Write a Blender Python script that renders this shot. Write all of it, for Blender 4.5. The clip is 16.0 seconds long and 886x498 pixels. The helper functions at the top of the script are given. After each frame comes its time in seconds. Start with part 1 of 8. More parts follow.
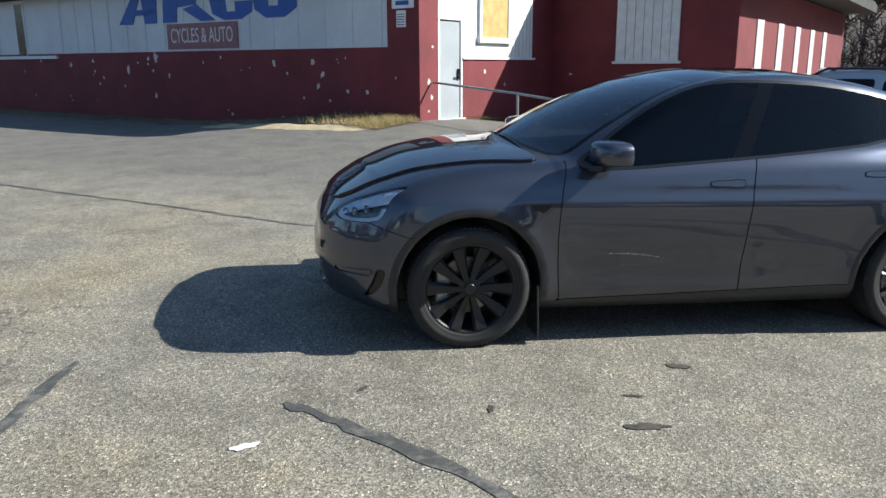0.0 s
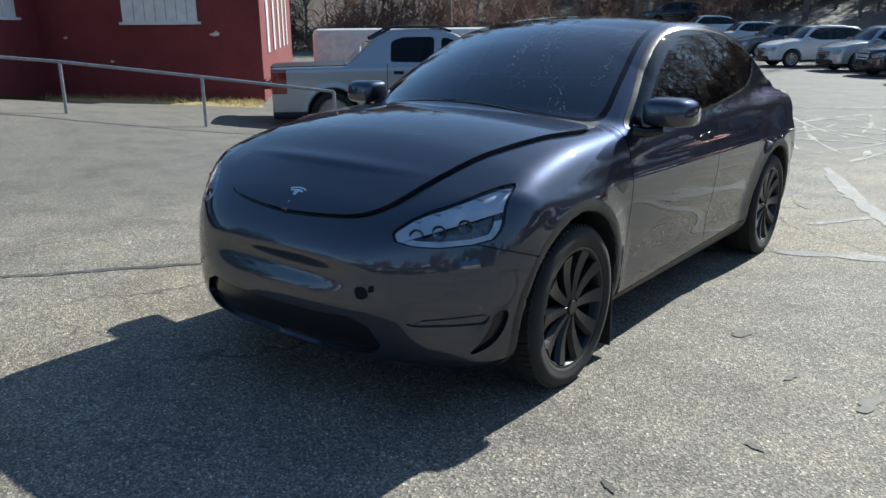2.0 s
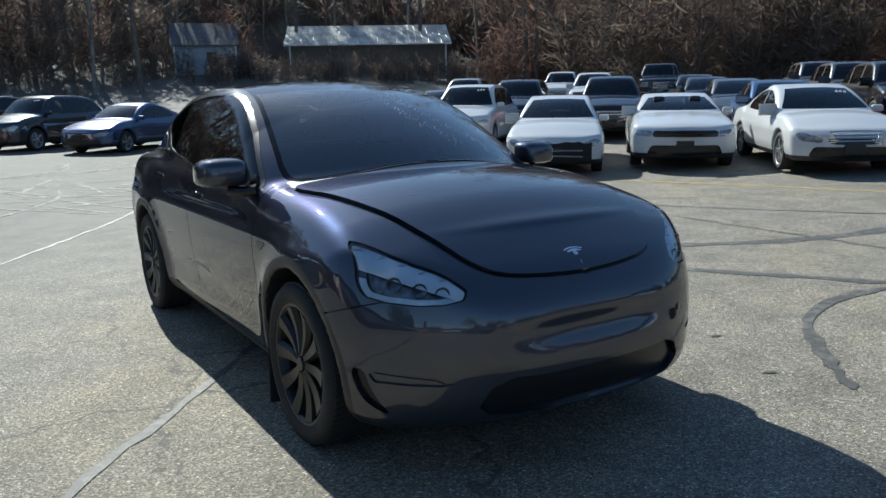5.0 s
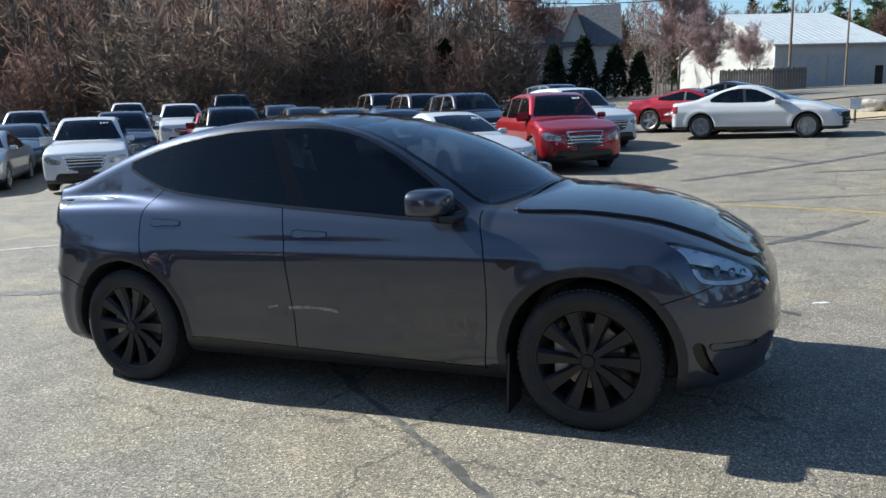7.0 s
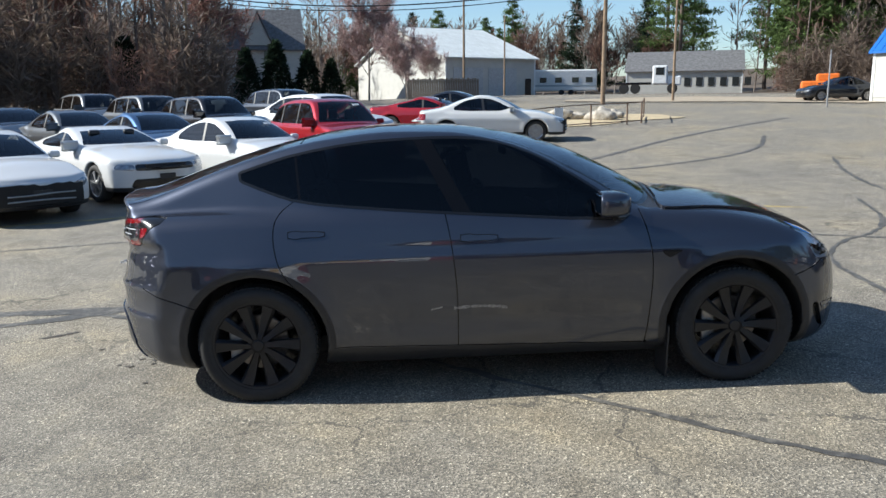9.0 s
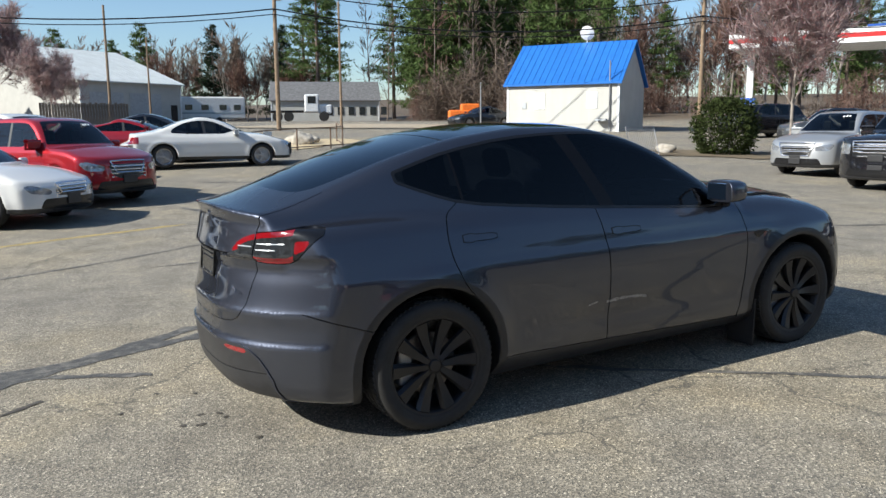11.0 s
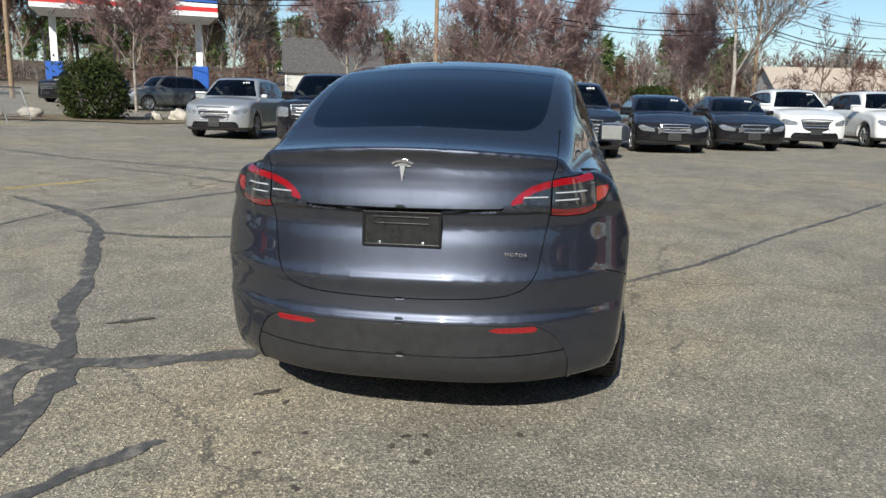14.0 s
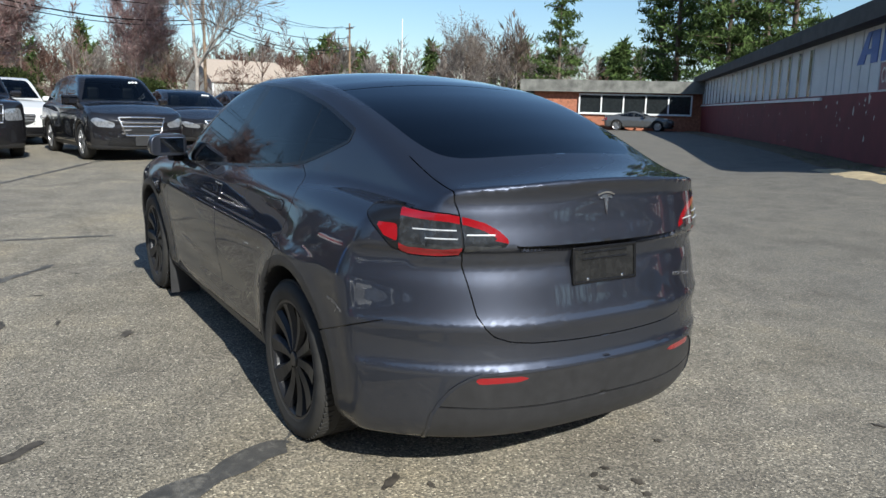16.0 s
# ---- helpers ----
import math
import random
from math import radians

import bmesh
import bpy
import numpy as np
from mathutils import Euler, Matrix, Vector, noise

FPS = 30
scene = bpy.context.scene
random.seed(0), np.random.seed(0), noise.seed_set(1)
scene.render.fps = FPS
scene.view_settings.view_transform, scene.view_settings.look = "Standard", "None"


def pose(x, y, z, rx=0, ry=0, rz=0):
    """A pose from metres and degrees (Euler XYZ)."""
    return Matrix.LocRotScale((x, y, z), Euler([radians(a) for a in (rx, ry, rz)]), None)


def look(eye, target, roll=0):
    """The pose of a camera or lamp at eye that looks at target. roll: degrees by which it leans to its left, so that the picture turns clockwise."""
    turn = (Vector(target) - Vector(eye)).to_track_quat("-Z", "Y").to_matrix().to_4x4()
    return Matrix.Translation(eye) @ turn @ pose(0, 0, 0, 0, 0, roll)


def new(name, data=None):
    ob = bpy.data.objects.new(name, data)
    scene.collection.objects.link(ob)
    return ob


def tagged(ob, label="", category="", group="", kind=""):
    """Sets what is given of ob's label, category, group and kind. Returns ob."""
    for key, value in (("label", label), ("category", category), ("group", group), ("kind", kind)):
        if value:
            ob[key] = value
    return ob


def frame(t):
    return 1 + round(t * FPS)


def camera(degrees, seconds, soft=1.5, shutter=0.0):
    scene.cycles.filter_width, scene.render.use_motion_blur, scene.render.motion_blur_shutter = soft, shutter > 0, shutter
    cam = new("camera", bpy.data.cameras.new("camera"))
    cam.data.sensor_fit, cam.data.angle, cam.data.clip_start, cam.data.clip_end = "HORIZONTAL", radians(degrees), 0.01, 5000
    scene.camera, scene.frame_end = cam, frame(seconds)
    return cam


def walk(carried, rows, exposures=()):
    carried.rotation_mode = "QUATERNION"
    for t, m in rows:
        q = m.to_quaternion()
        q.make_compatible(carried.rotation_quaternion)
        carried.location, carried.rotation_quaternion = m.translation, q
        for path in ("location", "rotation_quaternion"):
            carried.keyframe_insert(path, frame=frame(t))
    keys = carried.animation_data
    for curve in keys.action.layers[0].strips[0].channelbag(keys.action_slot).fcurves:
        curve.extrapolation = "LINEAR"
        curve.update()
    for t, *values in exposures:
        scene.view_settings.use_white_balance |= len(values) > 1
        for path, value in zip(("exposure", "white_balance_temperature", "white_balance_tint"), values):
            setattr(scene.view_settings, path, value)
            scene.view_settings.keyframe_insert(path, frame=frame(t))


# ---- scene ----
cam = camera(59.7, 16.0)
PATH = [
    (0, (2.303, 5.085, 1.627), (1.974, 3.167, 1.165), -0.2),
    (0.5, (2.9, 4.442, 1.571), (2.264, 2.612, 1.074), -0.5),
    (1, (3.415, 3.788, 1.558), (2.458, 2.114, 1.03), -0.6),
    (1.5, (3.848, 3.071, 1.543), (2.589, 1.616, 0.997), -0.7),
    (2, (4.245, 2.406, 1.545), (2.725, 1.229, 0.994), -0.5),
    (2.5, (4.524, 1.662, 1.537), (2.798, 0.808, 0.996), -0.4),
    (3, (4.784, 0.983, 1.521), (2.917, 0.475, 1.011), -0.4),
    (3.5, (4.914, 0.261, 1.544), (2.979, 0.126, 1.06), -0.6),
    (4, (4.931, -0.5, 1.549), (3.004, -0.23, 1.088), -0.7),
    (4.5, (4.772, -1.299, 1.573), (2.941, -0.626, 1.134), -1.0),
    (5, (4.453, -2.078, 1.574), (2.796, -1.038, 1.157), -1.1),
    (5.5, (3.993, -2.826, 1.584), (2.566, -1.482, 1.189), -1.3),
    (6, (3.443, -3.479, 1.599), (2.246, -1.922, 1.221), -1.5),
    (6.5, (2.832, -4.034, 1.621), (1.857, -2.328, 1.251), -1.6),
    (7, (2.190, -4.489, 1.653), (1.427, -2.677, 1.282), -1.6),
    (7.5, (1.543, -4.841, 1.696), (0.987, -2.958, 1.317), -1.4),
    (8, (0.904, -5.141, 1.746), (0.553, -3.21, 1.356), -1.1),
    (8.5, (0.236, -5.351, 1.773), (0.091, -3.395, 1.383), -0.8),
    (9, (-0.476, -5.397, 1.761), (-0.416, -3.434, 1.384), -0.5),
    (9.5, (-1.212, -5.305, 1.725), (-0.941, -3.356, 1.367), -0.3),
    (10, (-1.951, -5.099, 1.676), (-1.460, -3.190, 1.340), -0.2),
    (10.5, (-2.672, -4.806, 1.628), (-1.951, -2.968, 1.309), -0.3),
    (11, (-3.319, -4.416, 1.578), (-2.368, -2.684, 1.267), -0.4),
    (11.5, (-3.934, -3.954, 1.543), (-2.76, -2.365, 1.233), -0.3),
    (12, (-4.423, -3.364, 1.492), (-3.038, -1.956, 1.172), -0.1),
    (12.5, (-4.867, -2.743, 1.462), (-3.293, -1.555, 1.129), 0.1),
    (13, (-5.18, -2.063, 1.434), (-3.443, -1.135, 1.083), 0.4),
    (13.5, (-5.419, -1.358, 1.401), (-3.557, -0.724, 1.038), 0.8),
    (14, (-5.455, -0.655, 1.357), (-3.515, -0.342, 0.985), 1.3),
    (14.5, (-5.471, 0.087, 1.342), (-3.505, 0.056, 0.978), 1.6),
    (15, (-5.298, 0.803, 1.384), (-3.371, 0.411, 1.019), 1.7),
    (15.5, (-5.009, 1.499, 1.411), (-3.187, 0.755, 1.056), 1.7),
    (16, (-4.601, 2.105, 1.434), (-2.927, 1.072, 1.07), 1.4),
]
walk(cam, [(t, look(eye, target, roll)) for t, eye, target, roll in PATH],
     exposures=[(0, 0.95, 5950, 4), (1.5, 0.85, 5850, 4), (3, 0.70, 5800, 1), (4, 0.60, 5800, 1), (5, 0.62, 5800, 1), (7.5, 0.95, 5850, 5), (11, 0.85, 6150, 6), (12.5, 0.72, 6150, 5), (14.5, 0.58, 6250, 5), (16, 0.67, 6050, 5)])

# ---- world, sun, exposure ----
SUN_WAY = Vector((-0.825, 0.076, 0.563)).normalized()      # from the place towards the sun
world = bpy.data.worlds.new("world")
scene.world = world
world.use_nodes = True
wn = world.node_tree.nodes
sky = wn.new("ShaderNodeTexSky")
sky.sky_type = "NISHITA"
sky.sun_disc = False
sky.sun_elevation = math.asin(SUN_WAY.z)
sky.sun_rotation = math.atan2(SUN_WAY.x, SUN_WAY.y)
sky.air_density, sky.dust_density, sky.ozone_density = 1.0, 0.5, 3.0
world.node_tree.links.new(sky.outputs[0], wn["Background"].inputs[0])
wn["Background"].inputs[1].default_value = 0.08
sun = new("sun", bpy.data.lights.new("sun", "SUN"))
sun.data.energy, sun.data.angle, sun.data.color = 5.0, radians(0.53), (1.0, 0.93, 0.83)
sun.matrix_world = look((0, 0, 30), Vector((0, 0, 30)) - SUN_WAY)

# ---- materials ----
MATS = {}


def nodes_of(name):
    m = bpy.data.materials.new(name)
    m.use_nodes = True
    return m, m.node_tree.nodes, m.node_tree.links, m.node_tree.nodes["Principled BSDF"]


def noise_tex(n, l, scale, detail=4, rough=0.55, space="Object", stretch=None):
    tc = n.new("ShaderNodeTexCoord")
    t = n.new("ShaderNodeTexNoise")
    t.inputs["Scale"].default_value, t.inputs["Detail"].default_value, t.inputs["Roughness"].default_value = scale, detail, rough
    if stretch:
        mp = n.new("ShaderNodeMapping")
        mp.inputs["Scale"].default_value = stretch
        l.new(tc.outputs[space], mp.inputs[0])
        l.new(mp.outputs[0], t.inputs["Vector"])
    else:
        l.new(tc.outputs[space], t.inputs["Vector"])
    return t


def ramp(n, l, src, stops):
    r = n.new("ShaderNodeValToRGB")
    e = r.color_ramp.elements
    while len(e) < len(stops):
        e.new(0.5)
    for k, (p, c) in zip(e, stops):
        k.position, k.color = p, (*c, 1) if len(c) == 3 else c
    l.new(src, r.inputs[0])
    return r


def mixed(n, l, fac, a, b, kind="MIX"):
    m = n.new("ShaderNodeMix")
    m.data_type, m.blend_type = "RGBA", kind
    for sock, v in ((m.inputs[0], fac), (m.inputs[6], a), (m.inputs[7], b)):
        if isinstance(v, (int, float)):
            sock.default_value = v
        elif isinstance(v, tuple):
            sock.default_value = (*v, 1)
        else:
            l.new(v, sock)
    return m.outputs[2]


def bump(n, l, height, strength, dist, bsdf):
    b = n.new("ShaderNodeBump")
    b.inputs["Strength"].default_value, b.inputs["Distance"].default_value = strength, dist
    l.new(height, b.inputs["Height"])
    l.new(b.outputs[0], bsdf.inputs["Normal"])


def plain(name, c, rough=0.6, metal=0.0, coat=0.0, vary=0.15, scale=6.0, relief=0.0, spec=0.5):
    """Colour with two scales of variation and, if wished, a fine relief."""
    key = (name, c, rough, metal, coat)
    if key in MATS:
        return MATS[key]
    m, n, l, b = nodes_of(name)
    t1, t2 = noise_tex(n, l, scale), noise_tex(n, l, scale * 14, 3)
    lo, hi = tuple(v * (1 - vary) for v in c), tuple(min(1, v * (1 + vary)) for v in c)
    r1 = ramp(n, l, t1.outputs[0], [(0.3, lo), (0.7, hi)])
    r2 = ramp(n, l, t2.outputs[0], [(0.3, (1 - vary * 0.7,) * 3), (0.7, (1.0,) * 3)])
    l.new(mixed(n, l, 1.0, r1.outputs[0], r2.outputs[0], "MULTIPLY"), b.inputs["Base Color"])
    b.inputs["Roughness"].default_value, b.inputs["Metallic"].default_value = rough, metal
    b.inputs["Coat Weight"].default_value, b.inputs["Coat Roughness"].default_value = coat, 0.03
    b.inputs["Specular IOR Level"].default_value = spec
    if relief:
        bump(n, l, t2.outputs[0], 0.6, relief, b)
    MATS[key] = m
    return m


def paint(name, c, metal=0.0, rough=0.35):
    """Car paint under a clear coat, with a thin film of dust."""
    key = ("paint", name, c)
    if key in MATS:
        return MATS[key]
    m, n, l, b = nodes_of(name)
    t, fine = noise_tex(n, l, 2.2, 5), noise_tex(n, l, 900, 2)
    dust = ramp(n, l, t.outputs[0], [(0.4, (0, 0, 0)), (0.85, (0.035, 0.035, 0.035))])
    l.new(mixed(n, l, dust.outputs[0], c, (0.23, 0.21, 0.18)), b.inputs["Base Color"])
    b.inputs["Metallic"].default_value = metal
    rr = ramp(n, l, fine.outputs[0], [(0.3, (rough - 0.05,) * 3), (0.7, (rough + 0.05,) * 3)])
    l.new(rr.outputs[0], b.inputs["Roughness"])
    b.inputs["Coat Weight"].default_value = 1.0
    b.inputs["Coat IOR"].default_value = 1.65
    b.inputs["Specular IOR Level"].default_value = 0.15
    b.inputs["Specular Tint"].default_value = (0.22, 0.22, 0.24, 1)
    cr = ramp(n, l, t.outputs[0], [(0.3, (0.008,) * 3), (0.8, (0.03,) * 3)])
    l.new(cr.outputs[0], b.inputs["Coat Roughness"])
    MATS[key] = m
    return m


def tinted(name, tint, gloss_rough=0.01, ior=1.5):
    """Window glass: tinted light goes through, the rest is mirrored off its surface."""
    if name in MATS:
        return MATS[name]
    m = bpy.data.materials.new(name)
    m.use_nodes = True
    n, l = m.node_tree.nodes, m.node_tree.links
    n.remove(n["Principled BSDF"])
    tr, gl, fr, mx = n.new("ShaderNodeBsdfTransparent"), n.new("ShaderNodeBsdfGlossy"), n.new("ShaderNodeFresnel"), n.new("ShaderNodeMixShader")
    tr.inputs[0].default_value = (*tint, 1)
    gl.inputs["Roughness"].default_value = gloss_rough
    gl.inputs[0].default_value = (0.95, 0.97, 1, 1)
    fr.inputs[0].default_value = ior
    l.new(fr.outputs[0], mx.inputs[0])
    l.new(tr.outputs[0], mx.inputs[1])
    l.new(gl.outputs[0], mx.inputs[2])
    l.new(mx.outputs[0], n["Material Output"].inputs[0])
    MATS[name] = m
    return m


# ---- helpers for meshes ----
def part(name, bm, material, parent=None, label="", smooth=False):
    me = bpy.data.meshes.new(name)
    bm.to_mesh(me)
    bm.free()
    if smooth:
        me.polygons.foreach_set("use_smooth", [True] * len(me.polygons))
    me.materials.append(material)
    ob = new(name, me)
    ob.parent = parent
    if label:
        ob["label"] = label
    return ob


def from_arrays(name, verts, faces, material, parent=None, label="", smooth=True):
    me = bpy.data.meshes.new(name)
    me.from_pydata([tuple(v) for v in verts], [], faces)
    if smooth:
        me.polygons.foreach_set("use_smooth", [True] * len(me.polygons))
    me.materials.append(material)
    me.update()
    ob = new(name, me)
    ob.parent = parent
    if label:
        ob["label"] = label
    return ob


def group_root(name, m, label, category, group=""):
    root = new(name)
    root.empty_display_size = 0.2
    root.matrix_basis = m
    return tagged(root, label, category, group)


def box(bm, x0, x1, y0, y1, z0, z1, bevel=0.0, m=None):
    r = bmesh.ops.create_cube(bm, size=1.0)
    vs = r["verts"]
    for v in vs:
        v.co = Vector((x0 + (v.co.x + 0.5) * (x1 - x0), y0 + (v.co.y + 0.5) * (y1 - y0), z0 + (v.co.z + 0.5) * (z1 - z0)))
    if bevel:
        es = list({e for v in vs for e in v.link_edges})
        out = bmesh.ops.bevel(bm, geom=es, offset=bevel, segments=2, affect="EDGES", profile=0.5)
        vs = list({v for f in out["faces"] for v in f.verts} | {v for v in vs if v.is_valid})
    if m is not None:
        bmesh.ops.transform(bm, matrix=m, verts=vs)
    return vs


def tube(bm, pts, radii, sides=8, caps=True):
    """A round bar along points, with a radius at each."""
    rings, pts = [], [Vector(p) for p in pts]
    for k, p in enumerate(pts):
        d = (pts[min(k + 1, len(pts) - 1)] - pts[max(k - 1, 0)]).normalized()
        side = d.cross(Vector((0, 0, 1)) if abs(d.z) < 0.9 else Vector((1, 0, 0))).normalized()
        up = side.cross(d)
        r = radii[k] if isinstance(radii, (list, tuple)) else radii
        rings.append([bm.verts.new(p + r * (math.cos(a) * side + math.sin(a) * up)) for a in [2 * math.pi * s / sides for s in range(sides)]])
    for a, b in zip(rings, rings[1:]):
        for s in range(sides):
            bm.faces.new((a[s], a[(s + 1) % sides], b[(s + 1) % sides], b[s]))
    if caps:
        bm.faces.new(rings[0][::-1]), bm.faces.new(rings[-1])


def lathe(bm, profile, steps=48, m=None):
    """A profile of (radius, along) turned about the local y axis."""
    rings = []
    for s in range(steps):
        a = 2 * math.pi * s / steps
        ring = [bm.verts.new((r * math.cos(a), y, r * math.sin(a))) for r, y in profile]
        rings.append(ring)
    for s in range(steps):
        a, b = rings[s], rings[(s + 1) % steps]
        for k in range(len(profile) - 1):
            bm.faces.new((a[k], a[k + 1], b[k + 1], b[k]))
    vs = [v for r in rings for v in r]
    bmesh.ops.remove_doubles(bm, verts=vs, dist=1e-5)
    if m is not None:
        bmesh.ops.transform(bm, matrix=m, verts=[v for v in vs if v.is_valid])


# ---- a smooth body found as the zero level of a field ----
def smax(a, b, k):
    h = np.clip(0.5 + 0.5 * (a - b) / k, 0, 1)
    return b + (a - b) * h + k * h * (1 - h)


def smin(a, b, k):
    return -smax(-a, -b, k)


def curve_of(pts):
    """A smooth line through (x, y) points: monotone cubic."""
    p = np.array(sorted(pts), float)
    x, y = p[:, 0], p[:, 1]
    d = np.diff(y) / np.diff(x)
    m = np.r_[d[0], np.where(d[1:] * d[:-1] > 0, 2 * d[1:] * d[:-1] / (d[1:] + d[:-1] + 1e-12), 0), d[-1]]

    def at(q):
        q = np.clip(q, x[0], x[-1])
        k = np.clip(np.searchsorted(x, q) - 1, 0, len(x) - 2)
        h = x[k + 1] - x[k]
        t = (q - x[k]) / h
        return (2 * t**3 - 3 * t**2 + 1) * y[k] + (t**3 - 2 * t**2 + t) * h * m[k] + (3 * t**2 - 2 * t**3) * y[k + 1] + (t**3 - t**2) * h * m[k + 1]

    return at


def level_mesh(field, lo, hi, step):
    """The zero level of a field, negative inside, as quads that lie on it."""
    ax = [np.arange(a, b + step, step) for a, b in zip(lo, hi)]
    g = np.meshgrid(*ax, indexing="ij")
    f = field(*g)
    s = f < 0
    n = np.array(f.shape)
    corner = [(i, j, k) for i in (0, 1) for j in (0, 1) for k in (0, 1)]
    cell = tuple(n - 1)
    count = np.zeros(cell, int)
    for c in corner:
        count += s[c[0] : c[0] + cell[0], c[1] : c[1] + cell[1], c[2] : c[2] + cell[2]]
    live = (count > 0) & (count < 8)
    index = -np.ones(cell, int)
    index[live] = np.arange(live.sum())
    at = np.argwhere(live)
    total, hits = np.zeros((len(at), 3)), np.zeros(len(at))
    for a in corner:
        for d in range(3):
            if a[d]:
                continue
            b = list(a)
            b[d] = 1
            fa, fb = (f[at[:, 0] + c[0], at[:, 1] + c[1], at[:, 2] + c[2]] for c in (a, b))
            cross = (fa < 0) != (fb < 0)
            t = np.where(cross, fa / np.where(cross, fa - fb, 1), 0)
            p = np.tile(np.array(a, float), (len(at), 1))
            p[:, d] += t
            total += p * cross[:, None]
            hits += cross
    v = np.array(lo) + step * (at + total / hits[:, None])
    for _ in range(4):
        f0 = field(*v.T)
        grad = np.stack([(field(*(v + e).T) - field(*(v - e).T)) / 2e-3 for e in 1e-3 * np.eye(3)], 1)
        move = grad * (f0 / np.maximum((grad**2).sum(1), 0.05))[:, None]
        v -= np.clip(move, -step / 2, step / 2)
    faces = []
    for d in range(3):
        u, w = (d + 1) % 3, (d + 2) % 3
        a = [slice(None)] * 3
        b = [slice(None)] * 3
        a[d], b[d] = slice(0, -1), slice(1, None)
        change = s[tuple(a)] != s[tuple(b)]
        e = np.argwhere(change)
        e = e[(e[:, u] > 0) & (e[:, w] > 0) & (e[:, u] < n[u] - 1) & (e[:, w] < n[w] - 1) & (e[:, d] < n[d] - 1)]
        q = []
        for du, dw in ((0, 0), (-1, 0), (-1, -1), (0, -1)):
            c = e.copy()
            c[:, u] += du
            c[:, w] += dw
            q.append(index[tuple(c.T)])
        q = np.stack(q, 1)
        flip = s[tuple(e.T)]
        q[flip] = q[flip][:, ::-1]
        faces += q.tolist()
    q = np.array(faces)
    nor = np.cross(v[q[:, 1]] - v[q[:, 0]], v[q[:, 2]] - v[q[:, 0]])
    mid = v[q].mean(1)
    out = np.stack([field(*(mid + e).T) - field(*(mid - e).T) for e in 2e-3 * np.eye(3)], 1)
    if ((nor * out).sum(1) < 0).mean() > 0.5:
        faces = q[:, ::-1].tolist()
    return v, faces


class Shell:
    """A surface whose faces carry the name of the part that they belong to."""

    def __init__(self, v, faces, field, name="body"):
        self.field = field
        self.kept = np.zeros((0, 3))
        self.v, self.faces, self.tag = [tuple(p) for p in v], [list(f) for f in faces], [name] * len(faces)

    def points(self):
        """All vertices as an array, kept between calls."""
        if len(self.kept) < len(self.v):
            self.kept = np.vstack([self.kept, np.array(self.v[len(self.kept):])])
        return self.kept

    def cut(self, value, name=None, only=None, where=None):
        """Splits the faces along value = 0 and, given a name, gives it to those below zero."""
        p = self.points()
        s = value(*p.T)
        s = np.where(np.abs(s) < 1e-6, 1e-6, s)
        ok = np.ones(len(p), bool) if where is None else where(*p.T)
        neg, ok, s = (s < 0).tolist(), ok.tolist(), s.tolist()
        made, faces, tags = {}, [], []
        for f, t in zip(self.faces, self.tag):
            if (only and t not in only) or not all([ok[i] for i in f]):
                faces.append(f), tags.append(t)
                continue
            below = sum([neg[i] for i in f])
            if below == 0 or below == len(f):
                faces.append(f), tags.append(name if below and name else t)
                continue
            low, high = [], []
            for i, j in zip(f, f[1:] + f[:1]):
                (low if neg[i] else high).append(i)
                if neg[i] != neg[j]:
                    key = (min(i, j), max(i, j))
                    if key not in made:
                        c, d = key
                        r = s[c] / (s[c] - s[d])
                        made[key] = len(self.v)
                        self.v.append(tuple(p[c] + r * (p[d] - p[c])))
                    low.append(made[key]), high.append(made[key])
            for q, name_q in ((low, name or t), (high, t)):
                if len(q) > 2:
                    faces.append(q), tags.append(name_q)
        self.faces, self.tag = faces, tags

    def middles(self):
        p = self.points()
        n = np.array([len(f) for f in self.faces])
        flat = np.array([i for f in self.faces for i in f])
        first = np.r_[0, np.cumsum(n)[:-1]]
        return np.add.reduceat(p[flat], first, axis=0) / n[:, None]

    def rename(self, test, name, only=None):
        """Names the faces whose middles pass the test."""
        hit = test(*self.middles().T) if test else np.ones(len(self.faces), bool)
        self.tag = [name if h and (not only or t in only) else t for t, h in zip(self.tag, hit)]

    def strip(self, value, half, name, only=None, where=None):
        """A narrow strip along value = 0."""
        self.cut(lambda x, y, z: value(x, y, z) - half, None, only, where)
        self.cut(lambda x, y, z: value(x, y, z) + half, None, only, where)
        self.rename(lambda x, y, z: (np.abs(value(x, y, z)) < half) & (True if where is None else where(x, y, z)), name, only)

    def pick(self, names, shift=0.0, mirror=False, rim=0.0):
        """Vertices and faces of the named parts, moved out by shift, with a rim turned inwards round the edge."""
        p = self.points()
        fs = [f for f, t in zip(self.faces, self.tag) if t in names]
        if not fs:
            return None
        used = sorted({i for f in fs for i in f})
        back = {i: k for k, i in enumerate(used)}
        fs = [[back[i] for i in f] for f in fs]
        q = p[used]
        nor = self.normals(q)
        q = q + shift * nor
        if rim:
            seen = {(i, j) for f in fs for i, j in zip(f, f[1:] + f[:1])}
            edge = [(i, j) for i, j in seen if (j, i) not in seen and not (abs(q[i][1]) < 2e-3 and abs(q[j][1]) < 2e-3)]
            ids, extra = {}, []
            for i in sorted({i for e in edge for i in e}):
                ids[i] = len(q) + len(extra)
                extra += [q[i], q[i] - rim * nor[i]]
            fs = fs + [[ids[j], ids[i], ids[i] + 1, ids[j] + 1] for i, j in edge]
            if extra:
                q = np.vstack([q, extra])
        if mirror:
            q = q * (1, -1, 1)
            fs = [f[::-1] for f in fs]
        return q, fs

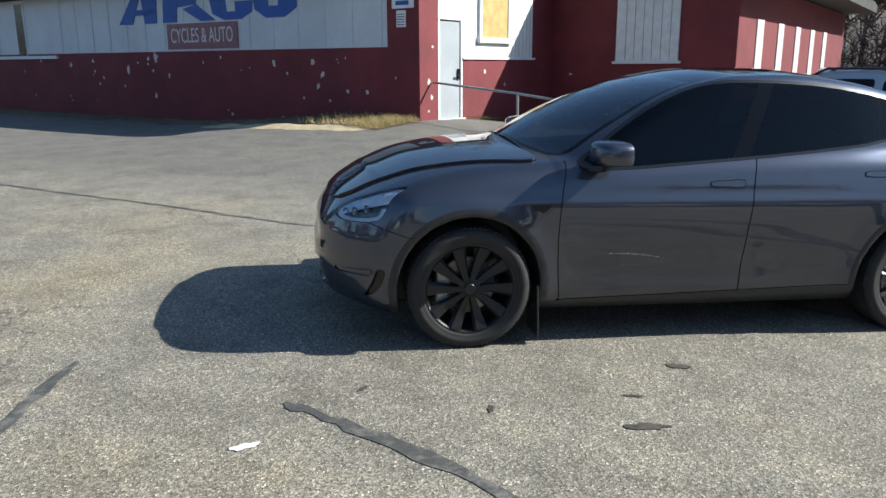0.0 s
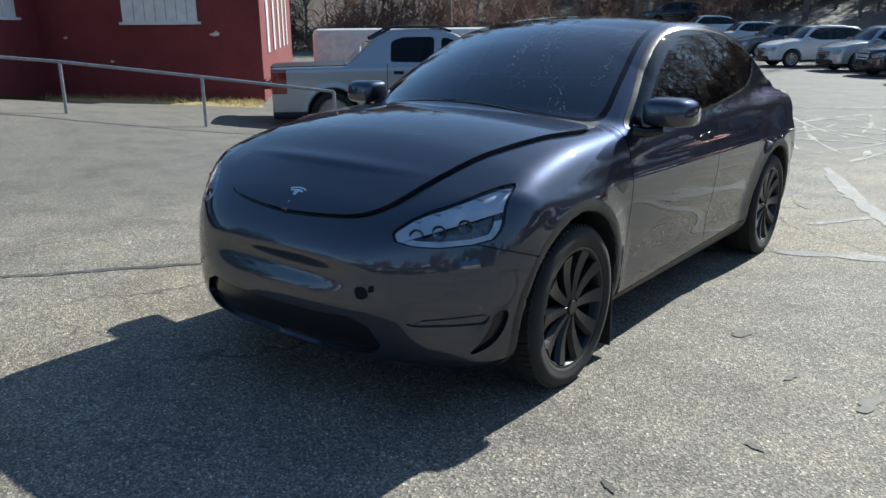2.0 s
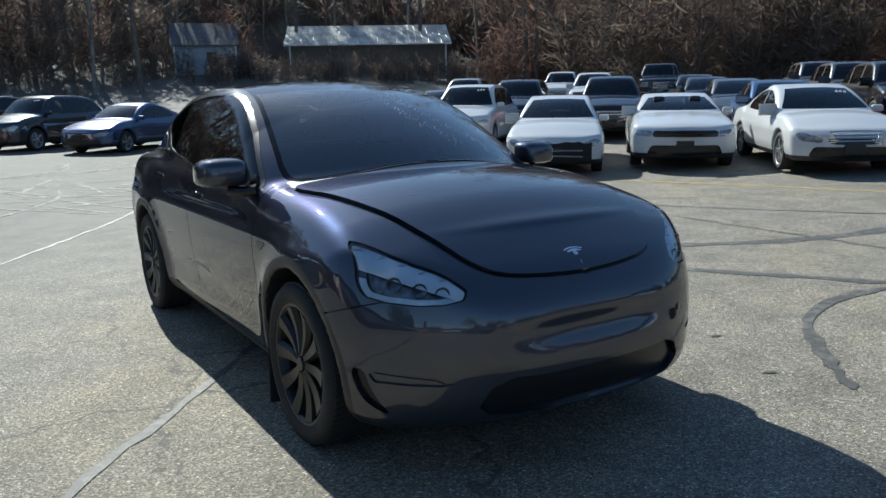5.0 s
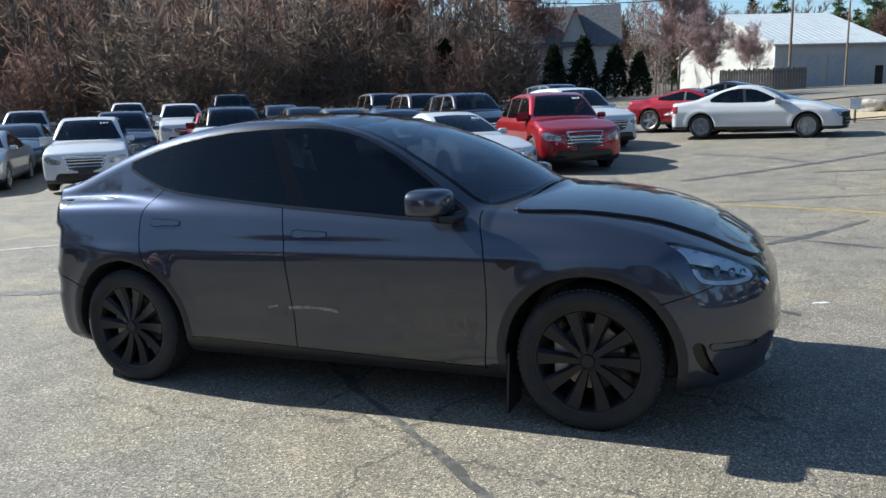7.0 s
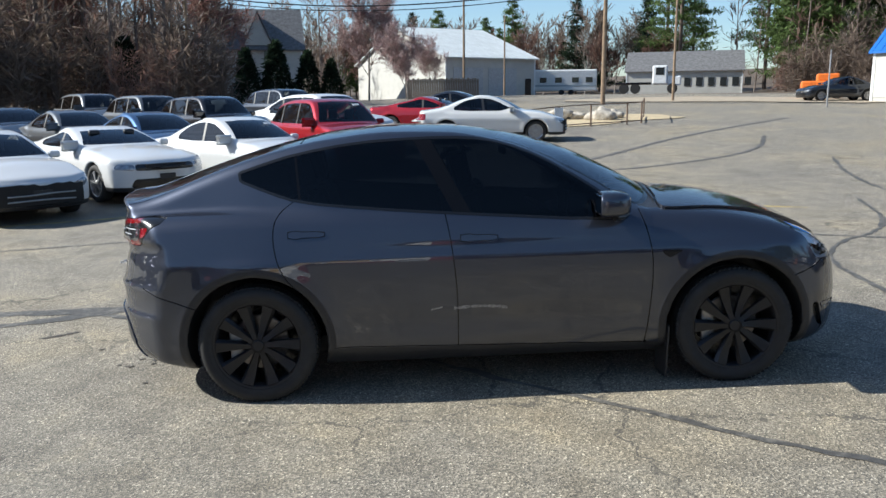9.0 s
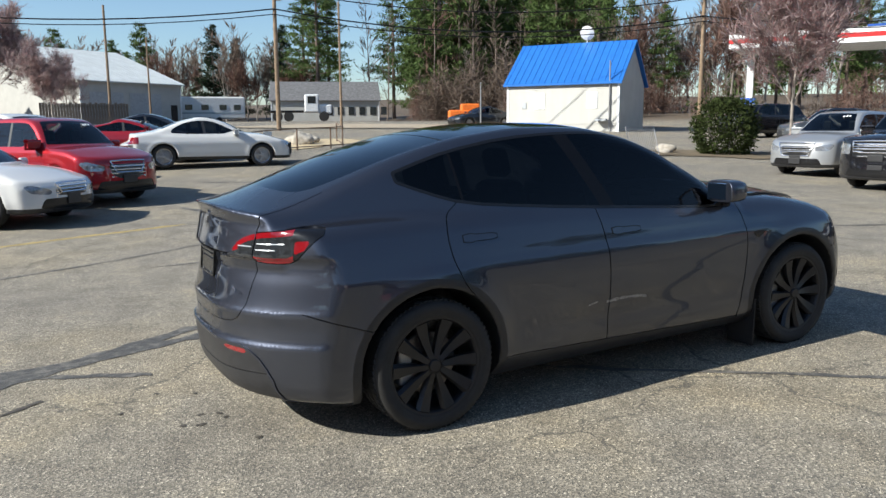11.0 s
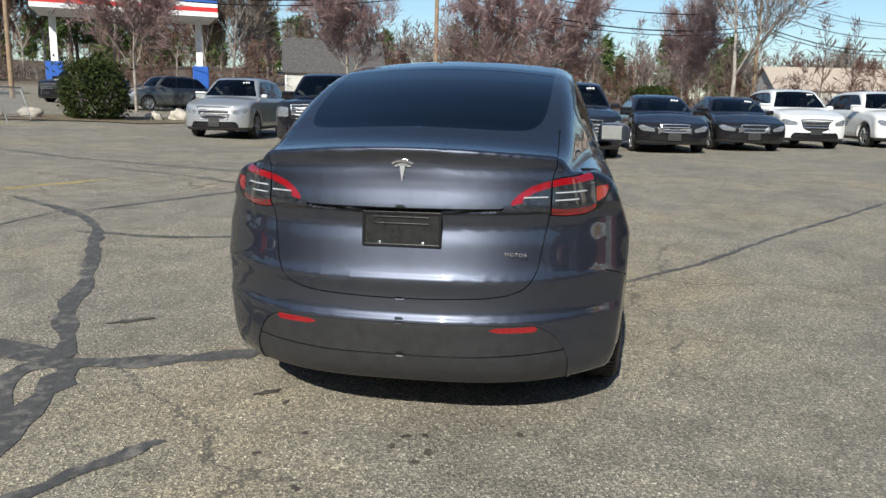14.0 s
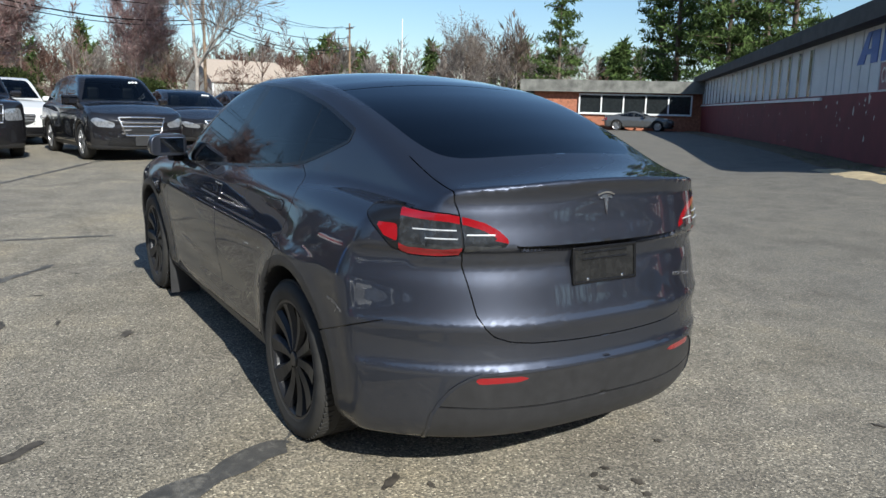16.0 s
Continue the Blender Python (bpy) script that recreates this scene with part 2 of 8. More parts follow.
    def normals(self, q):
        g = np.stack([self.field(*(q + e).T) - self.field(*(q - e).T) for e in 2e-3 * np.eye(3)], 1)
        return g / np.maximum(np.linalg.norm(g, axis=1), 1e-9)[:, None]


def poly_dist(pts):
    """Signed distance to a closed outline in a plane: negative inside."""
    a = np.array(pts, float)
    b = np.roll(a, -1, 0)

    def at(u, w):
        q = np.stack([u, w], -1)
        best, odd = np.full(len(q), 1e9), np.zeros(len(q), bool)
        for p, r in zip(a, b):
            d = r - p
            t = np.clip(((q - p) @ d) / (d @ d), 0, 1)
            best = np.minimum(best, np.linalg.norm(q - p - t[:, None] * d, axis=1))
            if p[1] != r[1]:
                odd ^= ((p[1] > q[:, 1]) != (r[1] > q[:, 1])) & (q[:, 0] < p[0] + (q[:, 1] - p[1]) / (r[1] - p[1]) * d[0])
        return np.where(odd, -best, best)

    return at


def line_dist(pts):
    a = np.array(pts, float)

    def at(u, w):
        q = np.stack([u, w], -1)
        best = np.full(len(q), 1e9)
        for p, r in zip(a, a[1:]):
            d = r - p
            t = np.clip(((q - p) @ d) / (d @ d), 0, 1)
            best = np.minimum(best, np.linalg.norm(q - p - t[:, None] * d, axis=1))
        return best

    return at


def rounded(pts, times=2):
    """A closed outline with its corners cut round."""
    p = [np.array(q, float) for q in pts]
    for _ in range(times):
        p = [r for a, b in zip(p, p[1:] + p[:1]) for r in (a * 0.75 + b * 0.25, a * 0.25 + b * 0.75)]
    return [tuple(q) for q in p]


def eased(pts, r):
    """A closed outline whose corners are rounded over a short distance."""
    p, out = [np.array(q, float) for q in pts], []
    for a, b, c in zip(p[-1:] + p[:-1], p, p[1:] + p[:1]):
        u, w = (a - b) / np.linalg.norm(a - b), (c - b) / np.linalg.norm(c - b)
        out += [tuple(b + u * r), tuple(b + (u + w) * r * 0.29), tuple(b + w * r)]
    return out


def smoothed(pts, times=2):
    p = [np.array(q, float) for q in pts]
    for _ in range(times):
        p = [p[0]] + [r for a, b in zip(p, p[1:]) for r in (a * 0.75 + b * 0.25, a * 0.25 + b * 0.75)] + [p[-1]]
    return [tuple(q) for q in p]

# ---- the lie of the land ----
CAR_TILT = Matrix(((0.99966, 0.00013, -0.02599, 0), (0.00013, 0.99995, 0.01, 0), (0.02599, -0.01, 0.99961, 0), (0, 0, 0, 1)))
WALL_ANGLE = radians(-44.0)
WA = Vector((math.cos(WALL_ANGLE), math.sin(WALL_ANGLE), 0))        # along the long wall
WB = Vector((math.sin(WALL_ANGLE), -math.cos(WALL_ANGLE), 0))       # into the building
CORNER = Vector((0.08, -10.55, 0))


def soft(v, k=2.0):
    return k * np.log1p(np.exp(np.clip(v / k, -30, 300)))


def lie(x, y):
    """Height of the ground."""
    x, y = np.asarray(x, float), np.asarray(y, float)
    z = 0.234 * np.tanh(x / 9) - 0.010 * np.clip(y, -12, 60)
    z = z + 0.05 * (soft(y - 7, 1.5) - soft(y - 60, 4))
    z = z + 0.045 * (soft(x - 40, 3) - soft(x - 85, 4)) * np.clip((y + 5) / 20, 0, 1)
    along = (x - 0.08) * WA.x + (y + 10.55) * WA.y
    z = z - 0.010 * soft(along - 14, 3) * np.clip((-y - 5) / 10, 0, 1)
    z = z + 0.45 * np.exp(-((x - 0.1) ** 2 + (y + 11.2) ** 2) / (2 * 3.0**2))
    z = z - 0.14 * np.exp(-((x + 7.3) ** 2 + (y + 7.2) ** 2) / (2 * 2.6**2))
    back = np.clip((-x - 42) / 40, 0, 1)
    z = z + 7.0 * back**1.5
    z = z + 13.0 * np.clip((-x - 72) / 45, 0, 1) ** 1.2 * np.clip((y + 75) / 30, 0, 1)
    z = z + (5.0 + 8.0 * np.clip(-x / 60, 0, 1)) * np.clip((np.hypot(x, y) - 122) / 90, 0, 1) ** 1.2
    return z


def asphalt():
    m, n, l, b = nodes_of("weathered_asphalt")
    tc = n.new("ShaderNodeTexCoord")
    chips = n.new("ShaderNodeTexVoronoi")
    chips.inputs["Scale"].default_value = 125
    l.new(tc.outputs["Object"], chips.inputs["Vector"])
    big, mid, fine = noise_tex(n, l, 0.35, 6, 0.6), noise_tex(n, l, 2.3, 6, 0.65), noise_tex(n, l, 260, 3)
    stone = ramp(n, l, chips.outputs["Color"], [(0.0, (0.040, 0.038, 0.034)), (0.25, (0.115, 0.107, 0.092)), (0.6, (0.215, 0.196, 0.160)), (0.85, (0.37, 0.335, 0.275)), (1.0, (0.80, 0.74, 0.62))])
    wear = ramp(n, l, mid.outputs[0], [(0.32, (0.72, 0.71, 0.70)), (0.55, (1, 1, 1)), (0.75, (1.16, 1.12, 1.02))])
    c1 = mixed(n, l, 1.0, stone.outputs[0], wear.outputs[0], "MULTIPLY")
    tone = ramp(n, l, big.outputs[0], [(0.3, (0.80, 0.79, 0.80)), (0.5, (1.0, 0.98, 0.94)), (0.62, (1.12, 1.06, 0.93)), (0.75, (1.05, 0.94, 0.74))])
    c2 = mixed(n, l, 1.0, c1, tone.outputs[0], "MULTIPLY")
    # hair cracks
    warp = noise_tex(n, l, 1.6, 5, 0.7)
    off, cell, thin, some, both = n.new("ShaderNodeVectorMath"), n.new("ShaderNodeTexVoronoi"), n.new("ShaderNodeMapRange"), n.new("ShaderNodeMapRange"), n.new("ShaderNodeMath")
    off.operation, both.operation = "MULTIPLY_ADD", "MULTIPLY"
    off.inputs[1].default_value = (0.9, 0.9, 0.0)
    l.new(warp.outputs[1], off.inputs[0]), l.new(tc.outputs["Object"], off.inputs[2])
    cell.feature = "DISTANCE_TO_EDGE"
    cell.inputs["Scale"].default_value = 0.55
    l.new(off.outputs[0], cell.inputs["Vector"])
    thin.inputs[1].default_value, thin.inputs[2].default_value, thin.inputs[3].default_value, thin.inputs[4].default_value = 0.003, 0.009, 0.75, 0.0
    l.new(cell.outputs["Distance"], thin.inputs[0])
    some.inputs[1].default_value, some.inputs[2].default_value = 0.44, 0.58
    l.new(big.outputs[0], some.inputs[0])
    l.new(thin.outputs[0], both.inputs[0]), l.new(some.outputs[0], both.inputs[1])
    c2 = mixed(n, l, both.outputs[0], c2, (0.055, 0.050, 0.043))
    # the younger, darker lane beyond the joint towards the building
    sep, pick = n.new("ShaderNodeSeparateXYZ"), n.new("ShaderNodeMath")
    l.new(tc.outputs["Object"], sep.inputs[0])
    ax, ay, add, add2 = (n.new("ShaderNodeMath") for _ in range(4))
    ax.operation = ay.operation = "MULTIPLY"
    add.operation = add2.operation = "ADD"
    ax.inputs[1].default_value, ay.inputs[1].default_value = -0.45, -0.89
    l.new(sep.outputs[0], ax.inputs[0]), l.new(sep.outputs[1], ay.inputs[0])
    l.new(ax.outputs[0], add.inputs[0]), l.new(ay.outputs[0], add.inputs[1])
    l.new(add.outputs[0], add2.inputs[0])
    add2.inputs[1].default_value = -2.2
    pick.operation = "MULTIPLY_ADD"
    l.new(big.outputs[0], pick.inputs[0])
    pick.inputs[1].default_value = 1.6
    l.new(add2.outputs[0], pick.inputs[2])
    part_of = n.new("ShaderNodeMapRange")
    part_of.inputs[1].default_value, part_of.inputs[2].default_value, part_of.inputs[4].default_value = 0.6, 2.6, 0.9
    l.new(pick.outputs[0], part_of.inputs[0])
    smooth_tar = ramp(n, l, fine.outputs[0], [(0.3, (0.070, 0.067, 0.062)), (0.7, (0.130, 0.122, 0.108))])
    c_lane = mixed(n, l, 1.0, mixed(n, l, 0.32, smooth_tar.outputs[0], stone.outputs[0]), wear.outputs[0], "MULTIPLY")
    c3 = mixed(n, l, part_of.outputs[0], c2, c_lane)
    # bare earth and leaf litter past the lot
    geo_r = n.new("ShaderNodeVectorMath")
    geo_r.operation = "LENGTH"
    l.new(tc.outputs["Object"], geo_r.inputs[0])
    far = n.new("ShaderNodeMapRange")
    far.inputs[1].default_value, far.inputs[2].default_value = 62, 70
    l.new(geo_r.outputs["Value"], far.inputs[0])
    litter = ramp(n, l, mid.outputs[0], [(0.3, (0.060, 0.045, 0.032)), (0.55, (0.105, 0.076, 0.050)), (0.75, (0.095, 0.090, 0.045))])
    l.new(mixed(n, l, far.outputs[0], c3, litter.outputs[0]), b.inputs["Base Color"])
    b.inputs["Roughness"].default_value = 0.85
    mm = n.new("ShaderNodeMath")
    mm.operation = "ADD"
    l.new(chips.outputs["Distance"], mm.inputs[0]), l.new(mid.outputs[0], mm.inputs[1])
    bump(n, l, mm.outputs[0], 0.6, 0.004, b)
    return m


def make_ground():
    s = np.linspace(-1, 1, 261)
    ax = 26 * np.sinh(s * 5.05) / 1.0
    ax = ax * 2000 / ax[-1]
    v, f, n = [], [], len(ax)
    zz = lie(*np.meshgrid(ax, ax, indexing="ij"))
    for i in range(n):
        for j in range(n):
            v.append((ax[i], ax[j], float(zz[i, j])))
    for i in range(n - 1):
        for j in range(n - 1):
            a = i * n + j
            f.append((a, a + n, a + n + 1, a + 1))
    ob = from_arrays("ground", v, f, asphalt())
    return tagged(ob, "weathered grey asphalt lot with worn aggregate and a darker lane", "ground", kind="structure")


make_ground()

# ---- the dark grey electric hatchback in the middle of the lot ----
CAR_PAINT = paint("dark_grey_metallic_paint", (0.050, 0.056, 0.076), 0.85, 0.42)
SATIN = plain("satin_black_plastic", (0.022, 0.022, 0.024), 0.45, vary=0.2, scale=20, relief=0.0005)
BLACK = plain("black_trim", (0.008, 0.008, 0.009), 0.25, vary=0.1)
GLOSS = plain("gloss_black_pillar", (0.006, 0.006, 0.007), 0.06, vary=0.05, spec=0.2)
RUBBER = plain("tyre_rubber", (0.022, 0.021, 0.020), 0.78, vary=0.25, scale=15, relief=0.001)
CHROME = plain("bright_metal", (0.80, 0.80, 0.81), 0.24, 1.0, vary=0.05)
WINDSHIELD = tinted("clear_windshield_glass", (0.42, 0.48, 0.50), ior=2.0)
DARK_GLASS = tinted("dark_tinted_glass", (0.08, 0.095, 0.115), ior=1.36)
ROOF_GLASS = tinted("black_roof_glass", (0.02, 0.022, 0.025), ior=1.45)
LENS = tinted("lamp_lens", (0.90, 0.93, 0.96), ior=1.45)
RED_LENS = plain("red_lamp_lens", (0.21, 0.004, 0.008), 0.12, coat=1.0, vary=0.1)
GREY_LENS = plain("smoked_lamp_lens", (0.035, 0.038, 0.042), 0.12, 0.3, coat=1.0, vary=0.5, scale=40)


def car_field():
    hood = curve_of([(-3, 1.135), (0.9, 1.135), (1.1, 1.125), (1.35, 1.108), (1.68, 1.052), (1.94, 0.955), (2.10, 0.862), (2.19, 0.800), (2.26, 0.735), (2.32, 0.66), (2.42, 0.5)])
    deck = curve_of([(-2.6, 1.085), (-2.3, 1.118), (-2.0, 1.135), (-1.5, 1.150), (-1.0, 1.135), (-0.3, 1.105), (0.8, 1.075), (1.1, 1.2), (2.4, 1.3)])
    nose = curve_of([(0.0, 1.9), (0.17, 2.10), (0.22, 2.22), (0.27, 2.285), (0.36, 2.308), (0.50, 2.315), (0.62, 2.305), (0.70, 2.285), (0.76, 2.262), (0.9, 2.21), (1.2, 2.2), (1.8, 2.2)])
    tail = curve_of([(0.0, 2.0), (0.20, 2.22), (0.26, 2.38), (0.34, 2.425), (0.45, 2.438), (0.535, 2.444), (0.565, 2.428), (0.63, 2.424), (0.69, 2.432), (0.708, 2.434), (0.725, 2.424), (0.85, 2.390), (0.955, 2.364), (0.972, 2.366), (0.992, 2.388), (1.03, 2.380), (1.08, 2.367), (1.14, 2.358), (1.19, 2.366), (1.23, 2.386), (1.25, 2.396), (1.275, 2.392), (1.33, 2.36), (1.8, 2.2)])
    side = curve_of([(0.0, 0.70), (0.20, 0.838), (0.27, 0.884), (0.36, 0.905), (0.50, 0.919), (0.66, 0.933), (0.77, 0.940), (0.84, 0.938), (0.90, 0.920), (1.00, 0.888), (1.10, 0.853), (1.2, 0.80), (1.7, 0.5)])
    roof = curve_of([(-2.75, 1.228), (-2.40, 1.240), (-2.30, 1.250), (-2.21, 1.268), (-2.08, 1.308), (-1.88, 1.375), (-1.58, 1.468), (-1.33, 1.531), (-1.01, 1.592), (-0.62, 1.624), (-0.24, 1.613), (0.125, 1.557), (0.485, 1.455), (0.835, 1.300), (1.13, 1.125), (1.4, 0.94)])
    glass = curve_of([(0.9, 0.905), (1.05, 0.866), (1.126, 0.842), (1.31, 0.772), (1.508, 0.680), (1.60, 0.63), (1.7, 0.57)])
    taper = curve_of([(-2.6, 0.76), (-2.2, 0.80), (-1.8, 0.862), (-1.4, 0.93), (-0.9, 0.985), (-0.3, 1.0), (0.5, 0.995), (0.9, 0.975), (1.4, 0.95)])

    def field(x, y, z):
        y = np.abs(y)
        r1, r2 = np.hypot(x - 1.445, z - 0.36), np.hypot(x + 1.445, z - 0.36)
        flare = 0.022 * np.exp(-(((np.minimum(r1, r2) - 0.43) / 0.085) ** 2)) * np.clip((z - 0.2) / 0.1, 0, 1)
        hip = 0.012 * np.exp(-(((x + 1.60) / 0.45) ** 2) - ((z - 0.92) / 0.16) ** 2) - 0.012 * np.exp(-((x / 0.9) ** 2) - ((z - 0.45) / 0.09) ** 2)
        f_side = (y - side(z) - flare - hip) * 0.95
        crown = 0.055 * (y / 0.72) ** 2 + 0.05 * np.clip(y - 0.72, 0, 1)
        f_hood = (z - (hood(x) - crown)) * 0.9
        f_deck = z - deck(x) - 0.05 * np.clip(0.8 - y, 0, 1)
        f_top = np.where(x > 0.95, f_hood, np.where(x < 0.75, f_deck, f_deck + (f_hood - f_deck) * (x - 0.75) / 0.2))
        dent = 0.020 * np.exp(-((y / 0.36) ** 4) - ((z - 0.575) / 0.055) ** 2) * np.clip((x - 2.0) / 0.1, 0, 1)
        f_nose = dent + (x - (nose(z) - 0.49 * y**3.2)) * 0.72
        f_tail = (-x - (tail(z) - 0.52 * y**3.0)) * 0.72
        low = smax(f_side, f_top, 0.10)
        low = smax(low, f_nose, 0.06)
        low = smax(low, f_tail, 0.03)
        low = smax(low, 0.185 + 0.05 * np.clip(np.abs(x) - 1.9, 0, 1) - z, 0.05)
        shift = 0.42 * y**2 * np.clip((x + 0.35) / 0.8, 0, 1) - 0.24 * y**2 * np.clip((-x - 1.3) / 0.7, 0, 1)
        f_roof = (z - roof(x + shift) + 0.040 * (y / 0.6) ** 2) * 0.85
        f_glass = (y - glass(z) * taper(x)) * 0.92
        top = smax(smax(f_roof, f_glass, 0.055), 0.95 - z, 0.02)
        top = smax(top, (-x - (tail(z) - 0.50 * y**3.0)) * 0.8, 0.014)
        body = smin(low, top, 0.035)
        for r in (r1, r2):
            well = smax(r - 0.418, 0.58 - y, 0.02)
            body = smax(body, -well, 0.008)
        return body

    return field


def wheel_parts(root, x, y, out, tyre_mesh, steer=0.0):
    """One wheel: tyre, rim with ten blades, hub cap, brake disc and caliper."""
    w = new("wheel")
    w.parent = root
    w.matrix_basis = pose(x, y, 0.355, 0, 0, (0 if out > 0 else 180) + steer)
    for name, me, mat, label in tyre_mesh:
        o = new(name, me)
        o.parent = w
        if label:
            o["label"] = label
        if name == "tread":
            o["kind"] = "stuff"
    return w


def wheel_meshes():
    out = []
    bm = bmesh.new()
    lathe(bm, [(0.262, -0.115), (0.300, -0.122), (0.338, -0.118), (0.351, -0.095), (0.355, -0.06), (0.356, 0.0), (0.355, 0.06), (0.351, 0.098), (0.339, 0.119), (0.318, 0.124), (0.300, 0.125), (0.296, 0.122), (0.280, 0.121), (0.268, 0.116), (0.262, 0.105)], 72)
    me = bpy.data.meshes.new("tyre")
    # tread: grooves sunk round and across
    for f in bm.faces:
        f.smooth = True
    bm.to_mesh(me), bm.free()
    me.materials.append(RUBBER)
    out.append(("tyre", me, None, "black rubber tyre"))
    bm = bmesh.new()
    for k in range(72):
        a = 2 * math.pi * k / 72
        for s in (-1, 1):
            m = pose(0.3535 * math.cos(a), 0, 0.3535 * math.sin(a)) @ pose(0, 0, 0, 0, -math.degrees(a), 0)
            box(bm, -0.004, 0.0052, s * 0.052, s * 0.100, -0.0105, 0.0105, m=m @ pose(0, 0, 0, 12 * s, 0, 0))
        box(bm, -0.004, 0.0052, -0.016, 0.016, -0.0125, 0.0125, m=m)
    me = bpy.data.meshes.new("tread")
    bm.to_mesh(me), bm.free()
    me.materials.append(RUBBER)
    me["kind"] = "stuff"
    out.append(("tread", me, None, "tread blocks"))
    bm = bmesh.new()
    lathe(bm, [(0.235, -0.10), (0.240, 0.07), (0.248, 0.100), (0.256, 0.112), (0.267, 0.114), (0.268, 0.106), (0.250, -0.10), (0.235, -0.10)], 64)
    for k in range(10):
        a0 = 2 * math.pi * k / 10
        prev = None
        for s in range(6):
            t = s / 5
            r = 0.045 + t * 0.205
            half = 0.018 + 0.025 * t**1.1
            yy = 0.098 - 0.012 * math.sin(math.pi * t) + 0.012 * t
            tw = 0.03 * t
            c, sn = math.cos(a0 + tw), math.sin(a0 + tw)
            row = []
            for off, dy in ((-half, -0.020), (-half * 0.9, 0.0), (half * 0.55, 0.006), (half, -0.014), (half * 0.9, -0.034), (-half * 0.9, -0.034)):
                row.append(bm.verts.new((r * c - off * sn, yy + dy, r * sn + off * c)))
            if prev:
                for i in range(6):
                    bm.faces.new((prev[i], prev[(i + 1) % 6], row[(i + 1) % 6], row[i]))
            prev = row
        bm.faces.new(prev)
    lathe(bm, [(0.0, 0.108), (0.030, 0.108), (0.034, 0.104), (0.036, 0.097), (0.062, 0.094), (0.068, 0.086), (0.068, 0.05), (0.0, 0.05)], 32)
    bmesh.ops.recalc_face_normals(bm, faces=bm.faces)
    me = bpy.data.meshes.new("rim")
    bm.to_mesh(me), bm.free()
    me.materials.append(plain("satin_black_alloy", (0.018, 0.018, 0.02), 0.38, 0.3, vary=0.15, scale=12))
    out.append(("rim", me, None, "satin black ten-blade alloy rim"))
    bm = bmesh.new()
    lathe(bm, [(0.06, 0.012), (0.165, 0.012), (0.170, 0.008), (0.170, -0.012), (0.06, -0.012), (0.06, 0.012)], 48)
    me = bpy.data.meshes.new("brake_disc")
    bm.to_mesh(me), bm.free()
    me.materials.append(plain("brake_steel", (0.30, 0.28, 0.26), 0.4, 0.9, vary=0.3, scale=30))
    out.append(("brake_disc", me, None, "grey steel brake disc"))
    bm = bmesh.new()
    box(bm, 0.10, 0.185, -0.05, 0.045, -0.10, 0.10, 0.015)
    me = bpy.data.meshes.new("caliper")
    bm.to_mesh(me), bm.free()
    me.materials.append(plain("caliper_alloy", (0.45, 0.44, 0.42), 0.5, 0.6))
    out.append(("caliper", me, None, "pale alloy caliper"))
    bm = bmesh.new()
    lathe(bm, [(0.0, -0.06), (0.235, -0.06), (0.235, -0.095), (0.0, -0.095)], 32)
    me = bpy.data.meshes.new("dust_shield")
    bm.to_mesh(me), bm.free()
    me.materials.append(BLACK)
    out.append(("dust_shield", me, None, ""))
    return out


def emit_shell(shell, root, name, tags, mat, label="", both=True, shift=0.0, rim=0.012, joined=True):
    """Makes a part from named faces: one mesh over both halves, or one for each side."""
    got = [shell.pick(tags, shift, mir, rim) for mir in ((False, True) if both else (False,))]
    got = [g for g in got if g]
    if not got:
        return None
    if joined and len(got) == 2:
        (v1, f1), (v2, f2) = got
        ob = from_arrays(name, np.vstack([v1, v2]), f1 + [[i + len(v1) for i in f] for f in f2], mat, root, label)
        bm = bmesh.new()
        bm.from_mesh(ob.data)
        bmesh.ops.remove_doubles(bm, verts=[v for v in bm.verts if abs(v.co.y) < 0.02], dist=0.0006)
        bm.to_mesh(ob.data), bm.free()
        return ob
    return [from_arrays(name, v, f, mat, root, label) for v, f in got]



def surface(field, axis, sign, a, b):
    """Where the body's skin lies along one axis, seen from outside."""
    lo, hi = (0.2, 1.3) if axis == 1 else ((0.55, 1.9) if axis == 2 else (1.4, 2.7))
    for n in (41, 41):
        t = np.linspace(lo, hi, n)
        u, w = np.full(n, float(a)), np.full(n, float(b))
        f = field(*{0: (sign * t, u, w), 1: (u, sign * t, w), 2: (u, w, t)}[axis])
        k = min(n - 2, int(np.flatnonzero(f < 0)[-1])) if (f < 0).any() else 0
        lo, hi = t[k], t[k + 1]
    return sign * float(lo + (hi - lo) * np.clip(f[k] / (f[k] - f[k + 1] - 1e-12), 0, 1))


def emblem(bm, at, size):
    """A plain wedge under a curved bar."""
    def plate(pts):
        low = [bm.verts.new(at(u * size, w * size, 0.001)) for u, w in pts]
        top = [bm.verts.new(at(u * size, w * size, 0.005)) for u, w in pts]
        bm.faces.new(top)
        for i in range(len(pts)):
            bm.faces.new((low[i], low[(i + 1) % len(pts)], top[(i + 1) % len(pts)], top[i]))
    plate([(-0.50, 0.34), (-0.25, 0.44), (0, 0.47), (0.25, 0.44), (0.50, 0.34), (0.46, 0.27), (0.24, 0.36), (0, 0.39), (-0.24, 0.36), (-0.46, 0.27)])
    plate([(-0.40, 0.20), (-0.20, 0.30), (0, 0.33), (0.20, 0.30), (0.40, 0.20), (0.30, 0.14), (0.13, 0.19), (0, -0.55), (-0.13, 0.19), (-0.30, 0.14)])


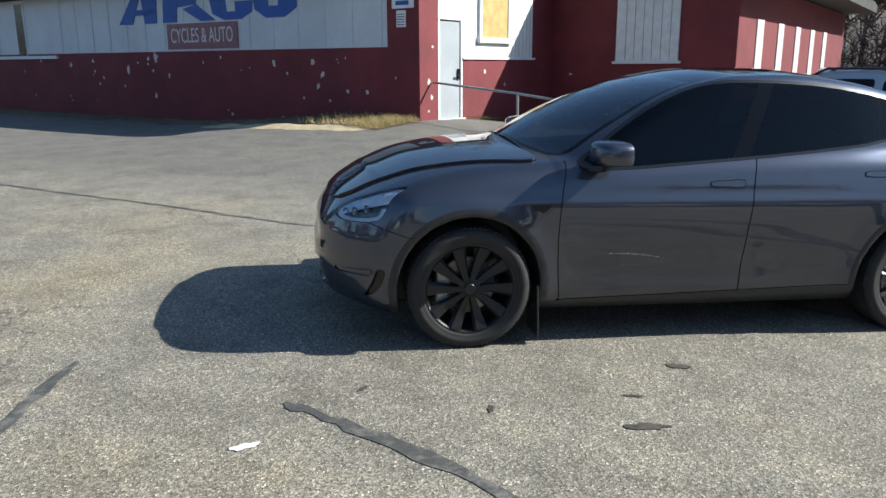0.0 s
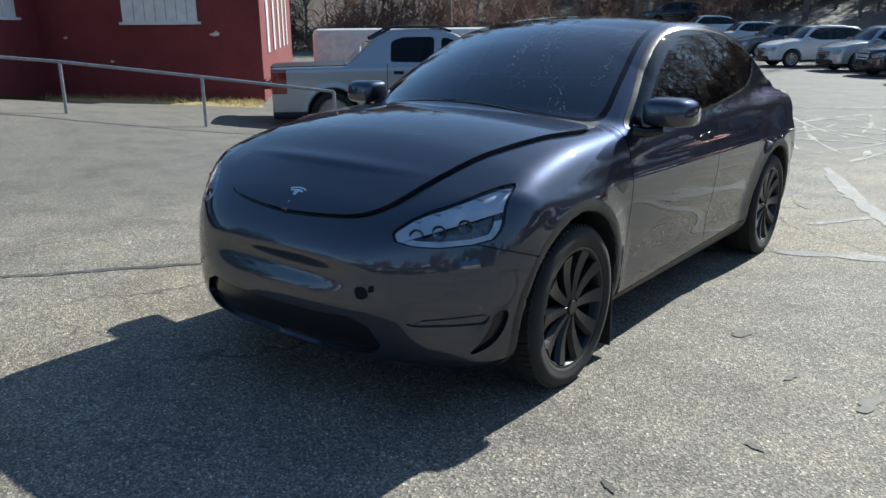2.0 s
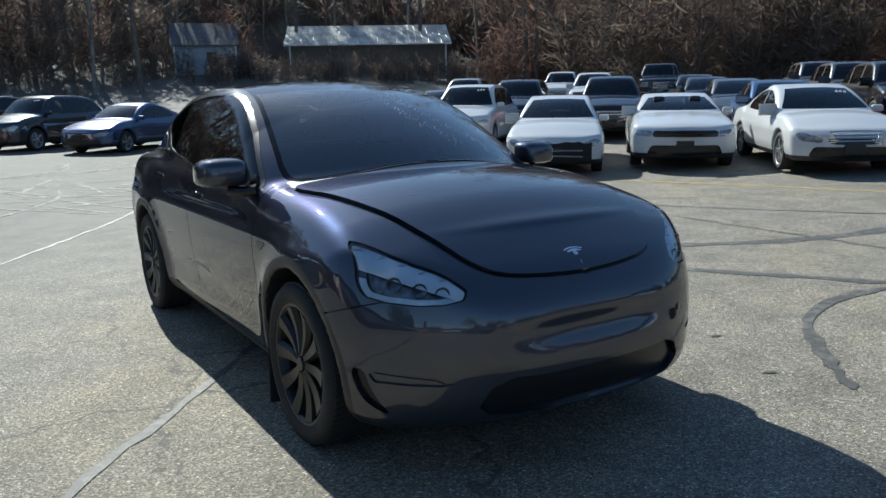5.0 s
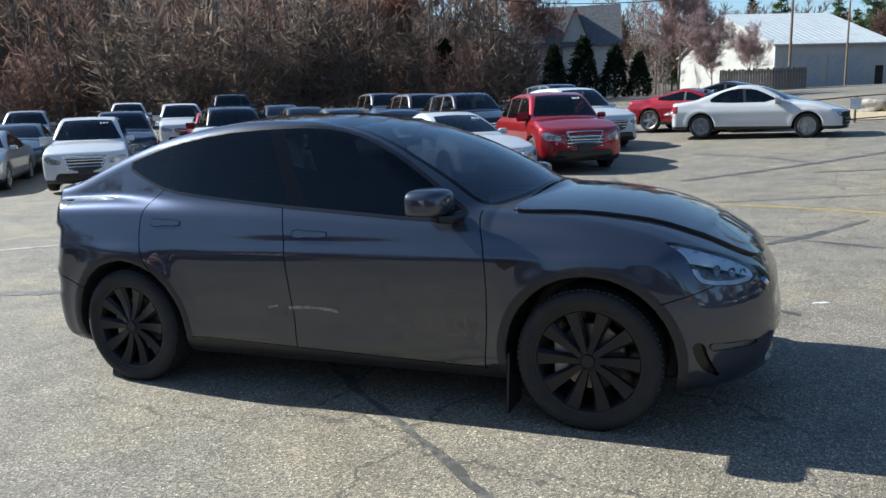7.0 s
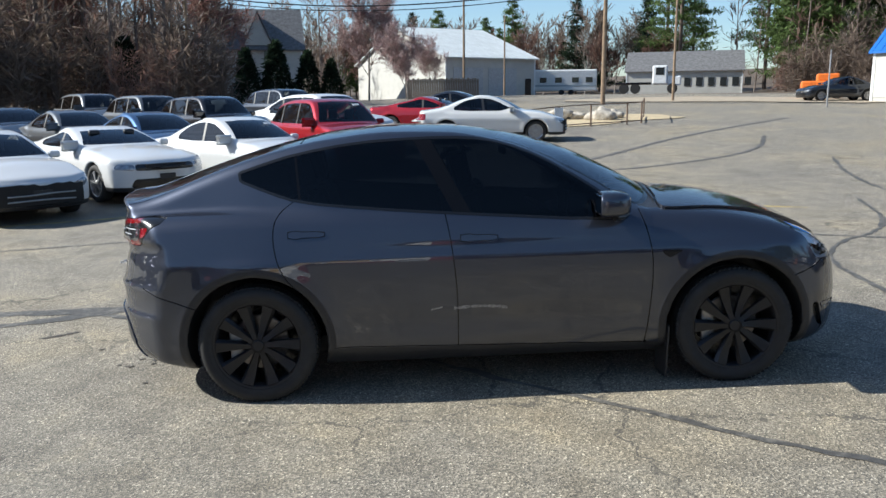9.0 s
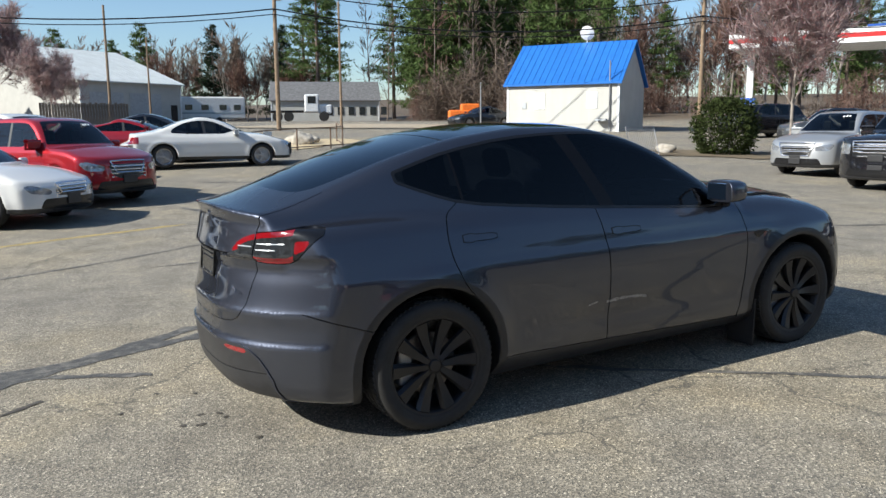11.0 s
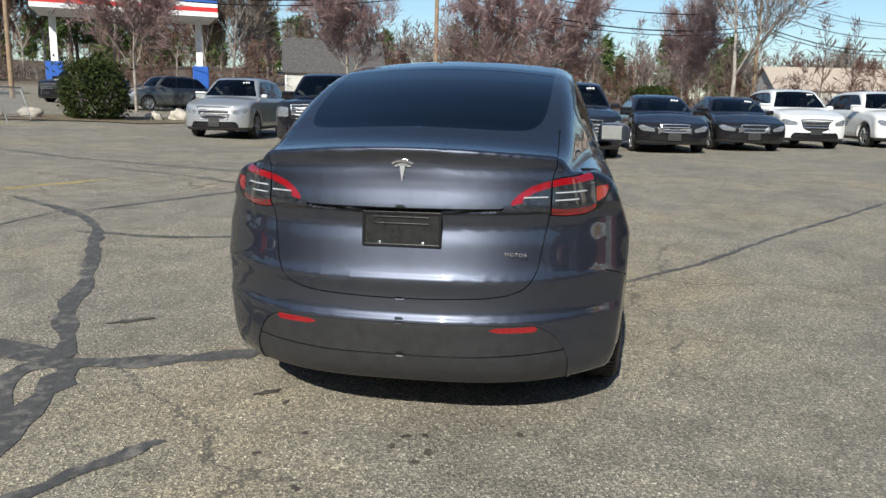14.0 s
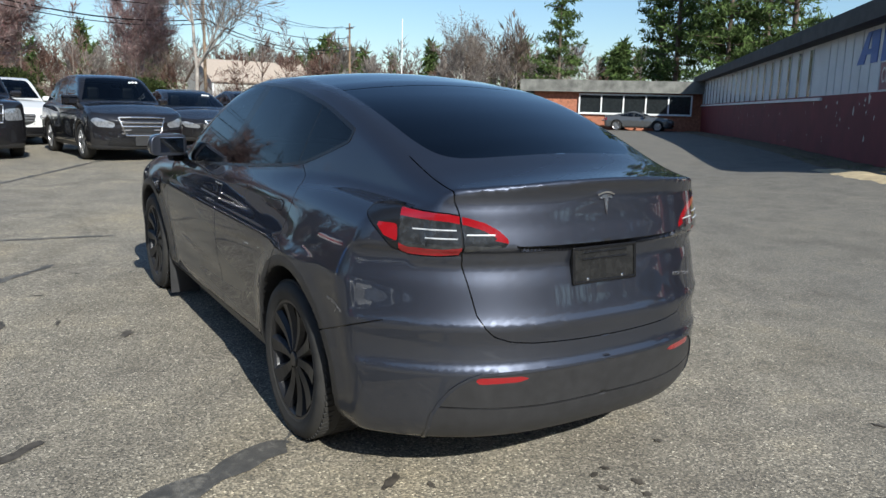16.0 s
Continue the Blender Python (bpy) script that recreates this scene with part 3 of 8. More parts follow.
def car_details(root, field):
    inside = plain("dark_cabin", (0.020, 0.020, 0.021), 0.7, vary=0.2)
    seat_m = plain("black_seat_leatherette", (0.030, 0.030, 0.032), 0.55, vary=0.2, scale=12)
    for sg in (1, -1):
        # door mirror
        mir = new("door_mirror")
        mir.parent = root
        bm = bmesh.new()
        bmesh.ops.create_uvsphere(bm, u_segments=24, v_segments=14, radius=1.0)
        for v in bm.verts:
            x, y, z = v.co
            q = lambda c, e: math.copysign(abs(c) ** e, c)
            x = max(x, -0.30)
            hz = 0.082 if z > 0 else 0.058
            slim = 1 - 0.16 * max(0, y * sg) if z > 0 else 1.0
            v.co = Vector((0.655 + 0.125 * q(x, 0.75) - 0.02 * y * sg, sg * 0.985 + 0.118 * q(y, 0.45), 1.130 + hz * slim * q(z, 0.45)))
        if sg < 0:
            bmesh.ops.reverse_faces(bm, faces=bm.faces)
            bmesh.ops.recalc_face_normals(bm, faces=bm.faces)
        part("housing", bm, CAR_PAINT, mir, "", True)
        bm = bmesh.new()
        tube(bm, [(0.79, sg * 0.845, 1.055), (0.75, sg * 0.90, 1.045), (0.70, sg * 0.96, 1.055)], [0.030, 0.027, 0.024], 10)
        part("arm", bm, BLACK, mir, "black mirror arm")
        bm = bmesh.new()
        box(bm, 0.600, 0.608, sg * 0.895, sg * 1.075, 1.090, 1.190, 0.003)
        part("mirror_glass", bm, plain("mirror_silver", (0.8, 0.82, 0.83), 0.02, 1.0, vary=0.02), mir, "mirror glass")
        # flush handles
        for x0, x1, z in ((-0.205, 0.010, 0.958), (-1.225, -1.015, 1.012)):
            bm = bmesh.new()
            rows = []
            for t in range(9):
                x = x0 + (x1 - x0) * t / 8
                h = 0.015 * min(1, 0.45 + 0.9 * math.sin(math.pi * (t + 0.35) / 8.7)) + (0.006 if t < 3 else 0)
                zz = z - 0.012 * (x - x0)
                rows.append([bm.verts.new((x, surface(field, 1, sg, x, zz + w) + sg * 0.0045, zz + w)) for w in (-h, h)])
            for p, q in zip(rows, rows[1:]):
                bm.faces.new((p[0], q[0], q[1], p[1]))
            ret = bmesh.ops.extrude_face_region(bm, geom=bm.faces[:])
            bmesh.ops.translate(bm, verts=[e for e in ret["geom"] if isinstance(e, bmesh.types.BMVert)], vec=(0, -sg * 0.012, 0))
            bmesh.ops.recalc_face_normals(bm, faces=bm.faces)
            part("door_handle", bm, CAR_PAINT, root, "flush door handle")
            bm = bmesh.new()
            rows = []
            for t in range(9):
                x = x0 - 0.006 + (x1 - x0 + 0.012) * t / 8
                h = 0.005 + 0.015 * min(1, 0.45 + 0.9 * math.sin(math.pi * (t + 0.35) / 8.7)) + (0.006 if t < 3 else 0)
                zz = z - 0.012 * (x - x0)
                rows.append([bm.verts.new((x, surface(field, 1, sg, x, zz + w) + sg * 0.0018, zz + w)) for w in (-h, h)])
            for p, q in zip(rows, rows[1:]):
                bm.faces.new((p[0], q[0], q[1], p[1]))
            part("handle_recess", bm, BLACK, root, "dark gap round the handle")
        # mud flap behind the front wheel
        bm = bmesh.new()
        box(bm, 1.015, 1.027, sg * 0.72, sg * 0.925, 0.10, 0.42, 0.004, m=pose(0, 0, 0, 0, 3, 0))
        part("mud_flap", bm, SATIN, root, "black mud flap")
        # seats
        for x, lab in ((0.30, "front_seat"), (-0.72, "rear_seat")):
            bm = bmesh.new()
            box(bm, x - 0.30, x + 0.28, sg * 0.15, sg * 0.66, 0.42, 0.66, 0.06)
            box(bm, -0.07, 0.10, sg * 0.16, sg * 0.65, 0.0, 0.62, 0.06, m=pose(x - 0.30, 0, 0.60, 0, -18, 0))
            box(bm, -0.05, 0.06, sg * 0.28, sg * 0.53, 0.64, 0.86, 0.05, m=pose(x - 0.30, 0, 0.60, 0, -14, 0))
            part(lab, bm, seat_m, root, "black seat")
        # projector cups and fins behind the headlight lens
        for y, z in ((0.615, 0.752), (0.685, 0.768), (0.758, 0.790)):
            bm = bmesh.new()
            x = surface(field, 0, 1, y, z) - 0.040
            lathe(bm, [(0.004, -0.006), (0.014, 0.0), (0.024, 0.014), (0.028, 0.022), (0.025, 0.022), (0.012, 0.004), (0.004, 0.0)], 16, pose(x, sg * y, z, 0, 0, -90 + sg * 25))
            part("projector", bm, plain("lamp_smoke", (0.16, 0.17, 0.19), 0.2, 0.8, vary=0.3, scale=30), root, "smoked projector cup", True)
        for k in range(5):
            y = 0.60 + 0.055 * k
            z = 0.795 + 0.028 * k
            bm = bmesh.new()
            x = surface(field, 0, 1, y, z) - 0.030
            box(bm, x - 0.03, x + 0.012, sg * y - 0.016, sg * y + 0.016, z - 0.003, z + 0.003, 0.001)
            part("lamp_fin", bm, plain("lamp_silver", (0.62, 0.65, 0.70), 0.28, 0.7, vary=0.3, scale=30), root, "silver lamp fin")
        # lamp glow strips of the tail lamps
        for k, (y0, y1, z) in enumerate(((0.49, 0.585, 1.045), (0.615, 0.71, 1.030), (0.615, 0.74, 1.060))):
            bm = bmesh.new()
            pts = [(surface(field, 0, -1, y0 + (y1 - y0) * t / 5, z) - 0.002, sg * (y0 + (y1 - y0) * t / 5), z) for t in range(6)]
            tube(bm, pts, 0.0032, 6)
            part("lamp_guide", bm, plain("lamp_white", (0.50, 0.52, 0.54), 0.25, 0.2, vary=0.2, scale=30), root, "pale lamp strip")
    bm = bmesh.new()
    box(bm, 0.62, 1.00, -0.70, 0.70, 0.72, 1.02, 0.06)
    box(bm, 0.55, 0.66, -0.70, 0.70, 0.88, 0.97, 0.03)
    part("dashboard", bm, inside, root, "dark dashboard")
    bm = bmesh.new()
    lathe(bm, [(0.165 + 0.016 * math.cos(a), 0.016 * math.sin(a)) for a in [2 * math.pi * k / 8 for k in range(9)]], 28, pose(0.50, 0.37, 0.95, 0, 0, 90) @ pose(0, 0, 0, -62, 0, 0))
    part("steering_wheel", bm, inside, root, "black steering wheel", True)
    bm = bmesh.new()
    box(bm, 0.56, 0.585, -0.18, 0.18, 0.93, 1.13, 0.01)
    part("screen", bm, BLACK, root, "centre screen")
    bm = bmesh.new()
    box(bm, 0.13, 0.16, -0.12, 0.12, 1.39, 1.45, 0.01)
    tube(bm, [(0.16, 0, 1.45), (0.22, 0, 1.52)], 0.012)
    part("rear_view_mirror", bm, BLACK, root, "rear view mirror")
    bm = bmesh.new()
    box(bm, -1.10, 0.65, -0.72, 0.72, 0.26, 0.34, 0.0)
    box(bm, -2.1, -1.15, -0.60, 0.60, 0.55, 0.98, 0.05)
    part("cabin_floor", bm, inside, root)
    # wipers
    for y0, y1, x0, x1 in ((0.62, 0.02, 1.075, 1.125), (-0.05, -0.56, 1.125, 1.08)):
        bm = bmesh.new()
        n = 8
        pts = []
        for t in range(n + 1):
            x, y = x0 + (x1 - x0) * t / n - 0.03, y0 + (y1 - y0) * t / n
            pts.append((x, y, surface(field, 2, 1, x, abs(y)) + 0.008))
        tube(bm, pts, 0.006, 5)
        part("wiper", bm, BLACK, root, "black wiper")
    # emblems, as plain shapes
    fx = lambda y, z: surface(field, 0, 1, abs(y), z)
    z0 = 0.832
    def on_hood(u, w, out):
        x = 2.160 - w * 0.72
        z = surface(field, 2, 1, x, abs(u))
        return Vector((x + 0.55 * (out + 0.012), u, z + 0.85 * (out + 0.012)))
    bm = bmesh.new()
    emblem(bm, on_hood, 0.10)
    part("emblem", bm, CHROME, root, "bright metal emblem shape")
    bm = bmesh.new()
    emblem(bm, lambda u, w, out: Vector((surface(field, 0, -1, abs(u), 1.148 + w) - out - 0.002, -u, 1.148 + w)), 0.088)
    part("emblem", bm, CHROME, root, "bright metal emblem shape")
    # number plate carrier without a plate
    bx = surface(field, 0, -1, 0.0, 0.90)
    m = pose(bx - 0.004, 0, 0.908, 0, 6, 0)
    plate = new("plate_carrier")
    plate.parent = root
    bm = bmesh.new()
    box(bm, -0.010, 0.02, -0.163, 0.163, -0.070, 0.070, 0.006, m=m)
    part("backing", bm, plain("black_gloss_plastic", (0.018, 0.018, 0.018), 0.22, vary=0.3, scale=30), plate, "empty black plate carrier")
    for y0, y1, z0_, z1_ in ((-0.163, 0.163, 0.060, 0.072), (-0.163, 0.163, -0.072, -0.060), (-0.165, -0.153, -0.07, 0.07), (0.153, 0.165, -0.07, 0.07), (-0.115, 0.115, 0.020, 0.026), (-0.115, 0.115, 0.046, 0.052)):
        bm = bmesh.new()
        box(bm, -0.016, -0.008, y0, y1, z0_, z1_, 0.002, m=m)
        part("rim_bar", bm, BLACK, plate)
    for y in (-0.09, 0.09):
        bm = bmesh.new()
        box(bm, -0.015, -0.009, y - 0.006, y + 0.006, -0.062, -0.050, 0.002, m=m)
        part("screw", bm, CHROME, plate)
    cu = bpy.data.curves.new("lettering", "FONT")
    cu.body, cu.size, cu.align_x, cu.align_y, cu.extrude = "DUAL MOTOR", 0.022, "CENTER", "CENTER", 0.0015
    cu.space_character = 1.25
    cu.materials.append(CHROME)
    txt = new("lettering", cu)
    txt.parent = root
    tx = surface(field, 0, -1, 0.43, 0.816)
    txt.matrix_basis = Matrix(((0, 0, -1, tx - 0.004), (-1, 0, 0, -0.428), (0, 1, 0, 0.816), (0, 0, 0, 1))) @ pose(0, 0, 0, 5, -5, 0)
    # torn hole in the nose
    rng = random.Random(4)
    bm = bmesh.new()
    ring = []
    for j in range(16):
        a = 2 * math.pi * j / 16
        r = 0.028 * rng.uniform(0.85, 1.1)
        y, z = 0.468 + r * math.cos(a), 0.530 + r * math.sin(a)
        ring.append(bm.verts.new((fx(y, z) + 0.002, y, z)))
    bm.faces.new(ring)
    y, z = 0.505, 0.548
    bm.faces.new([bm.verts.new((fx(y + a, z + b) + 0.002, y + a, z + b)) for a, b in ((-0.012, -0.012), (0.012, -0.008), (0.010, 0.018), (-0.006, 0.014))])
    part("torn_hole", bm, plain("hole_black", (0.003, 0.003, 0.003), 0.9), root, "dark torn hole in the bumper")
    # bare scrapes on door and quarter panel; the last streak is a painted highlight
    for sg, line, width in ((-1, [(-0.26, 0.535), (-0.12, 0.545), (0.02, 0.536), (0.06, 0.525)], 0.020), (-1, [(-0.40, 0.53), (-0.33, 0.545)], 0.012), (1, [(-1.98, 0.722), (-1.93, 0.748), (-1.86, 0.752)], 0.014), (1, [(-1.95, 0.735), (-1.92, 0.705)], 0.008), (1, [(0.30, 0.52), (0.45, 0.545), (0.62, 0.55)], 0.010)):
        fine = smoothed(line, 3)
        bm = bmesh.new()
        rows = []
        for x, z in fine:
            w = width * rng.uniform(0.25, 0.6)
            rows.append([bm.verts.new((x, surface(field, 1, sg, x, z + o) + sg * 0.0012, z + o)) for o in (-w, w)])
        for p, q in zip(rows, rows[1:]):
            bm.faces.new((p[0], q[0], q[1], p[1]))
        part("scrape_or_highlight", bm, plain("scrape_and_highlight_pale", (0.30, 0.30, 0.31), 0.4, 0.5, vary=0.6, scale=60), root, "pale streak for scraped paint and a painted door highlight")
    # dried drops on the windshield
    v, f = [], []
    for _ in range(420):
        c = rng.choice((((0.55, -0.55), (0.40, 0.30)), ((0.30, -0.20), (0.35, 0.55)), ((0.75, 0.50), (0.5, 0.15))))
        t = rng.random()
        x = 0.95 - 0.75 * t + rng.gauss(0, 0.03)
        y = c[0][0] + (c[0][1] - c[0][0]) * t * 0.35 - 0.12 * math.sin(3 * t) + rng.gauss(0, 0.02)
        if abs(y) > 0.64 - 0.1 * t:
            continue
        z = surface(field, 2, 1, x, abs(y)) + 0.0015
        r = rng.uniform(0.0012, 0.0032)
        k = len(v)
        v += [(x - r, y - r, z - r * 0.5), (x + r, y - r, z + 0.0005 - r * 0.9), (x + r, y + r, z + 0.0005 - r * 0.9), (x - r, y + r, z + r * 0.5)]
        f.append((k, k + 1, k + 2, k + 3))
    tagged(from_arrays("dried_water", v, f, plain("dried_water", (0.6, 0.6, 0.6), 0.6), root, "dried water drops", False), kind="stuff")


def main_car():
    root = group_root("electric_car", CAR_TILT @ pose(0, 0, 0), "dark grey metallic electric crossover with a dented nose", "car")
    field = car_field()
    step = 0.0165
    v, f = level_mesh(field, (-2.56, -3 * step, 0.10), (2.42, 1.02, 1.68), step)
    s = Shell(v, f, field)
    s.cut(lambda x, y, z: y, "off")
    keep = [k for k, g in enumerate(s.tag) if g != "off"]
    s.faces, s.tag = [s.faces[k] for k in keep], ["body"] * len(keep)
    # wheel wells and floor
    rr = lambda x, z: np.minimum(np.hypot(x - 1.445, z - 0.36), np.hypot(x + 1.445, z - 0.36))
    s.rename(lambda x, y, z: ((rr(x, z) < 0.4195) & (y > 0.5)) | (z < 0.20), "well")
    # window line
    dlo = rounded([(-1.57, 1.352), (-1.382, 1.411), (-1.19, 1.464), (-0.822, 1.522), (-0.434, 1.537), (-0.127, 1.530), (0.073, 1.495), (0.301, 1.403), (0.525, 1.267), (0.715, 1.133), (0.83, 1.045), (0.53, 1.048), (0.143, 1.079), (-0.289, 1.112), (-0.735, 1.152), (-1.16, 1.198), (-1.353, 1.262)], 1)
    d = poly_dist(dlo)
    sidew = lambda x, y, z: (y > 0.45) & (z > 0.95)
    s.cut(lambda x, y, z: d(x, z) - 0.016, "window_trim", {"body"}, sidew)
    s.cut(lambda x, y, z: d(x, z), "side_glass", {"window_trim"}, sidew)
    s.strip(lambda x, y, z: x + 0.19 + 0.52 * (z - 1.10), 0.052, "pillar_trim", {"side_glass"}, sidew)
    s.strip(lambda x, y, z: x + 1.155 + 0.10 * (z - 1.15), 0.007, "pillar_thin", {"side_glass"}, sidew)
    s.rename(lambda x, y, z: x > -0.3, "front_window", {"side_glass"})
    s.rename(lambda x, y, z: x < -1.17, "quarter_window", {"side_glass"})
    s.rename(None, "rear_door_window", {"side_glass"})
    # glass over the top
    band = rounded([(1.10, -0.5), (1.10, 0.0), (1.075, 0.35), (0.98, 0.62), (0.885, 0.745), (0.60, 0.692), (0.35, 0.640), (0.10, 0.590), (-0.2, 0.568), (-0.7, 0.565), (-1.2, 0.566), (-1.6, 0.560), (-1.85, 0.545), (-1.98, 0.50), (-2.04, 0.40), (-2.075, 0.2), (-2.08, 0.0), (-2.08, -0.5)], 2)
    db = poly_dist(band)
    up = lambda x, y, z: z > 1.09
    s.cut(lambda x, y, z: db(x, y), "top_glass", {"body"}, up)
    s.cut(lambda x, y, z: -(x - 0.02 - 0.10 * (1 - (y / 0.6) ** 2)), "windshield", {"top_glass"}, lambda x, y, z: x > -0.4)
    s.cut(lambda x, y, z: x + 1.165, "rear_window", {"top_glass"}, lambda x, y, z: x < -0.9)
    s.strip(lambda x, y, z: x + 1.165, 0.005, "gap", {"top_glass", "rear_window"}, lambda x, y, z: (x < -1) & (x > -1.4))
    frit = lambda x, y, z: db(x, y) + 0.028
    s.cut(lambda x, y, z: -frit(x, y, z), "frit", {"windshield"}, up)
    s.cut(lambda x, y, z: -(db(x, y) + 0.045), "frit_rear", {"rear_window"}, up)
    # lamps
    hl = poly_dist(rounded([(0.528, 0.744), (0.60, 0.818), (0.705, 0.862), (0.80, 0.922), (0.845, 0.930), (0.858, 0.86), (0.872, 0.785), (0.850, 0.736), (0.67, 0.714)], 1))
    front = lambda x, y, z: (x > 1.62) & (z > 0.5)
    s.cut(lambda x, y, z: hl(y, z) - 0.006, "gap", {"body"}, front)
    s.cut(lambda x, y, z: hl(y, z), "lamp_edge", {"gap"}, front)
    s.cut(lambda x, y, z: hl(y, z) + 0.020, "headlight", {"lamp_edge"}, front)
    # the brow's matt white stands for sky mirrored in the lens
    s.cut(lambda x, y, z: 0.772 + 0.40 * (y - 0.68) - z, "lamp_brow", {"headlight", "lamp_edge"}, front)
    s.cut(lambda x, y, z: z - 0.762 - 0.30 * (y - 0.68), "lamp_guide", {"lamp_edge"}, front)
    tl = poly_dist(rounded([(0.418, 1.004), (0.489, 1.078), (0.603, 1.114), (0.73, 1.124), (0.86, 1.137), (1.045, 1.122), (0.93, 1.045), (0.82, 0.966), (0.612, 0.963), (0.563, 0.990)], 1))
    unroll = lambda x, y: y + np.clip(x + 2.17, 0, 1)
    rear = lambda x, y, z: (x < -1.8) & (z > 0.85)
    s.cut(lambda x, y, z: tl(unroll(x, y), z) - 0.005, "gap", {"body"}, rear)
    s.cut(lambda x, y, z: tl(unroll(x, y), z), "lamp_red", {"gap"}, rear)
    s.cut(lambda x, y, z: tl(unroll(x, y), z) + 0.027, "lamp_smoke", {"lamp_red"}, rear)
    s.cut(lambda x, y, z: 0.815 - unroll(x, y), "lamp_dark", {"lamp_red", "lamp_smoke"}, rear)
    rd = poly_dist([(0.83, 1.075), (0.95, 1.078), (0.90, 1.03), (0.82, 1.01)])
    s.cut(lambda x, y, z: rd(unroll(x, y), z), "lamp_red", {"lamp_dark"}, rear)
    s.strip(lambda x, y, z: y - 0.598, 0.004, "gap", {"lamp_red", "lamp_smoke"}, rear)
    s.cut(lambda x, y, z: z - 1.008 - 0.24 * (y - 0.418), "lamp_smoke", {"lamp_red"}, lambda x, y, z: (y < 0.5965) & (x < -2.0))
    # hood
    hd = poly_dist(rounded([(2.224, -0.4), (2.224, 0.0), (2.214, 0.20), (2.178, 0.40), (2.09, 0.495), (1.86, 0.600), (1.55, 0.684), (1.30, 0.733), (1.05, 0.775), (1.02, 0.70), (1.085, 0.4), (1.11, 0.0), (1.11, -0.4)], 2))
    s.cut(lambda x, y, z: hd(x, y), "gap", {"body"}, lambda x, y, z: (x > 0.95) & (z > 0.68))
    s.cut(lambda x, y, z: hd(x, y) + 0.007 + 0.009 * np.clip((2.08 - x) / 0.3, 0, 1) * np.clip((x - 1.05) / 0.3, 0, 1), "hood", {"gap"}, lambda x, y, z: (x > 0.95) & (z > 0.68))
    # cowl between hood and windshield
    s.rename(lambda x, y, z: (0.9 < x) & (x < 1.16) & (y < 0.74) & (z > 1.05), "cowl", {"body"})
    # nose openings
    gr = poly_dist(rounded([(-0.3, 0.415), (0.21, 0.418), (0.47, 0.432), (0.56, 0.290), (0.30, 0.262), (-0.3, 0.252)], 1))
    s.cut(lambda x, y, z: gr(y, z), "intake", {"body"}, lambda x, y, z: x > 1.9)
    vent = poly_dist(rounded([(0.885, 0.474), (0.915, 0.476), (0.905, 0.40), (0.875, 0.33), (0.80, 0.285), (0.845, 0.345), (0.872, 0.41)], 1))
    s.cut(lambda x, y, z: vent(y, z), "corner_vent", {"body"}, lambda x, y, z: x > 1.87)
    fog = poly_dist([(0.590, 0.432), (0.70, 0.447), (0.878, 0.470), (0.862, 0.425), (0.76, 0.418), (0.66, 0.414)])
    s.cut(lambda x, y, z: fog(y, z), "crease", {"body"}, lambda x, y, z: x > 1.9)
    s.cut(lambda x, y, z: fog(y, z) + 0.006, "fog_insert", {"crease"}, lambda x, y, z: x > 1.9)
    # tailgate, rear bumper
    tg = poly_dist(rounded([(-0.4, 0.619), (0.30, 0.628), (0.48, 0.650), (0.552, 0.72), (0.572, 0.84), (0.598, 0.97), (0.60, 1.11), (0.625, 1.19), (0.60, 1.70), (-0.4, 1.70)], 1))
    rz = lambda x, y, z: (x < -1.9) & (z > 0.5)
    s.cut(lambda x, y, z: tg(y, z), "gap", {"body"}, rz)
    s.cut(lambda x, y, z: tg(y, z) + 0.005, "tailgate", {"gap"}, rz)
    df = poly_dist(rounded([(-0.4, 0.528), (0.52, 0.532), (0.60, 0.500), (0.655, 0.44), (0.70, 0.33), (0.66, 0.1), (-0.4, 0.1)], 1))
    s.cut(lambda x, y, z: df(y, z) - 0.012, "trim_line", {"body"}, lambda x, y, z: x < -1.9)
    s.cut(lambda x, y, z: df(y, z), "diffuser", {"trim_line"}, lambda x, y, z: x < -1.9)
    rf = poly_dist([(0.33, 0.516), (0.56, 0.516), (0.565, 0.507), (0.55, 0.490), (0.40, 0.494)])
    s.cut(lambda x, y, z: rf(y, z), "reflector", {"diffuser"}, lambda x, y, z: x < -1.9)
    s.strip(lambda x, y, z: z - 0.385 - 0.03 * np.clip(y - 0.3, 0, 1), 0.004, "gap", {"diffuser"}, lambda x, y, z: x < -2.0)
    lb = poly_dist([(-0.3, 0.998), (0.40, 1.002), (0.425, 1.012), (0.40, 0.982), (0.2, 0.972), (-0.3, 0.970)])
    s.cut(lambda x, y, z: lb(y, z), "light_bar", {"tailgate"}, rz)
    # doors
    lines = [([(0.885, 1.06), (0.929, 0.879), (0.939, 0.689), (0.925, 0.463), (0.900, 0.268)], "a"), ([(-0.297, 1.117), (-0.262, 0.924), (-0.236, 0.623), (-0.241, 0.300)], "b"),
             ([(-1.190, 1.205), (-1.312, 1.113), (-1.318, 0.936), (-1.256, 0.762), (-1.15, 0.66)], "c"), ([(0.900, 0.268), (-0.241, 0.300), (-0.985, 0.318)], "d"), ([(2.06, 0.742), (1.90, 0.712), (1.80, 0.655)], "e"), ([(-2.13, 0.715), (-1.96, 0.672), (-1.80, 0.60)], "f")]
    sd = lambda x, y, z: (y > 0.7) & (z > 0.24)
    da, dbb, dc = (curve_of([(z, x) for x, z in smoothed(lines[k][0])]) for k in range(3))
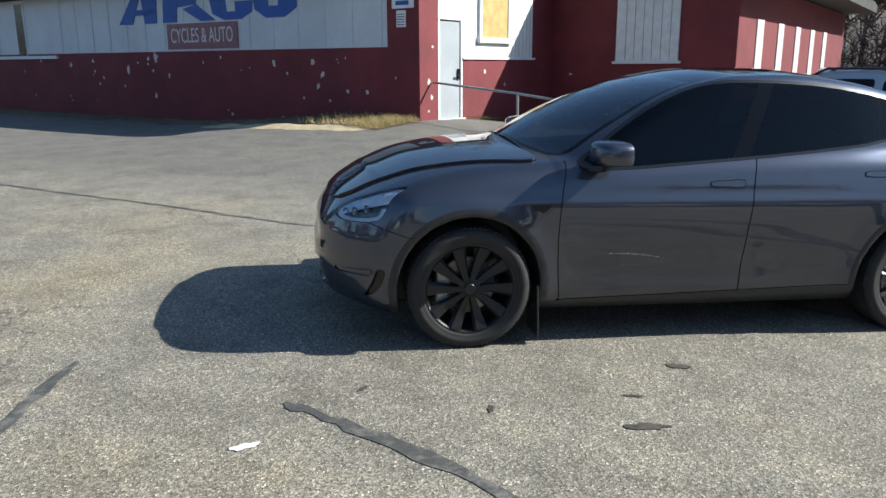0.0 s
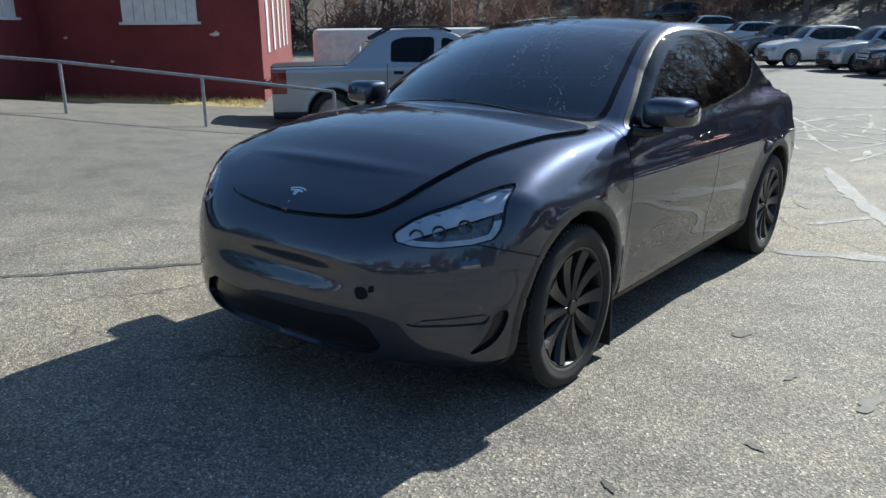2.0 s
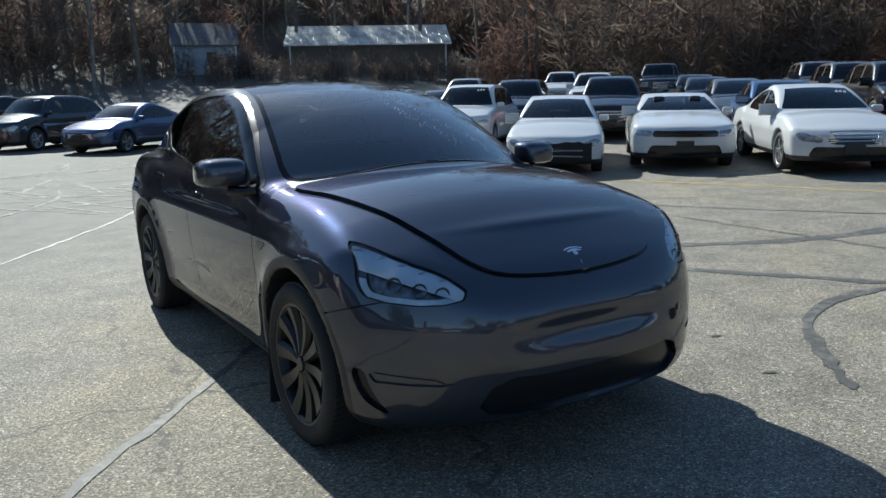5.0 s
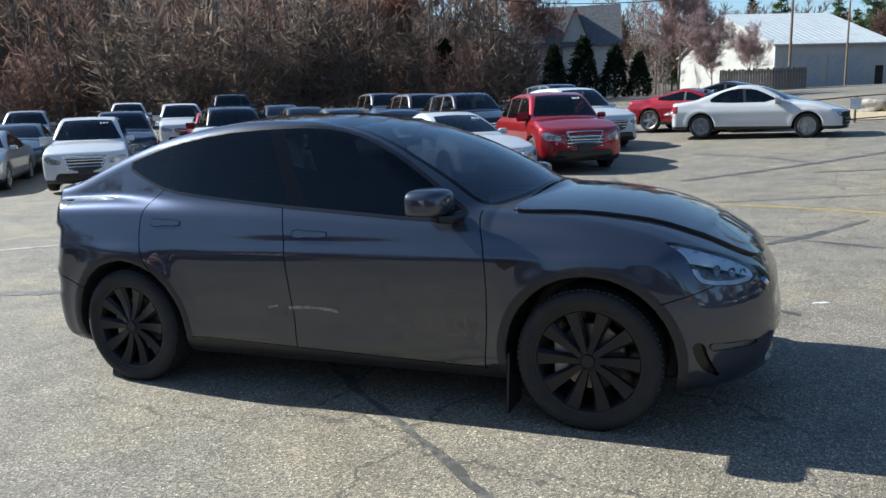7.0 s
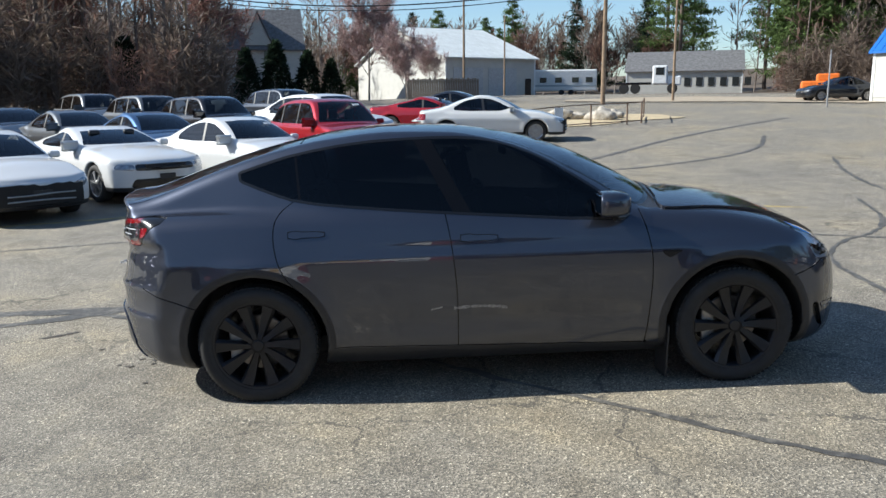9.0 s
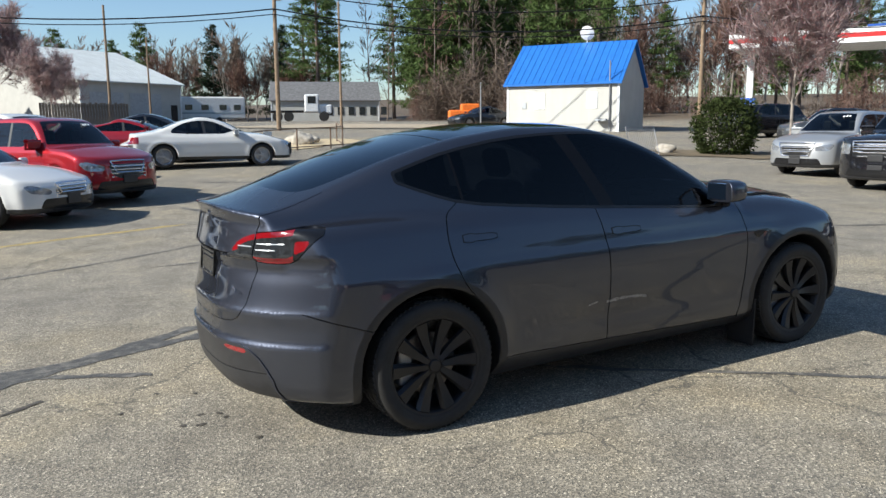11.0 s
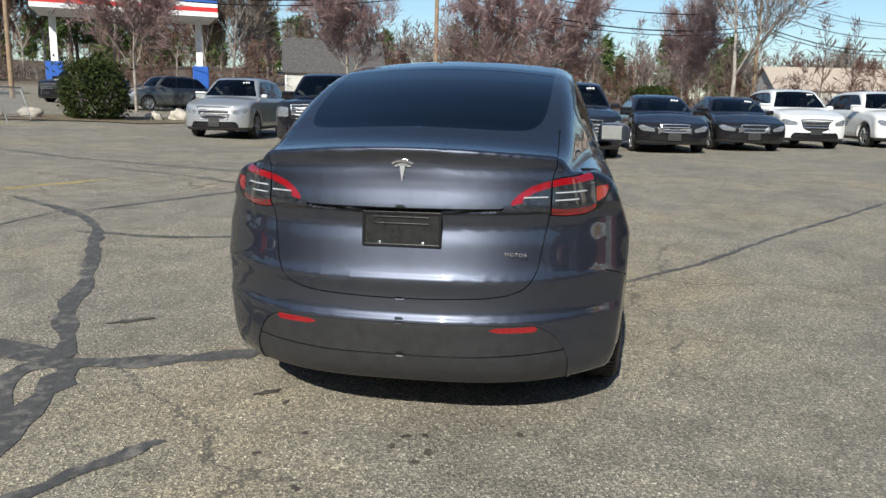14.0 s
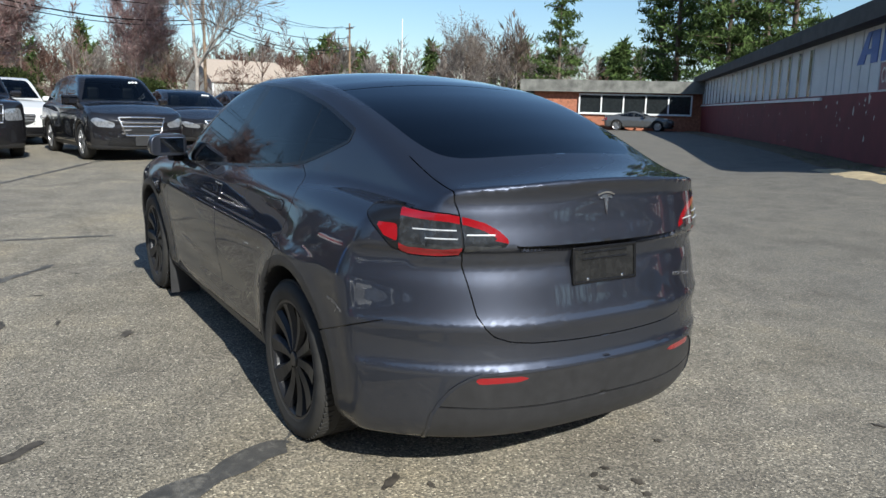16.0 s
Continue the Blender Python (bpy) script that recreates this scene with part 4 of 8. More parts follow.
    s.strip(lambda x, y, z: x - da(z), 0.0035, "gap", {"body"}, lambda x, y, z: (y > 0.7) & (z > 0.265) & (z < 1.08) & (np.abs(x - 0.9) < 0.2))
    s.strip(lambda x, y, z: x - dbb(z), 0.0035, "gap", {"body"}, lambda x, y, z: (y > 0.7) & (z > 0.29) & (z < 1.15) & (np.abs(x + 0.25) < 0.2))
    s.strip(lambda x, y, z: x - dc(z), 0.0035, "gap", {"body"}, lambda x, y, z: (y > 0.7) & (z > 0.66) & (z < 1.215) & (x < -1.0))
    s.strip(lambda x, y, z: z - (0.2895 - 0.0265 * x), 0.003, "gap", {"body"}, lambda x, y, z: (y > 0.7) & (x < 0.91) & (x > -0.99))
    s.strip(lambda x, y, z: z - 0.742 + 0.30 * (2.06 - x), 0.0035, "gap", {"body"}, lambda x, y, z: (x > 1.78) & (x < 2.05) & (y > 0.8) & (z < 0.76))
    s.strip(lambda x, y, z: z - 0.60 - 0.36 * (-1.80 - x), 0.0035, "gap", {"body"}, lambda x, y, z: (x < -1.79) & (x > -2.13) & (y > 0.7) & (z < 0.73))
    # plastic round the arches and along the sills
    s.cut(lambda x, y, z: rr(x, z) - 0.468, "arch_cladding", {"body"}, lambda x, y, z: (y > 0.6) & (np.abs(x) < 2.06))
    s.rename(lambda x, y, z: x > 0, "arch_front", {"arch_cladding"})
    s.rename(None, "arch_rear", {"arch_cladding"})
    s.cut(lambda x, y, z: z - (0.286 - 0.023 * x), "sill", {"body"}, lambda x, y, z: (y > 0.5) & (np.abs(x) < 1.2))
    vt = poly_dist([(0.985, 0.842), (1.125, 0.842), (1.04, 0.795), (1.01, 0.812)])
    s.cut(lambda x, y, z: vt(x, z), "vent", {"body"}, sd)
    # name the panels
    s.rename(lambda x, y, z: (y > 0.7) & (z < 1.2) & (dbb(z) < x) & (x < da(z)) & (z > 0.24), "front_door", {"body"})
    s.rename(lambda x, y, z: (y > 0.7) & (z < 1.22) & (np.where(z > 0.66, dc(z), -1.15) < x) & (x < dbb(z)) & (z > 0.24), "rear_door", {"body"})
    s.rename(lambda x, y, z: (x > 1.5) & ((z < 0.742 - 0.30 * (2.06 - x)) | ((x > 2.03) & (z < 0.83))), "front_bumper", {"body"})
    s.rename(lambda x, y, z: (x < -1.78) & (z < np.minimum(0.60 + 0.36 * (-1.80 - x), 0.72)), "rear_bumper", {"body"})
    s.rename(lambda x, y, z: x > 0.86, "front_fender", {"body"})
    s.rename(None, "rear_quarter", {"body"})
    E_ = lambda *a, **k: emit_shell(s, root, *a, **k)
    E_("hood", {"hood"}, CAR_PAINT, "dark grey hood standing slightly proud", shift=0.016, rim=0.03)
    E_("windshield", {"windshield"}, WINDSHIELD, "clear windshield with dried water streaks", rim=0)
    E_("windshield_band", {"frit"}, GLOSS, rim=0)
    E_("roof_glass", {"top_glass"}, ROOF_GLASS, "black panoramic roof glass", rim=0)
    E_("rear_window", {"rear_window", "frit_rear"}, ROOF_GLASS, "dark rear window", rim=0)
    E_("cowl", {"cowl"}, SATIN, "black cowl panel", rim=0)
    E_("intake", {"intake"}, BLACK, "black lower intake", shift=-0.025, rim=-0.025)
    E_("corner_vent", {"corner_vent"}, BLACK, shift=-0.02, rim=-0.02, joined=False)
    E_("fog_insert", {"fog_insert"}, CAR_PAINT, shift=-0.004, rim=0.0, joined=False)
    E_("bumper_crease", {"crease"}, CAR_PAINT, shift=-0.008, rim=-0.008, joined=False)
    E_("tailgate", {"tailgate"}, CAR_PAINT, "dark grey tailgate", rim=0.02)
    E_("light_bar", {"light_bar"}, BLACK, "black recess above the plate", shift=-0.014, rim=-0.014)
    E_("diffuser", {"diffuser"}, SATIN, "dark plastic rear diffuser with scuffs", rim=0.01)
    E_("bumper_trim", {"trim_line"}, CAR_PAINT, shift=0.006, rim=0.01)
    E_("front_bumper", {"front_bumper"}, CAR_PAINT, "dented dark grey front bumper", rim=0.015)
    E_("rear_bumper", {"rear_bumper"}, CAR_PAINT, "dark grey rear bumper", rim=0.015)
    E_("seam", {"gap"}, BLACK, shift=-0.008, rim=0)
    E_("underbody", {"well"}, SATIN, "black wheel liners and floor", rim=0)
    for nm, tags, mat, lab, rim in (("front_door", {"front_door"}, CAR_PAINT, "", 0.02), ("rear_door", {"rear_door"}, CAR_PAINT, "", 0.02), ("front_fender", {"front_fender"}, CAR_PAINT, "", 0.02), ("rear_quarter", {"rear_quarter"}, CAR_PAINT, "rear quarter panel and roof rail", 0.02),
                                    ("window_trim", {"window_trim"}, BLACK, "black window surround", 0.005), ("pillar_panel", {"pillar_trim"}, GLOSS, "gloss black pillar panel", 0.0), ("pillar_strip", {"pillar_thin"}, GLOSS, "thin black strip between windows", 0.0), ("front_window", {"front_window"}, DARK_GLASS, "dark tinted window", 0), ("rear_door_window", {"rear_door_window"}, DARK_GLASS, "dark tinted window", 0), ("quarter_window", {"quarter_window"}, DARK_GLASS, "dark tinted window", 0),
                                    ("headlight", {"headlight", "lamp_edge", "lamp_brow", "lamp_guide"}, LENS, "clear headlight", 0), ("lamp_reflector", {"headlight"}, plain("lamp_dark", (0.20, 0.21, 0.235), 0.3, 0.3, vary=0.6, scale=40), "dark lamp reflector", 0), ("lamp_brow", {"lamp_brow"}, plain("lamp_brow_sky_white", (0.86, 0.88, 0.92), 0.4, 0.0, vary=0.1, scale=14), "silver lamp brow", 0), ("lamp_bezel", {"lamp_edge"}, plain("lamp_bezel", (0.07, 0.075, 0.085), 0.2, 0.2, vary=0.2, scale=20), "dark lamp bezel", 0), ("lamp_light_guide", {"lamp_guide"}, plain("lamp_pale_guide", (0.62, 0.67, 0.74), 0.3, 0.3, vary=0.2, scale=20), "pale light guide", 0), ("arch_cladding", {"arch_front"}, SATIN, "dark plastic arch cladding", 0.01), ("arch_cladding", {"arch_rear"}, SATIN, "dark plastic arch cladding", 0.01), ("sill", {"sill"}, SATIN, "dark plastic sill", 0.01), ("fender_vent", {"vent"}, BLACK, "small black fender vent", 0.004),
                                    ("tail_lamp", {"lamp_red"}, RED_LENS, "red tail lamp", 0.004), ("tail_lamp_centre", {"lamp_smoke"}, GREY_LENS, "smoked lamp centre", 0), ("tail_lamp_tip", {"lamp_dark"}, BLACK, "black lamp tip", 0), ("reflector", {"reflector"}, RED_LENS, "red reflector", 0.004)):
        E_(nm, tags, mat, lab, joined=False, rim=rim, shift={"fender_vent": 0.002, "window_trim": 0.002, "lamp_reflector": -0.045, "lamp_brow": -0.014, "lamp_light_guide": -0.012, "lamp_bezel": -0.018}.get(nm, 0.0))
    wm = wheel_meshes()
    for x in (1.445, -1.445):
        for sgn in (1, -1):
            wheel_parts(root, x, sgn * 0.825, sgn, wm)
    car_details(root, field)
    return root


electric_car = main_car()

# ---- parked vehicles ----
KINDS = {
    # length, width, height, wheelbase, wheel radius, belt, cowl x z, windshield top x, roof end x, tail top x z, hood front z
    "sedan": dict(L=4.70, W=1.82, H=1.45, wb=2.76, r=0.325, belt=0.93, cowl=(0.92, 1.00), top=0.10, end=-0.85, deck=(-1.62, 1.06), back=1.00, nose=0.72),
    "suv": dict(L=4.65, W=1.85, H=1.70, wb=2.70, r=0.355, belt=1.08, cowl=(1.02, 1.14), top=0.36, end=-1.55, deck=(-2.12, 1.10), back=1.02, nose=0.90),
    "large_suv": dict(L=5.10, W=2.02, H=1.86, wb=2.95, r=0.39, belt=1.20, cowl=(1.20, 1.26), top=0.62, end=-1.95, deck=(-2.42, 1.22), back=1.15, nose=1.08),
    "coupe": dict(L=4.80, W=1.90, H=1.37, wb=2.81, r=0.35, belt=0.95, cowl=(0.78, 1.02), top=0.0, end=-0.75, deck=(-1.66, 1.08), back=1.05, nose=0.78),
}


def kind_field(k):
    L, W, H, belt = k["L"], k["W"], k["H"], k["belt"]
    fx, rx, (cx, cz), (dx, dz) = L / 2, -L / 2, k["cowl"], k["deck"]
    hood = curve_of([(rx - 1, k["back"]), (rx + 0.1, k["back"]), (dx, dz), (dx + 0.3, belt + 0.06), (0, belt + 0.05), (cx, cz), (cx + 0.5, cz - 0.035), (fx - 0.35, k["nose"] + 0.09), (fx - 0.10, k["nose"]), (fx + 0.05, k["nose"] - 0.16)])
    roof = curve_of([(rx - 0.5, dz - 0.5), (dx - 0.05, dz), (k["end"], H - 0.10), (k["end"] * 0.5, H - 0.01), (k["top"] - 0.35, H), (k["top"], H - 0.05), (cx + 0.06, cz), (cx + 0.5, cz - 0.35)])
    side = curve_of([(0, W / 2 - 0.14), (0.24, W / 2 - 0.05), (0.45, W / 2 - 0.005), (0.7, W / 2), (belt - 0.1, W / 2 - 0.03), (belt + 0.08, W / 2 - 0.08), (2, W / 2 - 0.3)])
    glass = curve_of([(belt - 0.2, W / 2 - 0.02), (belt, W / 2 - 0.085), (H, W / 2 - 0.30)])
    nose = curve_of([(0, fx - 0.25), (0.2, fx - 0.06), (0.35, fx), (0.6, fx - 0.01), (k["nose"], fx - 0.06), (1.6, fx - 0.2)])

    def field(x, y, z):
        y = np.abs(y)
        wx = k["wb"] / 2
        rr = np.minimum(np.hypot(x - wx, z - k["r"]), np.hypot(x + wx, z - k["r"]))
        f = smax(y - side(z) - 0.02 * np.exp(-(((rr - k["r"] - 0.06) / 0.07) ** 2)), (z - hood(x) + 0.05 * (y / 0.8) ** 2) * 0.9, 0.09)
        f = smax(f, (x - nose(z) + 0.30 * (y / 0.9) ** 3.2) * 0.8, 0.06)
        f = smax(f, (-x - fx + 0.02 + 0.10 * np.abs(z - 0.6) + 0.18 * (y / 0.9) ** 3.2) * 0.8, 0.06)
        f = smax(f, 0.22 - z, 0.04)
        up = smax((z - roof(x + 0.22 * y**2 * np.sign(x - k["top"] + 0.6)) + 0.04 * y**2) * 0.75, (y - glass(z) * (1 - 0.03 * np.clip(-x - 1, 0, 2))) * 0.95, 0.06)
        up = smax(up, belt - 0.3 - z, 0.03)
        f = smin(f, up, 0.04)
        well = smax(rr - k["r"] - 0.05, W / 2 - 0.36 - y, 0.02)
        return smax(f, -well, 0.01)

    return field


def kind_parts(kind):
    """The meshes of one kind of vehicle, by part."""
    k = KINDS[kind]
    L, W, H, belt, (cx, cz), (dx, dz), fx = k["L"], k["W"], k["H"], k["belt"], k["cowl"], k["deck"], k["L"] / 2
    field = kind_field(k)
    st = 0.045
    v, f = level_mesh(field, (-fx - 0.2, -2 * st, 0.08), (fx + 0.2, W / 2 + 0.12, H + 0.12), st)
    s = Shell(v, f, field)
    s.cut(lambda x, y, z: y, "off")
    keep = [i for i, t in enumerate(s.tag) if t != "off"]
    s.faces, s.tag = [s.faces[i] for i in keep], ["body"] * len(keep)
    wx = k["wb"] / 2
    rr = lambda x, z: np.minimum(np.hypot(x - wx, z - k["r"]), np.hypot(x + wx, z - k["r"]))
    s.rename(lambda x, y, z: ((rr(x, z) < k["r"] + 0.048) & (y > W / 2 - 0.5)) | (z < 0.24), "under")
    b = belt + 0.03
    rear_x = dx + (0.18 if kind in ("suv", "large_suv") else 0.42)
    win = rounded([(cx - 0.16, b), (k["top"] - 0.02, H - 0.15), (k["top"] - 0.3, H - 0.105), (k["end"] * 0.6, H - 0.11), (k["end"], H - 0.19), (rear_x, b + 0.10), (rear_x + 0.1, b)], 1)
    dw = poly_dist(win)
    sw = lambda x, y, z: (y > W / 2 - 0.36) & (z > belt - 0.1)
    s.cut(lambda x, y, z: dw(x, z), "side_window", {"body"}, sw)
    for px in (-0.22, -1.18):
        s.strip(lambda x, y, z: x - px + 0.15 * (z - belt), 0.035, "trim", {"side_window"}, sw)
    gy = lambda z: (W / 2 - 0.085) - (z - belt) / (H - belt) * 0.215 - 0.085
    wsd = poly_dist([(-0.6, cz + 0.02), (gy(cz) + 0.02, cz + 0.02), (gy(H), H - 0.09), (0.2, H - 0.07), (-0.6, H - 0.065)])
    s.cut(lambda x, y, z: wsd(y, z), "windshield", {"body"}, lambda x, y, z: (x > k["top"] - 0.12) & (x < cx + 0.15) & (z > belt))
    rwd = poly_dist([(-0.6, dz + 0.06), (gy(dz), dz + 0.06), (gy(H), H - 0.17), (-0.6, H - 0.14)])
    s.cut(lambda x, y, z: rwd(y, z), "rear_window", {"body"}, lambda x, y, z: (x < k["end"] + 0.02) & (z > belt))
    n = k["nose"]
    tall = kind == "large_suv"
    h = W / 2
    if kind == "coupe":
        lamp = [(0.58, n - 0.06), (0.84, n - 0.04), (0.90, n - 0.14), (0.60, n - 0.17)]
        grille = [(-0.3, n - 0.05), (0.57, n - 0.055), (0.59, n - 0.17), (-0.3, n - 0.18)]
    elif tall:
        lamp = [(0.60, n - 0.10), (0.90, n - 0.08), (0.95, n - 0.32), (0.60, n - 0.32)]
        grille = [(-0.3, n - 0.08), (0.58, n - 0.08), (0.56, n - 0.36), (-0.3, n - 0.40)]
    elif kind == "suv":
        lamp = [(0.50, n - 0.16), (0.80, n - 0.06), (0.90, n - 0.10), (0.80, n - 0.24), (0.52, n - 0.25)]
        grille = [(-0.3, n - 0.12), (0.44, n - 0.12), (0.36, n - 0.34), (0.2, n - 0.40), (-0.3, n - 0.40)]
    else:
        lamp = [(0.46, n - 0.13), (0.76, n - 0.03), (0.86, n - 0.06), (0.78, n - 0.17), (0.48, n - 0.20)]
        grille = [(-0.3, n - 0.10), (0.44, n - 0.12), (0.36, n - 0.22), (-0.3, n - 0.24)]
    fr = lambda x, y, z: x > fx - 0.62
    s.cut(lambda x, y, z: poly_dist(eased(lamp, 0.03))(y, z), "headlight", {"body"}, fr)
    s.cut(lambda x, y, z: poly_dist(eased(grille, 0.03))(y, z), "grille", {"body"}, fr)
    s.cut(lambda x, y, z: poly_dist(eased([(-0.3, 0.46), (0.60, 0.46), (0.68, 0.30), (-0.3, 0.27)], 0.04))(y, z), "intake", {"body"}, fr)
    tz = belt - 0.06
    s.cut(lambda x, y, z: poly_dist([(h - 0.34, tz), (h + 0.2, tz + 0.02), (h + 0.2, tz - 0.2), (h - 0.30, tz - 0.16)])(y, z), "tail_lamp", {"body"}, lambda x, y, z: x < -fx + 0.35)
    s.cut(lambda x, y, z: z - 0.31, "skirt", {"body"})
    dark = tinted("car_window_glass", (0.16, 0.18, 0.19), ior=1.5)
    parts = []
    mats = dict(windshield=(("windshield",), tinted("car_windshield_glass", (0.25, 0.28, 0.29)), "", True), rear_window=(("rear_window",), dark, "", True), grille=(("grille",), plain("grille_black", (0.015, 0.015, 0.016), 0.3, coat=0.5, vary=0.3, scale=40), "dark grille", True),
                intake=(("intake",), BLACK, "", False), underbody=(("under", "skirt", "trim"), SATIN, "", True), side_window=(("side_window",), dark, "", False), headlight=(("headlight",), plain("lamp_glass", (0.34, 0.355, 0.38), 0.10, 0.5, coat=1.0, vary=0.5, scale=24), "clear headlight", False), tail_lamp=(("tail_lamp",), RED_LENS, "red tail lamp", False))
    for name, tags, mat, label, joined in [("body", ("body",), None, "", True)] + [(a, *q) for a, q in mats.items()]:
        got = [g for g in (s.pick(set(tags), -0.006 if name in ("grille", "intake") else 0, mir, 0) for mir in (False, True)) if g]
        if joined and len(got) == 2:
            (v1, f1), (v2, f2) = got
            got = [(np.vstack([v1, v2]), f1 + [[i + len(v1) for i in q] for q in f2])]
        for v1, f1 in got:
            me = bpy.data.meshes.new(name)
            me.from_pydata([tuple(q) for q in v1], [], f1)
            me.polygons.foreach_set("use_smooth", [True] * len(me.polygons))
            me.materials.append(mat)
            parts.append((name, me, mat, label))
    # grille bars, plate, mirrors
    bm = bmesh.new()
    zs = [z for _, z in grille]
    for j in range(4):
        z = min(zs) + (j + 0.5) / 4 * (max(zs) - min(zs))
        box(bm, fx - 0.115, fx - 0.02, -0.40, 0.40, z - 0.012, z + 0.012, 0.004)
    bar_m = SATIN if kind == "coupe" else CHROME
    parts.append(("grille_bar", mesh_from(bm, "grille_bar", bar_m), bar_m, "grille bars"))
    bm = bmesh.new()
    box(bm, fx - 0.03, fx + 0.012, -0.155, 0.155, 0.44, 0.54, 0.006)
    parts.append(("plate_holder", mesh_from(bm, "plate_holder", SATIN), SATIN, "plain plate holder"))
    for sg in (1, -1):
        bm = bmesh.new()
        box(bm, cx - 0.33, cx - 0.22, sg * (h - 0.08), sg * (h + 0.12), belt + 0.015, belt + 0.14, 0.04)
        parts.append(("mirror", mesh_from(bm, "mirror", SATIN), None, ""))
    bm = bmesh.new()
    for sx in (-0.05, 0.75):
        for sg in (-0.36, 0.36):
            x = 0.25 - sx * 1.1
            box(bm, x - 0.12, x + 0.10, sg - 0.24, sg + 0.24, 0.5, belt + 0.12, 0.06)
            box(bm, x - 0.12, x - 0.02, sg - 0.12, sg + 0.12, belt + 0.10, belt + 0.36, 0.05)
    box(bm, cx - 0.55, cx - 0.1, -h + 0.2, h - 0.2, 0.6, belt + 0.02, 0.05)
    parts.append(("seats", mesh_from(bm, "seats", SATIN), SATIN, "dark seats"))
    r = k["r"]
    bm = bmesh.new()
    lathe(bm, [(r * 0.70, -0.10), (r * 0.95, -0.105), (r, -0.07), (r, 0.07), (r * 0.95, 0.105), (r * 0.72, 0.10), (r * 0.70, 0.08)], 28)
    tyre = mesh_from(bm, "tyre", RUBBER, True)
    bm = bmesh.new()
    lathe(bm, [(r * 0.62, 0.0), (r * 0.66, 0.085), (r * 0.71, 0.095), (r * 0.71, 0.07), (r * 0.66, -0.08)], 28)
    for j in range(5):
        for o in (-0.13, 0.13):
            a = 2 * math.pi * j / 5 + o
            m = pose(0, 0, 0, 0, -math.degrees(a), 0)
            box(bm, 0.03, r * 0.67, 0.062, 0.09, -r * 0.05, r * 0.05, 0.004, m=m)
    lathe(bm, [(0.0, 0.092), (r * 0.15, 0.09), (r * 0.2, 0.075), (r * 0.2, 0.03)], 16)
    lathe(bm, [(0.0, -0.02), (r * 0.66, -0.02)], 20)
    rim = mesh_from(bm, "rim", plain("alloy_rim", (0.42, 0.42, 0.43), 0.35, 0.8, vary=0.2, scale=10), False)
    return k, parts, tyre, rim


def mesh_from(bm, name, mat, smooth=False):
    me = bpy.data.meshes.new(name)
    bmesh.ops.recalc_face_normals(bm, faces=bm.faces)
    bm.to_mesh(me)
    bm.free()
    if smooth:
        me.polygons.foreach_set("use_smooth", [True] * len(me.polygons))
    me.materials.append(mat)
    return me


BUILT = {}
PAINTS = dict(white=((0.60, 0.60, 0.59), 0.0), silver=((0.42, 0.43, 0.44), 0.6), black=((0.010, 0.010, 0.012), 0.1), grey=((0.10, 0.105, 0.11), 0.5), blue=((0.035, 0.075, 0.16), 0.5), red=((0.30, 0.012, 0.018), 0.4), dark=((0.022, 0.026, 0.034), 0.4), teal=((0.05, 0.085, 0.095), 0.4))
CALLED = dict(sedan="sedan", suv="suv", large_suv="large suv", coupe="coupe")


def parked(kind, colour, x, y, heading, note, group="parked cars", height=1.0, dark_wheels=False):
    if kind not in BUILT:
        BUILT[kind] = kind_parts(kind)
    k, parts, tyre, rim = BUILT[kind]
    z = float(lie(x, y))
    root = group_root("parked_" + kind, pose(x, y, z, 0, 0, heading) @ Matrix.Diagonal((1, 1, height, 1)), f"{colour} {CALLED[kind]} {note}", "car", group)
    c, metal = PAINTS[colour]
    body = paint(colour + "_car_paint", c, metal)
    for name, me, mat, label in parts:
        o = new(name, me)
        o.parent = root
        if label:
            o["label"] = label
        if mat is None:
            o.material_slots[0].link = "OBJECT"
            o.material_slots[0].material = body
    for wx in (k["wb"] / 2, -k["wb"] / 2):
        for sg in (1, -1):
            w = new("wheel", tyre)
            w.parent = root
            w.matrix_basis = pose(wx, sg * (k["W"] / 2 - 0.115), k["r"], 0, 0, 0 if sg > 0 else 180)
            o = new("rim", rim)
            o.parent = w
            if dark_wheels:
                o.material_slots[0].link = "OBJECT"
                o.material_slots[0].material = SATIN
    return root


